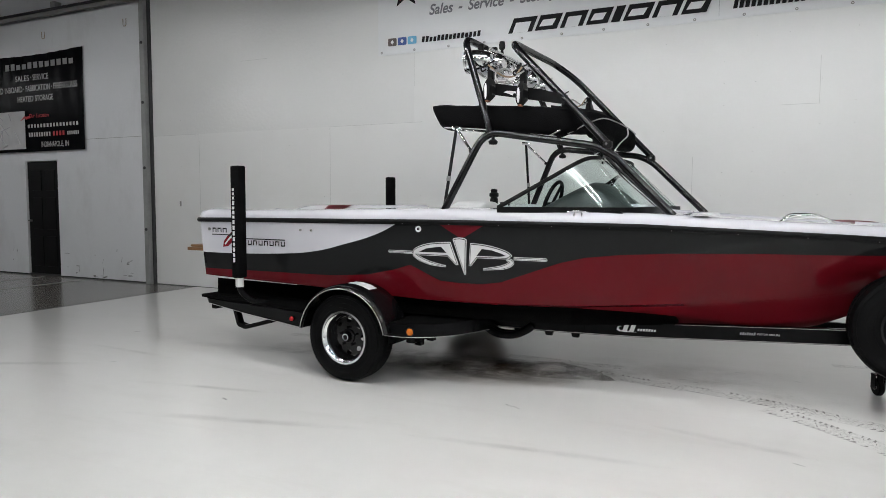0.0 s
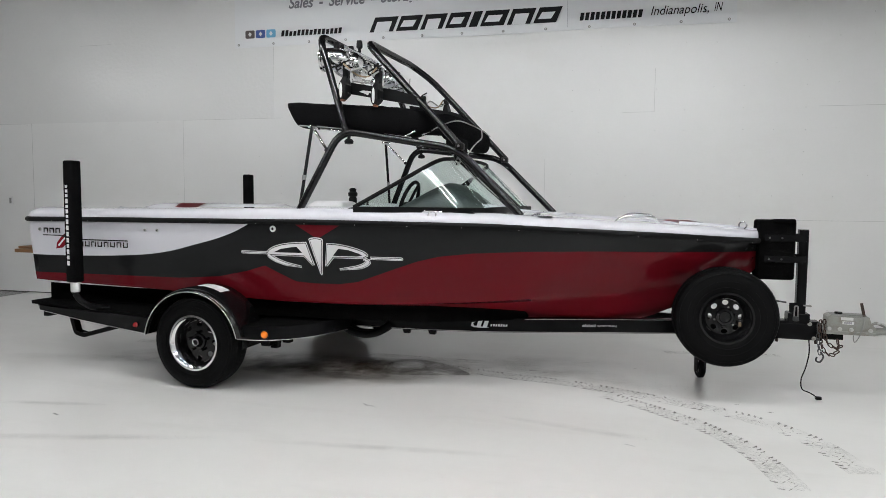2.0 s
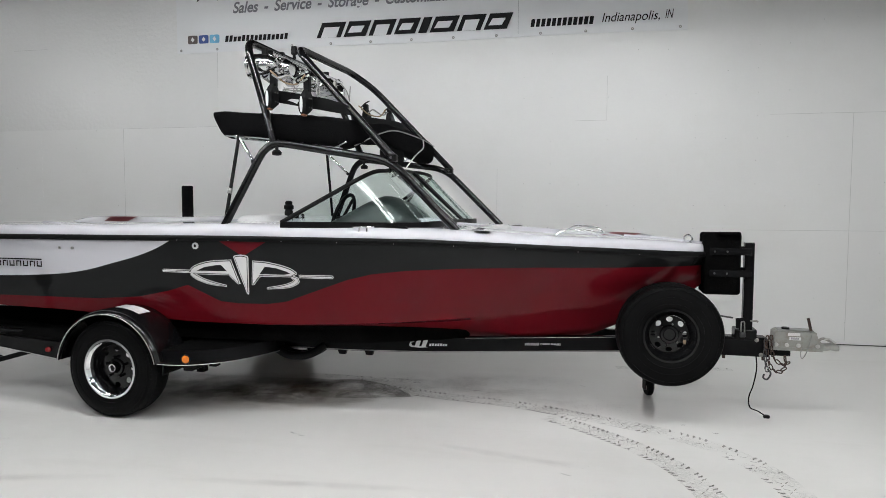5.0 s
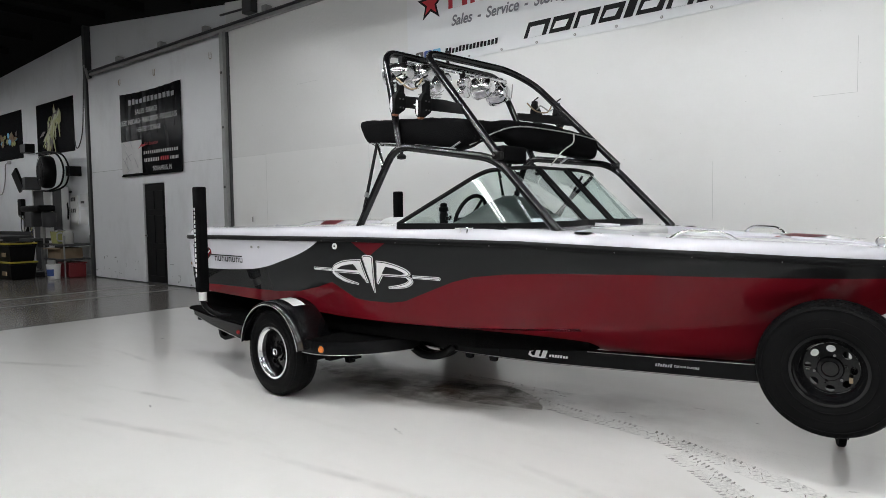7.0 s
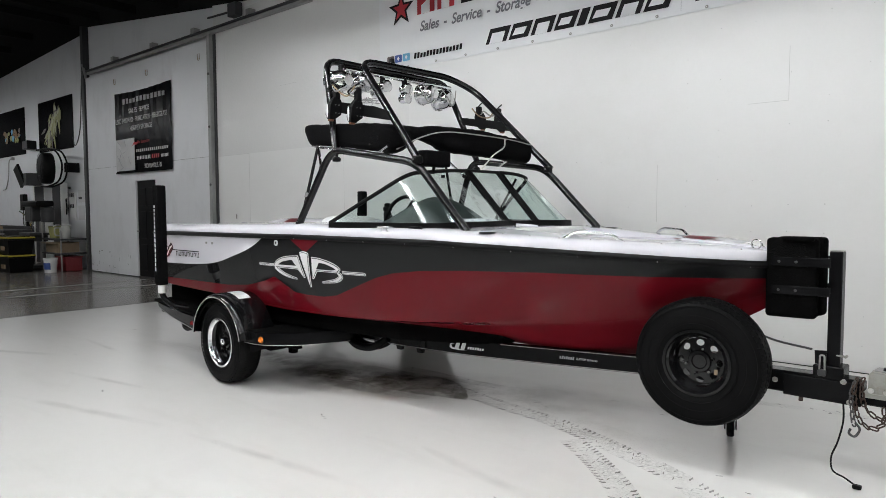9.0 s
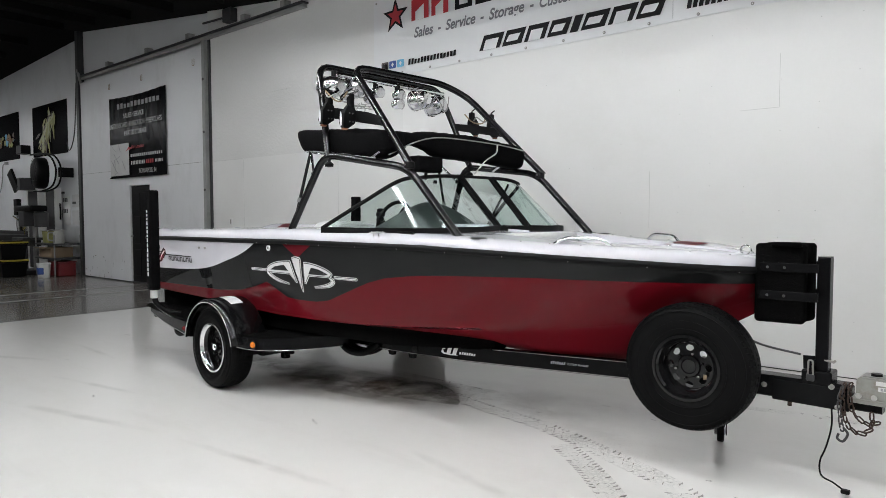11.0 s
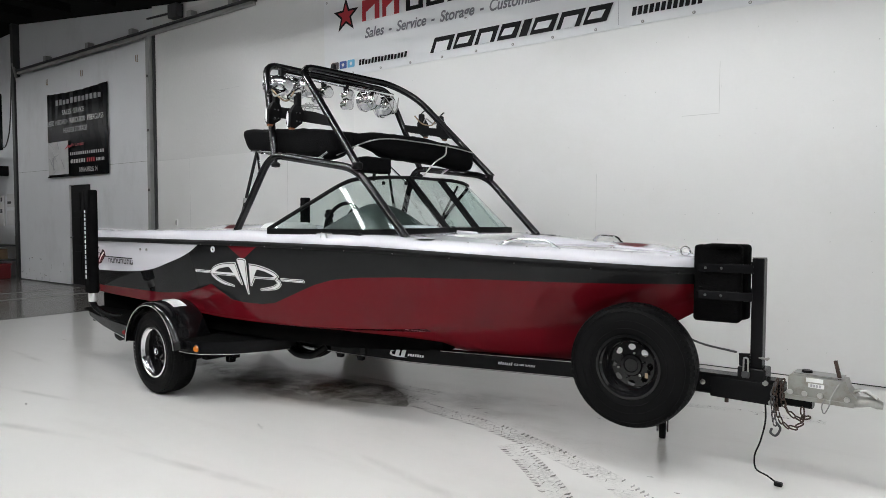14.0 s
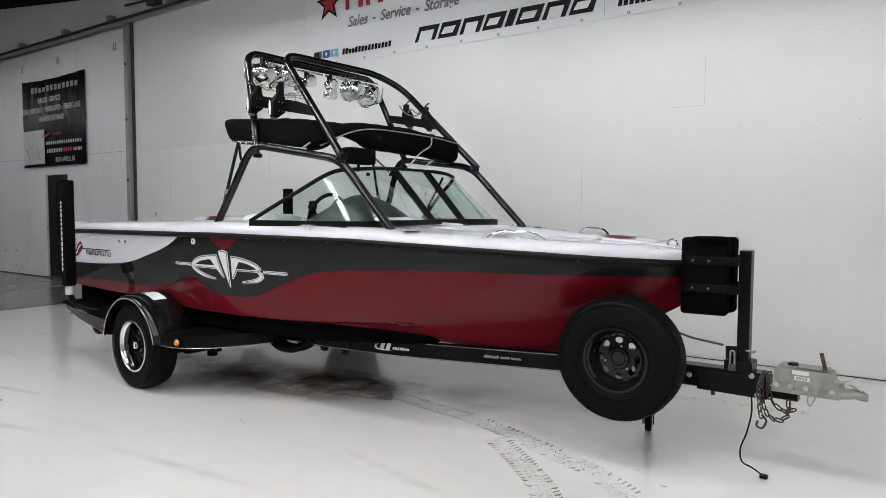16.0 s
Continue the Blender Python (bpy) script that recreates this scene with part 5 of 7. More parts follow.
for x, y in ((-0.18, 0.485), (0.06, 0.475), (0.26, 0.455)):
    for s in (-1, 1):
        part("bunk_bolt_tab", prism([(x - 0.035, 0.39), (x + 0.035, 0.39), (x + 0.024, 0.355), (x - 0.02, 0.355)], 0.03, Matrix.Translation((0, s * y + 0.015, 0)) @ UPRIGHT), BLACK_STEEL, trailer)
part("axle", sweep([(-1.296, -1.02, 0.325), (-1.296, 1.02, 0.325)], 0.035), BLACK_STEEL, trailer, smooth=60)
for s in (-1, 1):
    part("leaf_spring", sweep(spline([(-1.72, s * 0.78, 0.40), (-1.5, s * 0.78, 0.345), (-1.296, s * 0.78, 0.33), (-1.1, s * 0.78, 0.345), (-0.88, s * 0.78, 0.40)]), [(-0.025, -0.018), (0.025, -0.018), (0.025, 0.012), (-0.025, 0.012)]), BLACK_STEEL, trailer)
    bar("outrigger", [(-0.80, s * 0.48, 0.345), (-0.80, s * 1.08, 0.345)], 0.07, 0.06)
    bar("outrigger", [(-1.85, s * 0.48, 0.40), (-1.85, s * 1.10, 0.40)], 0.07, 0.06)

# tongue, winch post and bow stop
bar("tongue", [(2.10, 0, 0.475), (2.96, 0, 0.489)], 0.105, 0.115)
bar("tongue_end", [(2.80, 0, 0.452), (3.115, 0, 0.452)], 0.075, 0.055)
part("side_plate", box(2.62, 2.98, -0.062, 0.062, 0.415, 0.530, 0.006), BLACK_STEEL, trailer)
for x, z in ((2.58, 0.487), (2.90, 0.53), (2.93, 0.43)):
    part("bolt", lathe([(0, -0.014), (0.009, -0.012), (0.011, -0.004), (0.015, -0.003), (0.015, 0.0)], "Y", 10, (x, -0.060, z)), GALVANISED, trailer)
for x in (2.70, 2.95):
    part("bolt", lathe([(0, -0.03), (0.011, -0.03), (0.011, 0.0)], "Z", 10, (x, -0.03, 0.418)), RUST, trailer)
post = part("winch_post", box(2.815, 2.876, -0.035, 0.035, 0.53, 1.185, 0.006), BLACK_STEEL, trailer, "square black winch post")
part("cap", box(2.817, 2.874, -0.033, 0.033, 1.185, 1.189), GALVANISED, post)
part("foot_clamp", box(2.76, 2.90, -0.065, 0.065, 0.53, 0.60, 0.008), BLACK_STEEL, post)
part("strap_bracket", prism([(2.768, 0.605), (2.82, 0.595), (2.82, 0.676), (2.765, 0.672)], 0.006, Matrix.Translation((0, -0.05, 0)) @ UPRIGHT), BLACK_STEEL, post)
part("pin", sweep([(2.86, -0.03, 0.655), (2.905, -0.035, 0.653)], 0.006), GALVANISED, post, smooth=60)
part("pin_head", sweep([(2.903, -0.048, 0.654), (2.903, -0.018, 0.654)], 0.007), GALVANISED, post, smooth=60)
lockp = part("padlock", box(2.788, 2.826, -0.090, -0.070, 0.548, 0.582, 0.006, 2), STEEL_DARK, trailer, "steel padlock with shackle")
part("shackle", sweep(rounded([(2.795, -0.080, 0.58), (2.797, -0.080, 0.655), (2.817, -0.080, 0.655), (2.819, -0.080, 0.58)], 0.02), 0.0045), GALVANISED, lockp, smooth=60)
part("safety_strap", sweep(spline([(2.75, -0.04, 0.672), (2.55, -0.04, 0.70), (2.38, -0.02, 0.76), (2.2, 0.0, 0.80)]), 0.006), STEEL_DARK, trailer, smooth=60)
stop = part("bow_stop", bmesh.new(), CARPET, trailer, "black carpet-covered bow stop boards")
for s in (-1, 1):
    board = part("board", box(-0.125, 0.115, min(-0.022, s * -0.070), max(0.022, s * -0.070), -0.208, 0.208, 0.02, 3), CARPET, stop, smooth=50)
    board.matrix_basis = pose(2.665, s * 0.105, 1.045, 0, 0, -s * 6)
    for dz in (0.085, -0.062):
        arm = part("arm", box(-0.095, 0.175, -0.034, -0.0205, dz - 0.024, dz + 0.024, 0.003), BLACK_STEEL, board)
        if s > 0:
            arm.matrix_basis = Matrix.Diagonal((1, -1, 1, 1))
        for dx in (-0.06, 0.02):
            if s < 0:
                part("bolt", lathe([(0, -0.040), (0.006, -0.039), (0.0075, -0.033)], "Y", 8, (dx, 0, dz)), STEEL_BOLT, board)
part("fold", box(2.62, 2.77, -0.15, -0.11, 1.235, 1.262, 0.012), CARPET, stop, smooth=50)

# surge actuator and coupler
act = part("coupler", bmesh.new(), GALVANISED, trailer, "galvanised surge coupler with a lever")
body = [(3.005, 0.484), (3.295, 0.484), (3.31, 0.515), (3.275, 0.555), (3.262, 0.596), (3.025, 0.602), (3.008, 0.588)]
part("housing", prism(body, 0.12, Matrix.Translation((0, 0.06, 0)) @ UPRIGHT), GALVANISED, act, smooth=20)
part("skirt", prism([(2.985, 0.470), (3.30, 0.472), (3.30, 0.492), (2.985, 0.492)], 0.136, Matrix.Translation((0, 0.068, 0)) @ UPRIGHT), GALVANISED, act)
part("lid", box(3.03, 3.25, -0.05, 0.05, 0.602, 0.607, 0.002), STEEL, act)
part("filler", lathe([(0, 0.014), (0.024, 0.013), (0.026, 0.0)], "Z", 14, (3.085, -0.01, 0.606)), BLACK_SATIN, act)
part("lever", sweep([(3.235, -0.040, 0.598), (3.214, -0.042, 0.690)], [(-0.007, -0.008), (0.007, -0.008), (0.007, 0.008), (-0.007, 0.008)]), RUST, act)
part("label_plate", box(3.09, 3.165, -0.0625, -0.060, 0.570, 0.59), WHITE_PLASTIC, act)
part("label_plate", box(3.10, 3.170, -0.0625, -0.060, 0.542, 0.562), WHITE_PLASTIC, act)
part("rivet_row", box(3.03, 3.25, -0.0615, -0.060, 0.594, 0.598), STEEL, act)
part("label_bars", bars(4, 0.05, 0.014, Matrix.Translation((3.11, -0.063, 0.546)) @ UPRIGHT, shear=0), INK_GREY, act)
for x in (3.02, 3.085, 3.155, 3.27):
    part("bolt", lathe([(0, -0.012), (0.012, -0.011), (0.014, 0.0)], "Y", 10, (x, -0.066, 0.508)), ALUMINIUM, act)
nose = [(0, 0.485, 0.050, 0.030), (0.06, 0.49, 0.045, 0.026), (0.10, 0.495, 0.036, 0.024), (0.14, 0.49, 0.034, 0.026), (0.17, 0.485, 0.022, 0.018)]
part("socket", loft([[(3.29 + x * 0.72, w * math.cos(a), z + 0.005 + h * math.sin(a)) for a in [math.tau * k / 12 for k in range(12)]] for x, z, w, h in nose], close=True, cap0=True, cap1=True), GALVANISED, act, smooth=50)
part("latch", sweep(rounded([(3.285, 0, 0.53), (3.315, 0, 0.555), (3.365, 0, 0.535), (3.39, 0, 0.515)], 0.02), 0.009), GALVANISED, act, smooth=60)
part("latch_pin", sweep(rounded([(3.32, -0.03, 0.55), (3.345, -0.03, 0.56), (3.39, -0.03, 0.527)], 0.01), 0.006), ALUMINIUM, act, smooth=60)
part("breakaway_wire", sweep(spline([(3.235, -0.06, 0.58), (3.215, -0.09, 0.53), (3.195, -0.09, 0.46), (3.175, -0.08, 0.425), (3.165, -0.08, 0.46), (3.18, -0.085, 0.50)]), 0.003), STEEL, act)


# safety chains, link by link
def chain(path, pitch=0.034, mat=RUST):
    pts = spline(path, 10)
    c = part("safety_chain", bmesh.new(), mat, trailer, "rusty steel safety chain")
    dist, flip, last = 0.0, 0, pts[0]
    for a, b in zip(pts, pts[1:]):
        dist += (b - a).length
        if dist >= pitch:
            dist = 0
            d = (b - last).normalized() if (b - last).length > 0 else Vector((0, 0, 1))
            last = b
            q = d.to_track_quat("X", "Z")
            ring = [Vector(((0.016 if math.cos(t) > 0 else -0.016) * (abs(math.cos(t)) ** 0.5) * 1.25, 0.010 * math.sin(t), 0)) for t in [math.tau * k / 12 for k in range(12)]]
            tw = Matrix.Rotation(radians(90 * flip + 25), 4, "X")
            link = part("link", sweep([b + q @ (tw @ v) for v in ring], [(0.0042 * math.cos(t), 0.0042 * math.sin(t)) for t in [math.tau * k / 6 for k in range(6)]], closed=True), mat, c)
            flip ^= 1
    return c


chain([(2.965, -0.07, 0.58), (2.955, -0.095, 0.50), (2.965, -0.10, 0.42), (2.985, -0.10, 0.36), (3.02, -0.09, 0.33), (3.06, -0.08, 0.335), (3.08, -0.07, 0.38), (3.075, -0.06, 0.43)])
chain([(2.99, -0.05, 0.58), (2.985, -0.085, 0.54), (2.99, -0.09, 0.47), (3.005, -0.08, 0.42), (3.04, -0.07, 0.385), (3.085, -0.06, 0.37), (3.10, -0.05, 0.41)])
chain([(2.955, -0.07, 0.56), (2.945, -0.10, 0.48), (2.95, -0.105, 0.40), (2.96, -0.105, 0.34)], mat=STEEL_DARK)
part("hook", sweep(spline([(2.965, -0.10, 0.345), (2.985, -0.10, 0.315), (2.965, -0.10, 0.275), (2.94, -0.10, 0.285), (2.945, -0.10, 0.31)]), 0.006), STEEL_DARK, trailer, "bent steel chain hook", smooth=60)
wire = part("light_cable", sweep(spline([(2.90, -0.05, 0.43), (2.905, -0.06, 0.33), (2.885, -0.07, 0.22), (2.86, -0.075, 0.14), (2.868, -0.075, 0.07), (2.92, -0.07, 0.045), (2.96, -0.065, 0.02)]), 0.0045), BLACK_SATIN, trailer, "black trailer light cable hanging to the floor", smooth=60)
part("plug", box(2.955, 2.995, -0.080, -0.050, 0.0, 0.022, 0.006), BLACK_SATIN, wire)

# jack with a caster, just touching the floor
jack = part("jack", sweep([(2.235, 0.275, 0.10), (2.245, 0.24, 0.62)], 0.022), BLACK_STEEL, trailer, "swivel jack with a small caster", smooth=60)
fork = part("fork", box(-0.034, 0.034, -0.035, 0.035, 0.085, 0.093), BLACK_STEEL, jack, "caster fork, swivelled aside")
fork.matrix_basis = pose(2.225, 0.295, 0.062, 0, 0, -68)
part("arm", box(2.21, 2.27, 0.04, 0.245, 0.44, 0.50, 0.006), BLACK_STEEL, jack)
for dy in (-0.032, 0.032):
    part("cheek", box(-0.03, 0.03, dy - 0.003, dy + 0.003, -0.012, 0.088), BLACK_STEEL, fork)
part("caster", lathe([(0.018, -0.020), (0.055, -0.020), (0.062, -0.012), (0.062, 0.012), (0.055, 0.020), (0.018, 0.020)], "Y", 22), RUBBER, fork, smooth=40)
part("hub", lathe([(0, -0.028), (0.02, -0.026), (0.02, 0.026), (0, 0.028)], "Y", 14), WHITE_PLASTIC, fork, smooth=40)


# ---- wheels ----
def tyre_profile(r, rim, w):
    h = w / 2
    return [(rim - 0.006, h * 0.80), (rim + 0.012, h * 0.88), (rim + 0.03, h * 0.97), ((r + rim) / 2, h * 1.03), (r - 0.035, h * 0.97), (r - 0.012, h * 0.86), (r - 0.002, h * 0.70), (r, h * 0.4), (r, -h * 0.4), (r - 0.002, -h * 0.70), (r - 0.012, -h * 0.86), (r - 0.035, -h * 0.97), ((r + rim) / 2, -h * 1.03), (rim + 0.03, -h * 0.97), (rim + 0.012, -h * 0.88), (rim - 0.006, -h * 0.80)]


def tread(r, w, n=64):
    """Shallow tread blocks and shoulder lugs round a tyre."""
    bm = bmesh.new()
    for i in range(n):
        a = math.tau * i / n
        for y0, y1, twist in ((-w * 0.46, -w * 0.27, 0.012), (-w * 0.22, -w * 0.05, -0.012), (w * 0.05, w * 0.22, 0.012), (w * 0.27, w * 0.46, -0.012)):
            da = math.tau / n * 0.36
            quad = []
            for aa, yy in ((a - da + twist, y0), (a + da + twist, y0), (a + da - twist, y1), (a - da - twist, y1)):
                quad.append((aa, yy))
            lo, hi = [], []
            for aa, yy in quad:
                drop = 0.012 if abs(yy) > w * 0.40 else 0.0
                for lst, rr in ((lo, r - 0.006 - drop), (hi, r + 0.0018 - drop)):
                    lst.append(bm.verts.new((rr * math.cos(aa), yy, rr * math.sin(aa))))
            bm.faces.new(hi)
            for k in range(4):
                bm.faces.new((lo[k], lo[(k + 1) % 4], hi[(k + 1) % 4], hi[k]))
    return bm


def wheel_part(name, r, rim, w, chrome, label):
    """A wheel about the y axis whose outer face looks towards -y."""
    root = part(name, bmesh.new(), RUBBER, trailer, label)
    ty = part("tyre", lathe(tyre_profile(r, rim, w), "Y", 56), RUBBER, root, "black rubber tyre", smooth=40)
    part("tread", tread(r, w), RUBBER, ty)
    for k in (0.25, 0.5, 0.8):
        rr = rim + (r - rim) * k
        part("bead", sweep([Vector((rr * math.cos(a), -w / 2 * (1.0 + 0.03 * math.sin(math.pi * k)), rr * math.sin(a))) for a in [math.tau * j / 56 for j in range(56)]], [(-0.002, -0.002), (0.002, -0.002), (0.002, 0.002), (-0.002, 0.002)], closed=True, up=(0, 1, 0)), RUBBER, ty)
    h = w / 2
    dish = BLACK_GLOSS
    lip = [(rim + 0.008, -h * 0.86), (rim + 0.010, -h * 0.95), (rim - 0.004, -h * 0.96), (rim - 0.010, -h * 0.84), (rim - 0.018, -h * 0.79), (rim - 0.020, -h * 0.74)]
    part("rim_lip", lathe(lip, "Y", 48), CHROME if chrome else BLACK_GLOSS, root, "polished rim lip" if chrome else "", smooth=40)
    part("barrel", lathe([(rim - 0.0205, -h * 0.74), (rim - 0.030, -h * 0.60), (rim - 0.036, -h * 0.45), (rim - 0.04, -h * 0.1), (rim - 0.04, h * 0.7), (rim, h * 0.8)], "Y", 48), BLACK_GLOSS, root, smooth=40)
    disc = part("disc", bmesh.new(), dish, root, "black steel wheel disc")
    R0, R1 = rim - 0.040, 0.060
    yd = -h * 0.22
    slots, rs, hole = 8, (R0 + R1) / 2 + (0.018 if chrome else 0.006), 0.018 if chrome else 0.0165
    bm = bmesh.new()
    # web with round holes: a ring of sectors, each split round its hole
    n = 16
    for i in range(slots):
        a0 = math.tau * i / slots
        half = math.pi / slots
        def P(rad, ang):
            k = (rad - R1) / (R0 - R1)
            y = yd - 0.004 + 0.006 * k
            return (rad * math.cos(ang), y, rad * math.sin(ang))
        outer, inner = [], []
        for j in range(n):
            t = math.tau * j / n
            cx, cy = math.cos(t), math.sin(t)
            m = max(abs(cx), abs(cy))
            sx, sy = cx / m, cy / m
            rad = (R0 + R1) / 2 + sx * (R0 - R1) / 2
            outer.append(bm.verts.new(P(rad, a0 + sy * half)))
            inner.append(bm.verts.new(P(rs + hole * cx, a0 + hole * cy * 1.25 / rs)))
        for j in range(n):
            bm.faces.new((outer[j], outer[(j + 1) % n], inner[(j + 1) % n], inner[j]))
    bmesh.ops.remove_doubles(bm, verts=bm.verts, dist=0.0005)
    bmesh.ops.solidify(bm, geom=list(bm.faces), thickness=0.004)
    part("web", bm, dish, disc, smooth=30)
    part("centre", lathe([(R1 + 0.003, yd + 0.002), (R1 - 0.005, yd - 0.016), (0.04, yd - 0.018), (0.035, yd - 0.012), (0.0, yd - 0.012)], "Y", 32), dish, disc, smooth=40)
    if chrome:
        cap = part("hub_cap", lathe([(0.033, yd - 0.010), (0.032, yd - 0.042), (0.0285, yd - 0.048)], "Y", 28), BLACK_GLOSS, root, "black hub cap with a polished ring", smooth=40)
        part("hub_ring", lathe([(0.0285, yd - 0.047), (0.027, yd - 0.051), (0.021, yd - 0.050), (0.018, yd - 0.043)], "Y", 28), CHROME, cap, smooth=40)
        part("hub_seal", lathe([(0, yd - 0.043), (0.0185, yd - 0.043)], "Y", 20), BLACK_SATIN, cap)
    for i in range(5 if chrome else 6):
        a = math.tau * (i + 0.25) / (5 if chrome else 6)
        c = (0.070 * math.cos(a), 0, 0.070 * math.sin(a))
        if chrome:
            part("lug_nut", lathe([(0, yd - 0.036), (0.007, yd - 0.035), (0.010, yd - 0.030), (0.010, yd - 0.012)], "Y", 8, c), BLACK_GLOSS, disc, smooth=30)
        else:
            part("lug_hole", lathe([(0, yd - 0.022), (0.005, yd - 0.0225), (0.0065, yd - 0.015)], "Y", 10, c), GALVANISED if i % 2 else BLACK_SATIN, disc)
    return root


wheel_r = wheel_part("wheel", 0.332, 0.192, 0.205, True, "road wheel with a polished rim")
wheel_r.location = (-1.296, -1.135, 0.332)
wheel_l = copy_thing(wheel_r, pose(-1.296, 1.135, 0.332, 0, 0, 180))
spare = wheel_part("spare_wheel", 0.332, 0.165, 0.200, False, "spare wheel with a black steel rim")
spare.matrix_basis = pose(2.309, -0.380, 0.603, 0, 0, 5)
for o in (wheel_r, wheel_l, spare):
    o.parent = trailer
bar("spare_arm", [(2.33, 0.0, 0.52), (2.33, -0.20, 0.60), (2.33, -0.36, 0.60)], 0.06, 0.05, bend=0.03)
part("sticker", box(2.395, 2.412, -0.428, -0.426, 0.548, 0.575), CARD, trailer)

# ---- fenders, steps, lamps ----
for s in (-1, 1):
    fen = part("fender", bmesh.new(), BLACK_GLOSS, trailer, "rounded black fender with a bright edge")
    rows, edge = [], []
    for i in range(33):
        a = radians(171 - 159 * i / 32)
        cx, cz = math.cos(a), math.sin(a)
        row = []
        for rr, y in ((0.385, 1.265), (0.400, 1.268), (0.413, 1.255), (0.420, 1.22), (0.422, 1.10), (0.420, 0.97), (0.405, 0.955), (0.404, 0.97), (0.404, 1.20), (0.398, 1.245), (0.385, 1.255)):
            row.append((-1.296 + rr * cx, s * y, 0.315 + rr * cz))
        rows.append(row)
        edge.append((-1.296 + 0.392 * cx, s * 1.270, 0.315 + 0.392 * cz))
    part("shell", loft(rows, close=True, cap0=True, cap1=True), BLACK_GLOSS, fen, smooth=50)
    part("edge_trim", sweep(edge, 0.0035), ALUMINIUM, fen, smooth=60)
    pts = []
    for i in range(4):
        a = radians(92 - i * 9)
        pts.append([(-1.296 + 0.4235 * math.cos(a), s * y, 0.315 + 0.4235 * math.sin(a)) for y in (1.04, 1.15)])
    part("tread_patch", loft(pts), STICKER, fen)
    # rear step: a tapered box with a turned-down edge
    step = part("step", bmesh.new(), BLACK_STEEL, trailer, "black step beside the fender")
    prof = [(-3.00, 0.497, 0.475), (-2.94, 0.500, 0.448), (-2.4, 0.500, 0.415), (-1.76, 0.500, 0.372), (-1.70, 0.500, 0.370)]
    inner = [0.52, 0.52, 0.52, 0.52, 0.52]
    outer = [0.98, 1.02, 1.13, 1.205, 1.215]
    rows = [[(x, s * yi, zt), (x, s * yo, zt), (x, s * (yo + 0.01), zt - 0.012), (x, s * (yo + 0.005), zb), (x, s * yi, zb)] for (x, zt, zb), yi, yo in zip(prof, inner, outer)]
    part("body", loft(rows, close=True, cap0=True, cap1=True), BLACK_STEEL, step, smooth=20)
    part("lip", prism([(-3.05, s * 0.50), (-1.70, s * 0.50), (-1.70, s * 1.225), (-2.35, s * 1.14), (-3.0, s * 1.045), (-3.08, s * 0.98)], 0.014, Matrix.Translation((0, 0, 0.500))), CARPET, step)
    part("pinstripe", sweep([(x, s * (yo + 0.008), zb) for (x, zt, zb), yo in list(zip(prof, outer))[1:]], 0.0022), ALUMINIUM, step)
    lamp = part("marker_lamp", lathe([(0, -0.016), (0.014, -0.013), (0.018, -0.004), (0.020, 0.0)], "Y", 16), RED_LENS, trailer, "round red marker lamp", smooth=40)
    lamp.matrix_basis = Matrix.Translation((-1.813, s * 1.214, 0.430)) @ Matrix.Diagonal((1, -s, 1, 1))
    # front step: sweeps in to the frame rail
    plan = [(-0.945, 1.20), (-0.80, 1.19), (-0.65, 1.12), (-0.51, 0.97), (-0.42, 0.77), (-0.36, 0.56)]
    line2 = [(p.x, p.y) for p in spline([(x, y, 0) for x, y in plan], 6)]
    step2 = part("step", bmesh.new(), BLACK_STEEL, trailer, "curved black step ahead of the fender")
    rows = [[(x, s * y, 0.470), (x, s * (y + 0.004), 0.462), (x, s * y, 0.378), (max(-0.90, x - 0.12) if y < 1.1 else x, s * (y - 0.06), 0.374)] for x, y in line2]
    part("skirt", loft(rows), BLACK_STEEL, step2, smooth=40)
    part("top", prism([(x, s * y) for x, y in line2] + [(-0.945, s * 0.48)], 0.012, Matrix.Translation((0, 0, 0.464))), CARPET, step2)
    part("pinstripe", sweep([(x, s * (y + 0.003), 0.380) for x, y in line2], 0.0025), ALUMINIUM, step2)
    lamp = part("marker_lamp", lathe([(0, -0.018), (0.018, -0.015), (0.024, -0.004), (0.027, 0.0)], "Y", 18), AMBER, trailer, "round amber marker lamp", smooth=40)
    lamp.matrix_basis = pose(-0.744, s * 1.178, 0.420, 0, 0, 10 * -s) @ Matrix.Diagonal((1, -s, 1, 1))
    part("bezel", lathe([(0.026, -0.004), (0.032, -0.004), (0.033, 0.0)], "Y", 18), BLACK_SATIN, lamp)
    # added plates between fender and frame rail: block the bright gap, darken the floor below
    part("deck_plate", box(-1.70, -0.95, min(s * 0.53, s * 0.953), max(s * 0.53, s * 0.953), 0.460, 0.472, 0.002), BLACK_STEEL, trailer)
    part("splash_panel", box(-0.935, -0.925, min(s * 0.53, s * 1.17), max(s * 0.53, s * 1.17), 0.30, 0.458, 0.002), BLACK_STEEL, trailer)
    part("hanger", box(-0.915, -0.855, s * 0.80 - 0.03, s * 0.80 + 0.03, 0.24, 0.42, 0.006), BLACK_STEEL, trailer)
    # guide post with a padded sleeve
    gx = -2.328 if s < 0 else -2.47
    gp = part("guide_post", bmesh.new(), BLACK_STEEL, trailer, "upright guide post with a black sleeve")
    part("pipe", sweep(rounded([(gx + 0.12, s * 1.06, 0.505), (gx + 0.06, s * 1.17, 0.53), (gx, s * 1.25, 0.62), (gx, s * 1.25, 1.0)], 0.12), 0.026), BLACK_STEEL, gp, smooth=60)
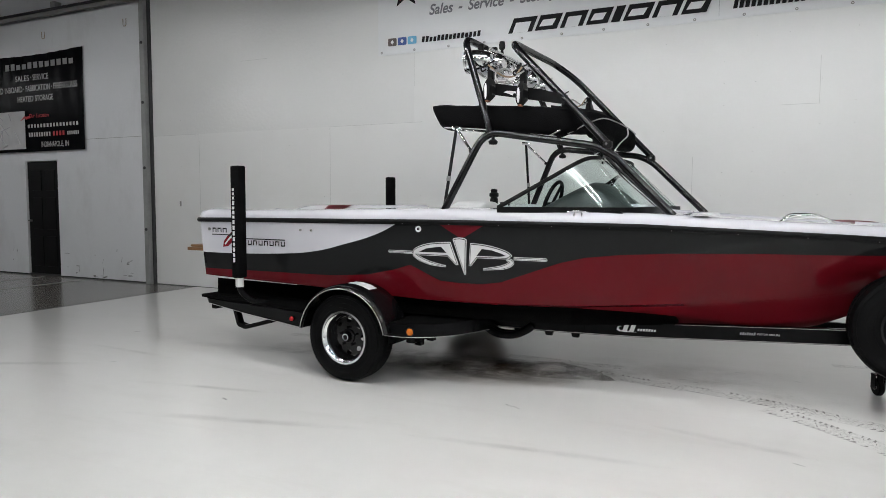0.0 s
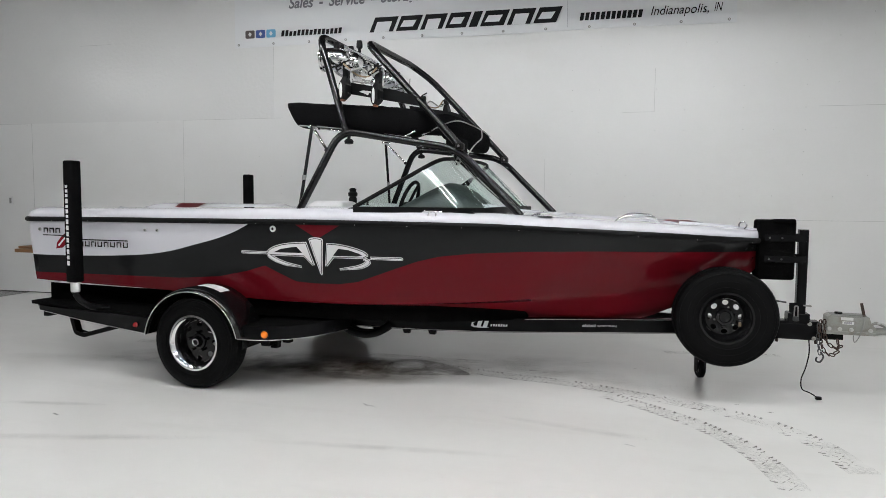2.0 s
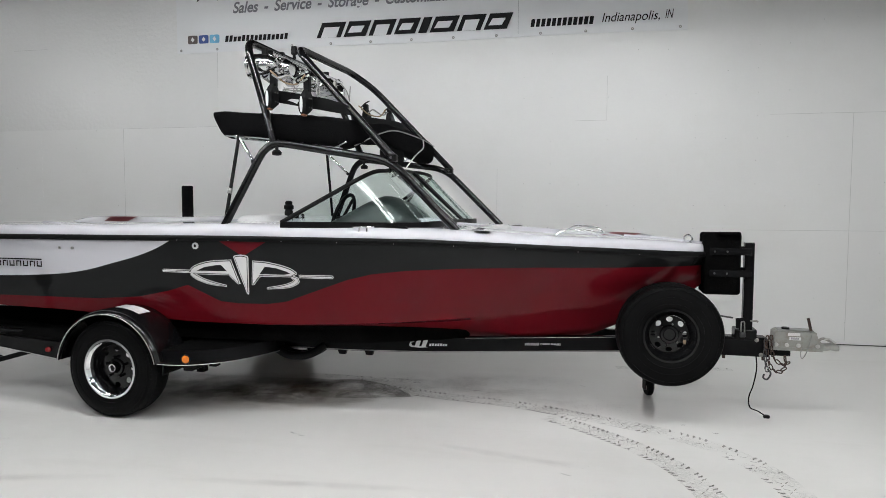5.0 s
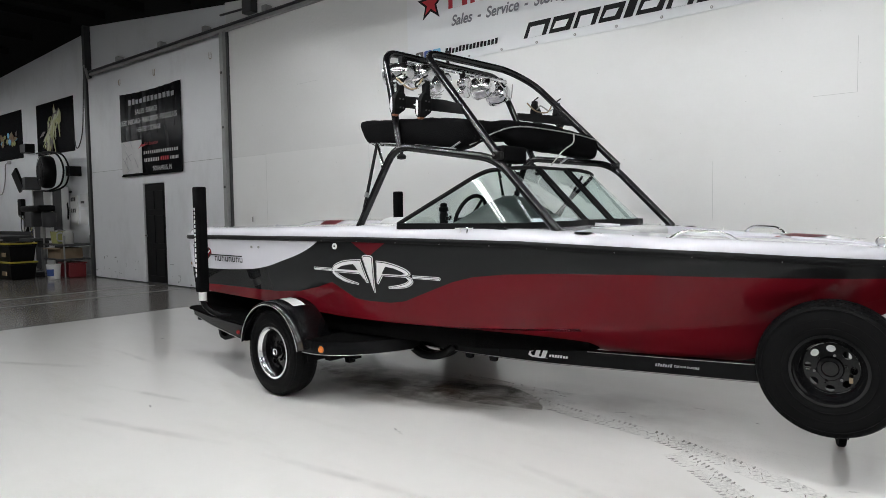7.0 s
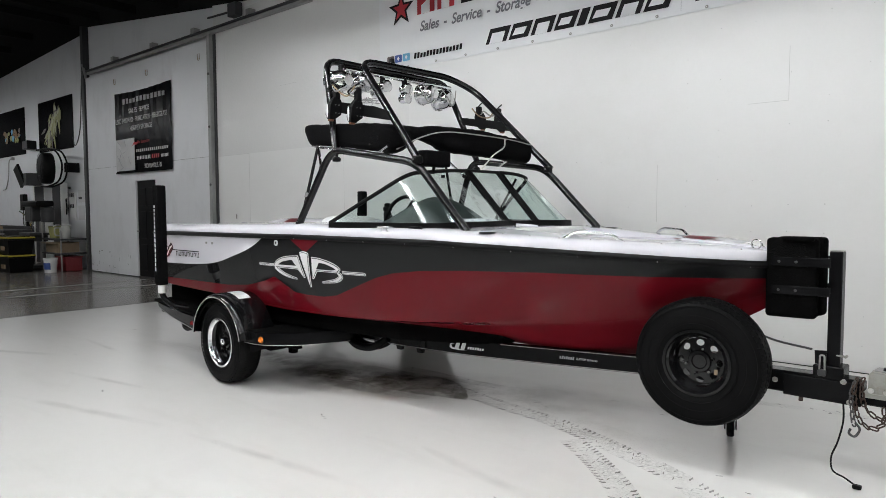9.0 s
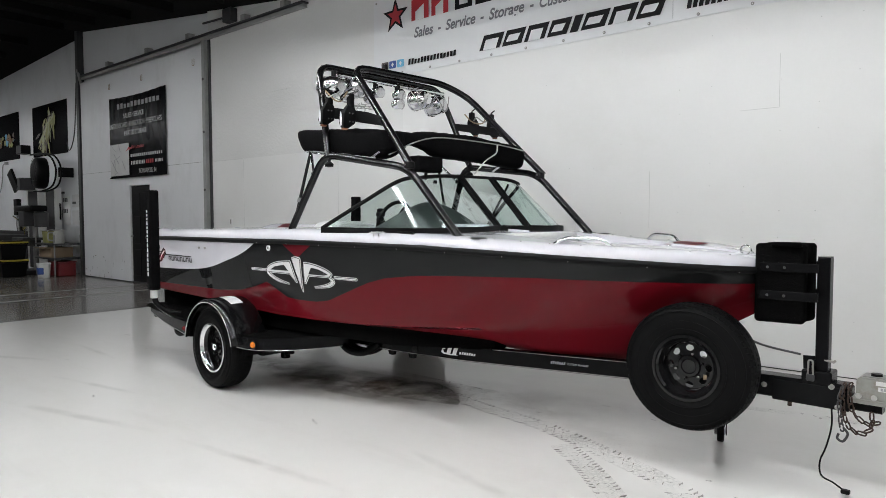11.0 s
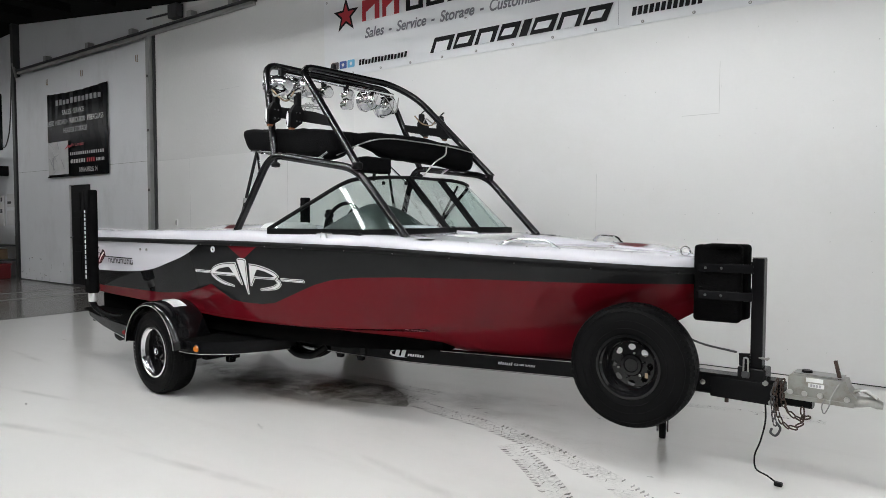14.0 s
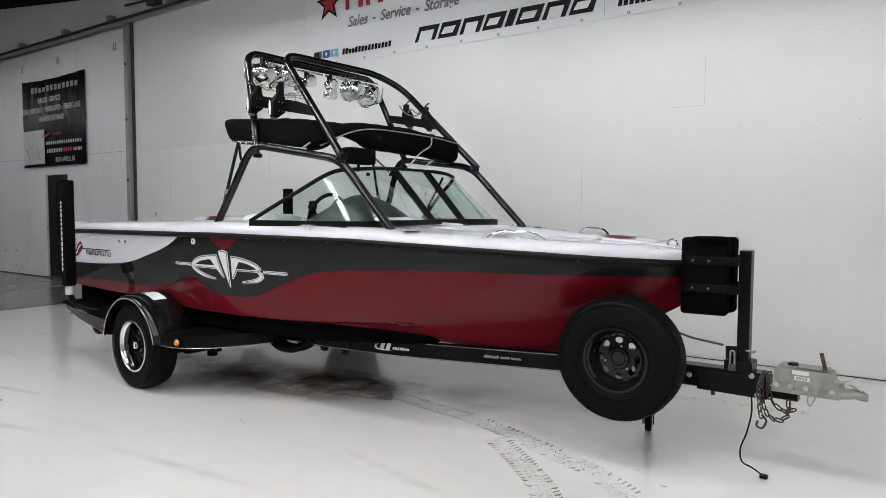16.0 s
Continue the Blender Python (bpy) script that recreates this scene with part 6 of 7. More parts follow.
    part("collar", lathe([(0.031, 0.0), (0.033, 0.01), (0.033, 0.075), (0.031, 0.08)], "Z", 18, (gx, s * 1.25, 0.655)), WHITE_PLASTIC, gp, smooth=40)
    part("sleeve", box(gx - 0.045, gx + 0.045, s * 1.25 - 0.045, s * 1.25 + 0.045, 0.73, 1.642, 0.014, 3), CANVAS, gp, "black padded sleeve", smooth=50)
    rb = random.Random(5)
    z = 0.86
    while z < 1.47:
        h = rb.choice((0.022, 0.028, 0.034))
        mark = part("sleeve_bar", box(gx - 0.022, gx, -0.0462, -0.0450, z, z + h), STICKER, gp)
        mark.matrix_basis = Matrix.Translation((0, s * 1.25, 0)) @ Matrix.Diagonal((1, -s, 1, 1))
        z += h + 0.012
    # bumper bracket under the rear step
    part("rear_bracket", sweep(rounded([(-2.80, s * 0.84, 0.42), (-2.745, s * 0.84, 0.245), (-2.66, s * 0.84, 0.225), (-2.30, s * 0.84, 0.325)], 0.02), [(-0.030, -0.018), (0.030, -0.018), (0.030, 0.018), (-0.030, 0.018)]), BLACK_STEEL, trailer)
bar("rear_beam", [(-2.90, -1.0, 0.44), (-2.90, 1.0, 0.44)], 0.06, 0.09)
# curved black tubes under the frame ahead of the axle
for dx in (0.0, 0.07):
    part("under_tube", sweep(spline([(-0.42, -0.59 + dx, 0.40), (-0.33, -0.58 + dx, 0.350), (-0.22, -0.56 + dx, 0.342), (-0.13, -0.54 + dx, 0.37), (-0.07, -0.50 + dx, 0.42)]), 0.030), BLACK_SATIN, trailer, smooth=60)
part("hanger", box(-0.78, -0.72, -0.88, -0.82, 0.30, 0.36, 0.006), BLACK_STEEL, trailer)

# pale marks on the frame rail
name = part("rail_mark", bmesh.new(), STICKER, trailer, "white maker's mark on the frame rail")
m = Matrix.Translation((0.60, -0.4565, 0.432)) @ Matrix.Rotation(radians(12.5), 4, "Z") @ UPRIGHT
part("mark", bars(2, 0.095, 0.048, m, gap=0.35, shear=0.35), STICKER, name)
part("swash", prism([(-0.04, 0.012), (-0.02, 0.0), (0.03, -0.004), (0.10, -0.002), (0.03, 0.006), (-0.015, 0.010), (-0.025, 0.030), (0.0, 0.040), (-0.03, 0.036)], 0.001, m @ Matrix.Translation((0.0, 0.0, 0.002))), STICKER, name)
part("small_bars", bars(7, 0.13, 0.020, m @ Matrix.Translation((0.105, 0.008, 0)), gap=0.3, shear=0.2, rnd=random.Random(3)), STICKER, name)
name2 = part("rail_mark", bmesh.new(), STICKER, trailer, "small grey maker's bars and words on the rail")
m2 = Matrix.Translation((1.36, -0.289, 0.452)) @ Matrix.Rotation(radians(12.5), 4, "Z") @ UPRIGHT
part("small_bars", bars(7, 0.10, 0.020, m2, gap=0.3, shear=0.25, rnd=random.Random(8)), INK_GREY, name2)
words("words", "CUSTOM TRAILERS", 0.14, 0.012, m2 @ Matrix.Translation((0.11, 0.004, 0)), STICKER, name2)


# ---- signs on the walls ----
banner = thing("wall_banner", Matrix.Translation((0, Y_WALL - 0.012, 0)), "large white vinyl dealer banner high on the wall", "banner")
bm = bmesh.new()
rows = []
for i in range(41):
    x = -3.955 + 6.01 * i / 40
    rows.append([(x, -0.004 - 0.006 * noise.noise(Vector((x * 1.3, z * 1.1, 0))), z + (0.006 * math.sin(x * 2.1) if z < 3.4 else 0)) for z in (3.315, 3.5, 3.7, 3.95, 4.2, 4.38)])
loft(rows, bm)
ex = bmesh.ops.extrude_face_region(bm, geom=list(bm.faces))
for v in ex["geom"]:
    if isinstance(v, bmesh.types.BMVert):
        v.co.y = 0.004
part("sheet", bm, BANNER_WHITE, banner, smooth=40)
for x in np.arange(-3.9, 2.05, 0.49):
    for z in (3.345, 4.35):
        part("grommet", lathe([(0.006, -0.014), (0.014, -0.014), (0.016, -0.008)], "Y", 12, (float(x), 0, z)), STEEL, banner)
part("joint", box(0.262, 0.266, -0.0135, -0.012, 3.35, 4.37), INK_GREY, banner)


def on_banner(x, z, dy=-0.014):
    return Matrix.Translation((x, dy, z)) @ UPRIGHT


for x, mat in ((-3.800, INK_BROWN), (-3.652, INK_BLUE), (-3.505, INK_CYAN)):
    ic = part("icon", prism([(p.x, p.y) for p in rounded([(0.03, 0, 0), (0.13, 0, 0), (0.13, 0.10, 0), (0.0, 0.10, 0), (0, 0, 0), (0.06, 0, 0)], 0.02)][1:-1], 0.002, on_banner(x, 3.420)), mat, banner)
    part("symbol", prism([(0.04, 0.05), (0.065, 0.02), (0.09, 0.05), (0.065, 0.08)], 0.001, on_banner(x, 3.420, -0.0165)), STICKER, ic)
part("web_bars", bars(15, 0.83, 0.075, on_banner(-3.30, 3.425), gap=0.30, shear=0.15, rnd=random.Random(2)), INK, banner, "small black bars")
# large italic name: eight plain slanted blocks, each with a slit
x = -2.115
for i, w in enumerate((0.30, 0.27, 0.27, 0.25, 0.10, 0.28, 0.27, 0.26)):
    h, sh = 0.175, 0.42
    o = [(0, 0), (w, 0), (w + h * sh, h), (h * sh, h)]
    blk = part("block", prism(o, 0.002, on_banner(x, 3.412)), INK, banner)
    if w > 0.2:
        a, b2 = 0.055, w - 0.055
        part("slit", prism([(a, 0.0 if i % 2 == 0 else 0.045), (b2, 0.0 if i % 2 == 0 else 0.045), (b2 + 0.11 * sh, 0.12), (a + 0.11 * sh, 0.12)], 0.001, on_banner(x, 3.412, -0.0165)), BANNER_WHITE, blk)
    x += w + 0.036
x = -3.19
for text, w in (("Sales", 0.335), ("-", 0.055), ("Service", 0.475), ("-", 0.055), ("Storage", 0.50), ("-", 0.055), ("Customization", 0.90)):
    words("word", text, w, 0.130 if text != "-" else 0.055, on_banner(x, 3.765), INK_MID, banner, shear=0.25, bold=0.022, apart=len(text) > 1)
    x += w + 0.075
part("phone_bars", bars(12, 0.69, 0.085, on_banner(0.40, 3.415), gap=0.28, shear=0.15), INK, banner, "black bars")
words("word", "Indianapolis,", 0.60, 0.095, on_banner(1.17, 3.430), INK, banner, "black italic lettering", shear=0.25, apart=True)
words("word", "IN", 0.085, 0.095, on_banner(1.825, 3.435), INK, banner, "black italic lettering", shear=0.25, apart=True)
star = []
for k in range(10):
    a = radians(90 + 36 * k)
    r = 0.24 if k % 2 == 0 else 0.10
    star.append((r * math.cos(a), r * math.sin(a)))
st = part("star", prism(star, 0.002, on_banner(-3.53, 4.115)), INK, banner, "black star with a red centre")
part("centre", prism([(x * 0.66, y * 0.66) for x, y in star], 0.001, on_banner(-3.53, 4.115, -0.0165)), INK_RED, st)
x = -3.235
for w in (0.30, 0.28):
    blk = part("red_block", prism([(0, 0), (w, 0), (w, 0.27), (0, 0.27)], 0.002, on_banner(x, 3.985)), INK_RED, banner)
    part("slit", prism([(0.07, 0.0), (w - 0.08, 0.0), (w - 0.08, 0.19), (0.07, 0.11)], 0.001, on_banner(x, 3.985, -0.0165)), BANNER_WHITE, blk)
    x += w + 0.05
x += 0.06
for i in range(9):
    blk = part("block", prism([(0, 0), (0.27, 0), (0.27, 0.27), (0, 0.27)], 0.002, on_banner(x, 3.985)), INK, banner)
    part("slit", prism([(0.07, 0.05), (0.20, 0.05), (0.20, 0.21), (0.07, 0.21)], 0.001, on_banner(x, 3.985, -0.0165)), BANNER_WHITE, blk)
    x += 0.32

# black banner on the sliding door
poster = thing("door_banner", Matrix.Translation((0, Y_WALL - 0.03, 0)), "black wrinkled vinyl banner tied to the sliding door", "banner")
PX0, PX1, PZ0, PZ1 = -12.26, -9.78, 2.257, 3.995
bm = bmesh.new()
rows = []
for i in range(49):
    u = i / 48
    row = []
    for j in range(29):
        v = j / 28
        x, z = PX0 + (PX1 - PX0) * u, PZ0 + (PZ1 - PZ0) * v
        fold = 0.009 * math.sin(15 * u * math.pi + 2.5 * v + 3 * noise.noise(Vector((u * 6, v * 2.5, 8)))) * v ** 2 + 0.008 * noise.noise(Vector((x * 2.2 + z * 0.9, z * 0.8, 3)))
        row.append((x, -0.022 - fold, z - 0.035 * math.sin(math.pi * u) * v ** 6))
    rows.append(row)
loft(rows, bm)
ex = bmesh.ops.extrude_face_region(bm, geom=list(bm.faces))
for v in ex["geom"]:
    if isinstance(v, bmesh.types.BMVert):
        v.co.y += 0.003
part("sheet", bm, BANNER_BLACK, poster, smooth=60)


def on_poster(x, z):
    return Matrix.Translation((x, -0.052, z)) @ UPRIGHT


part("title_bars", bars(12, 1.9, 0.115, on_poster(-11.82, 3.72), gap=0.3, shear=0.0, rnd=random.Random(2)), PRINT_DULL, poster, "pale title bars")
for x, w, text in ((-11.55, 0.39, "SALES"), (-11.12, 0.025, "·"), (-11.06, 0.43, "SERVICE")):
    words("word", text, w, 0.10 if w > 0.1 else 0.06, on_poster(x, 3.51), PRINT_PALE, poster, apart=len(text) > 1)
for x, w, text in ((-12.18, 0.27, "USED"), (-11.86, 0.50, "INBOARD"), (-11.325, 0.025, "·"), (-11.26, 0.66, "FABRICATION"), (-10.565, 0.025, "·"), (-10.50, 0.62, "FIBERGLASS")):
    words("word", text, w, 0.105 if w > 0.1 else 0.06, on_poster(x, 3.32), PRINT_PALE, poster, apart=len(text) > 1)
for x, w, text in ((-11.50, 0.44, "HEATED"), (-11.01, 0.49, "STORAGE")):
    words("word", text, w, 0.10, on_poster(x, 3.14), PRINT_PALE, poster, apart=len(text) > 1)
mp = part("map_panel", box(-12.20, -11.32, -0.056, -0.050, 2.30, 2.98), PRINT_PALE, poster, "white panel with a road map")
bm = bmesh.new()
mr = random.Random(9)
for i in range(9):
    a = Vector((mr.uniform(-12.15, -11.4), -0.058, mr.uniform(2.33, 2.95)))
    b = a + Vector((mr.uniform(-0.3, 0.3), 0, mr.uniform(-0.3, 0.3)))
    b.x, b.z = min(max(b.x, -12.17), -11.36), min(max(b.z, 2.33), 2.95)
    sweep([a, b], 0.006, bm)
part("roads", bm, INK_GREY, mp)
part("arrow", prism([(0, 0), (0.16, 0.05), (0.16, 0.02), (0.30, 0.05), (0.30, 0.09), (0.16, 0.07), (0.15, 0.10)], 0.002, on_poster(-11.45, 2.80) @ Matrix.Translation((0, 0, 0.006))), INK_RED, mp)
for x, w, text in ((-11.20, 0.16, "Our"), (-11.01, 0.36, "Location")):
    words("word", text, w, 0.07, on_poster(x, 2.85), INK_RED, poster, "red script", shear=0.4, apart=len(text) > 1)
for i in range(16):
    x = -11.24 + i * 0.0866
    part("web_bar", box(x, x + 0.050, -0.053, -0.052, 2.67, 2.732), PRINT_PALE, poster)
part("phone_bars", bars(9, 0.62, 0.075, on_poster(-11.22, 2.51), gap=0.42, shear=0.0), PRINT_PALE, poster, "pale bars")
part("red_bars", bars(4, 0.34, 0.08, on_poster(-10.56, 2.51), gap=0.4, shear=0.0), INK_RED, poster, "dark red bars")
part("end_bars", bars(6, 0.32, 0.06, on_poster(-10.18, 2.515), gap=0.4, shear=0.0), PRINT_PALE, poster, "pale bars")
for x, w, text in ((-10.88, 0.60, "INDIANAPOLIS,"), (-10.24, 0.09, "IN")):
    words("word", text, w, 0.095, on_poster(x, 2.32), PRINT_PALE, poster, apart=len(text) > 1)
part("hem", box(PX0, PX1, -0.045, -0.030, PZ0 - 0.01, PZ0 + 0.015), BANNER_BLACK, poster)


# ---- the shop beyond ----
Y_SHOP = Y_WALL + 0.25


def picture(x0, x1, z0, z1, label, seed):
    pic = thing("wall_picture", Matrix.Translation((0, Y_SHOP, 0)), label, "picture", "pictures on the shop wall")
    part("print", box(x0, x1, -0.02, 0.0, z0, z1, 0.004), BANNER_BLACK, pic)
    r = random.Random(seed)
    if seed == 1:                     # pale fan of leaf-like strokes on black
        for k in range(95):
            a = radians(r.uniform(195, 290))
            u = r.random()
            c = ((x0 + x1) / 2 + 0.35 - 0.75 * u + r.uniform(-0.25, 0.25), (z0 + z1) / 2 + 0.42 - 0.75 * u + r.uniform(-0.12, 0.2))
            l, w = r.uniform(0.20, 0.48), r.uniform(0.03, 0.075)
            d, n = Vector((math.cos(a), math.sin(a))), Vector((-math.sin(a), math.cos(a)))
            o = [(c[0] + d.x * l * t + n.x * w * q, c[1] + d.y * l * t + n.y * w * q) for t, q in ((0, 0), (0.4, 1), (1, 0.2), (1, -0.2), (0.4, -1))]
            part("stroke", prism(o, 0.001, Matrix.Translation((0, -0.022 - 0.0004 * k, 0)) @ UPRIGHT), r.choice((PALE_LEAF, PALE_LEAF, GREEN_YELLOW, GREEN_YELLOW, INK_BROWN)), pic)
    else:                             # small colourful heap on a dark ground
        for k in range(26):
            c = ((x0 + x1) / 2 + 0.30 + r.uniform(-0.75, 0.6), z0 + 0.52 + r.uniform(-0.12, 0.20))
            o = [(c[0] + r.uniform(0.05, 0.14) * math.cos(a), c[1] + r.uniform(0.04, 0.12) * math.sin(a)) for a in [math.tau * j / 6 for j in range(6)]]
            part("stroke", prism(o, 0.001, Matrix.Translation((0, -0.022 - 0.0012 * k, 0)) @ UPRIGHT), r.choice((CARD, TEAK, INK_CYAN, GREEN_YELLOW, INK_BROWN)), pic)
    return pic


picture(-17.75, -15.38, 3.06, 4.42, "dark picture of a pale feathery fan shape", 1)
picture(-21.4, -18.85, 3.10, 4.45, "dark picture with a small colourful heap", 2)

fan = thing("wall_fan", Matrix.Translation((-15.86, 8.75, 2.53)), "large black drum fan on a curved wall bracket", "fan")
drum = part("drum", lathe([(0.0, 0.175), (0.10, 0.173), (0.27, 0.165), (0.36, 0.14), (0.40, 0.10), (0.41, 0.05), (0.41, -0.09), (0.38, -0.13), (0.0, -0.14)], "X", 36), BLACK_SATIN, fan, "black plastic drum with a closed front", smooth=40)
drum.matrix_basis = pose(0, 0, 0, 0, 0, -97) @ Matrix.Scale(0.97, 4)
part("badge", box(0.168, 0.176, -0.05, 0.05, -0.20, -0.185), INK_GREY, drum)
for k in range(3):
    r = 0.20 + 0.09 * k
    part("guard_ring", sweep([Vector((0.176 - 0.012 * k, r * math.cos(a), r * math.sin(a))) for a in [math.tau * j / 28 for j in range(28)]], [(-0.003, -0.003), (0.003, -0.003), (0.003, 0.003), (-0.003, 0.003)], closed=True, up=(1, 0, 0)), BLACK_SATIN, drum)
for dy in (-0.06, 0.06):
    part("bracket", sweep(spline([(-0.3, dy - 0.05, 0.47), (0.30, dy, 0.47), (0.66, dy + 0.08, 0.37), (0.80, dy + 0.14, 0.05), (0.70, dy + 0.10, -0.32), (0.30, dy, -0.46), (-0.2, dy, -0.46)]), 0.022), BLACK_SATIN, fan, smooth=60)
part("wall_plate", box(0.70, 0.78, 0.16, 0.50, -0.12, 0.12, 0.01), BLACK_SATIN, fan)

tv = thing("tilted_screen", pose(-17.68, 8.7, 2.40, 0, 0, -8), "small black screen tilted on a wall arm", "screen")
part("panel", box(-0.27, 0.27, -0.03, 0.03, -0.27, 0.27, 0.012), BLACK_SATIN, tv)
tv.children[0].matrix_basis = pose(0, 0, 0, 15, -14, 0)
part("arm", box(0.10, 0.62, 0.04, 0.40, -0.26, 0.06, 0.01), STEEL_DARK, tv)

speaker = thing("wall_speaker", Matrix.Translation((-18.2, Y_SHOP - 0.12, 3.3)), "small black box speaker on the shop wall", "speaker")
part("cabinet", box(-0.20, 0.20, -0.12, 0.12, -0.12, 0.12, 0.012), BLACK_SATIN, speaker)
part("grille", box(-0.18, 0.18, -0.126, -0.12, -0.10, 0.10), STEEL_DARK, speaker)

cab = thing("tool_cabinet", Matrix.Translation((-16.9, 8.86, 0)), "pale upright cabinets with dark recesses", "cabinet")
for x0, x1 in ((-0.85, 0.0), (0.45, 1.15)):
    part("side", box(x0, x0 + 0.05, 0.17, 0.33, 0, 2.12), WHITE_PLASTIC, cab)
    part("side", box(x1 - 0.05, x1, 0.17, 0.33, 0, 2.12), WHITE_PLASTIC, cab)
    part("top", box(x0, x1, 0.17, 0.33, 2.12, 2.17), WHITE_PLASTIC, cab)
    part("recess", box(x0 + 0.05, x1 - 0.05, 0.19, 0.30, 0.03, 2.12), STEEL_DARK, cab)

press = thing("drill_press", Matrix.Translation((-15.75, 8.46, 0)), "dark floor-standing drill press with a wide head", "drill press")
part("base", box(-0.28, 0.28, -0.25, 0.25, 0.0, 0.09, 0.02), STEEL_DARK, press)
part("column", sweep([(0, 0.1, 0.09), (0, 0.1, 1.62)], 0.06), STEEL, press, smooth=60)
part("belt_cover", box(-0.62, 0.55, -0.18, 0.22, 1.55, 1.70, 0.05, 3), BLACK_SATIN, press, smooth=50)
part("motor", lathe([(0, -0.2), (0.15, -0.19), (0.16, 0.16), (0, 0.2)], "Z", 20, (0.42, 0.1, 1.36)), STEEL_DARK, press, smooth=40)
part("head", box(-0.38, 0.05, -0.16, 0.18, 1.18, 1.56, 0.03), STEEL_DARK, press)
part("quill", lathe([(0.05, 0.18), (0.05, 0.06), (0.025, 0.02), (0.01, -0.1), (0, -0.1)], "Z", 14, (-0.25, -0.05, 1.05)), CHROME, press, smooth=40)
part("table", box(-0.58, 0.22, -0.25, 0.2, 0.84, 0.90, 0.01), STEEL_DARK, press)
part("table_bracket", box(-0.14, 0.10, -0.05, 0.2, 0.68, 0.84, 0.02), STEEL_DARK, press)
for a in (0.3, 2.4, 4.5):
    part("feed_handle", sweep([(-0.40, -0.1, 1.30), (-0.42, -0.1 + 0.22 * math.cos(a), 1.30 + 0.22 * math.sin(a))], 0.014), CHROME, press, smooth=60)

hung = thing("hung_tools", Matrix.Translation((-16.75, Y_SHOP, 0)), "dark hand tools and hoses hung on the shop wall", "tools")
part("rail", box(-0.95, 1.05, -0.05, 0.0, 2.02, 2.07), STEEL_DARK, hung)
for x, z, w, h in ((-0.85, 1.62, 0.05, 0.40), (-0.30, 1.45, 0.10, 0.55), (0.02, 1.60, 0.06, 0.42), (0.30, 1.30, 0.12, 0.70), (0.62, 1.55, 0.07, 0.45), (0.90, 1.40, 0.05, 0.60)):
    tool = part("tool", loft([[(x - a, -0.09, z + b), (x + a, -0.09, z + b), (x + a, -0.03, z + b), (x - a, -0.03, z + b)] for a, b in ((w, 0), (w * 1.2, h * 0.3), (w * 0.5, h * 0.45), (w * 0.4, h * 0.95), (w * 0.2, h))], close=True, cap0=True, cap1=True), BLACK_SATIN, hung)
    part("loop", sweep([Vector((x + 0.03 * math.cos(a), -0.06, z + h + 0.025 + 0.03 * math.sin(a))) for a in [math.tau * k / 12 for k in range(12)]], 0.006, closed=True, up=(0, 1, 0)), STEEL, tool)
part("hose", sweep(spline([(0.75, -0.08, 2.0), (0.95, -0.10, 1.85), (1.02, -0.10, 1.5), (0.88, -0.10, 1.15), (0.78, -0.09, 1.5), (0.86, -0.08, 1.95)]), 0.02), BLACK_SATIN, hung, smooth=60)

shelf = thing("shop_shelf", Matrix.Translation((-14.75, 8.72, 0)), "dark wire shelf loaded with cans and rags", "shelf")
for x in (-0.62, 0.55):
    for y in (-0.28, 0.30):
        part("upright", sweep([(x, y, 0), (x, y, 0.98)], 0.018), STEEL, shelf)
for z in (0.40, 0.74):
    part("shelf_board", box(-0.64, 0.57, -0.30, 0.32, z, z + 0.04, 0.008), STEEL_DARK, shelf)
tub = thing("shop_tub", Matrix.Translation((-15.03, 8.70, 0.78)), "murky yellow-green plastic tub on the shelf", "tub")
part("body", loft([[(-0.21 * k, -0.17 * k, z), (0.21 * k, -0.17 * k, z), (0.21 * k, 0.17 * k, z), (-0.21 * k, 0.17 * k, z)] for z, k in ((0, 0.85), (0.02, 0.88), (0.29, 1.0))], close=True, cap0=True, cap1=True), GREEN_YELLOW, tub)
part("rag", loft([[(-0.23 + 0.057 * j, -0.20 + 0.067 * i, 0.30 + 0.05 * noise.noise(Vector((j * 0.7, i * 0.9, 5)))) for j in range(9)] for i in range(7)]), VINYL, tub, "crumpled white rag", smooth=60)
jug = thing("plastic_jug", Matrix.Translation((-14.42, 8.62, 0.78)), "translucent white plastic jug with a handle", "jug")
part("body", lathe([(0, 0), (0.11, 0), (0.12, 0.02), (0.12, 0.24), (0.085, 0.30), (0.09, 0.33), (0, 0.33)], "Z", 24), JUG, jug, smooth=40)
part("handle", sweep(rounded([(-0.05, -0.10, 0.26), (-0.07, -0.21, 0.26), (-0.07, -0.21, 0.08), (-0.05, -0.11, 0.07)], 0.05), 0.017), JUG, jug, smooth=60)
cardb = thing("cardboard_box", Matrix.Translation((-14.75, 8.70, 0.44)), "open brown cardboard box on the lower shelf", "box")
part("body", box(-0.42, 0.35, -0.26, 0.22, 0, 0.24, 0.004), CARD, cardb)
part("flap", box(-0.42, 0.35, -0.36, -0.26, 0.22, 0.232), CARD, cardb)
redbox = thing("red_crate", Matrix.Translation((-14.45, 8.70, 0)), "red plastic crate under the shelf", "crate")
part("body", box(-0.29, 0.29, -0.19, 0.19, 0, 0.32, 0.02), RED_PLASTIC, redbox)
part("rim", box(-0.305, 0.305, -0.205, 0.205, 0.32, 0.35, 0.008), RED_PLASTIC, redbox)
bucket = thing("bucket", Matrix.Translation((-14.2, 8.2, 0)) @ Matrix.Scale(0.78, 4), "white plastic bucket with a blue label", "bucket")
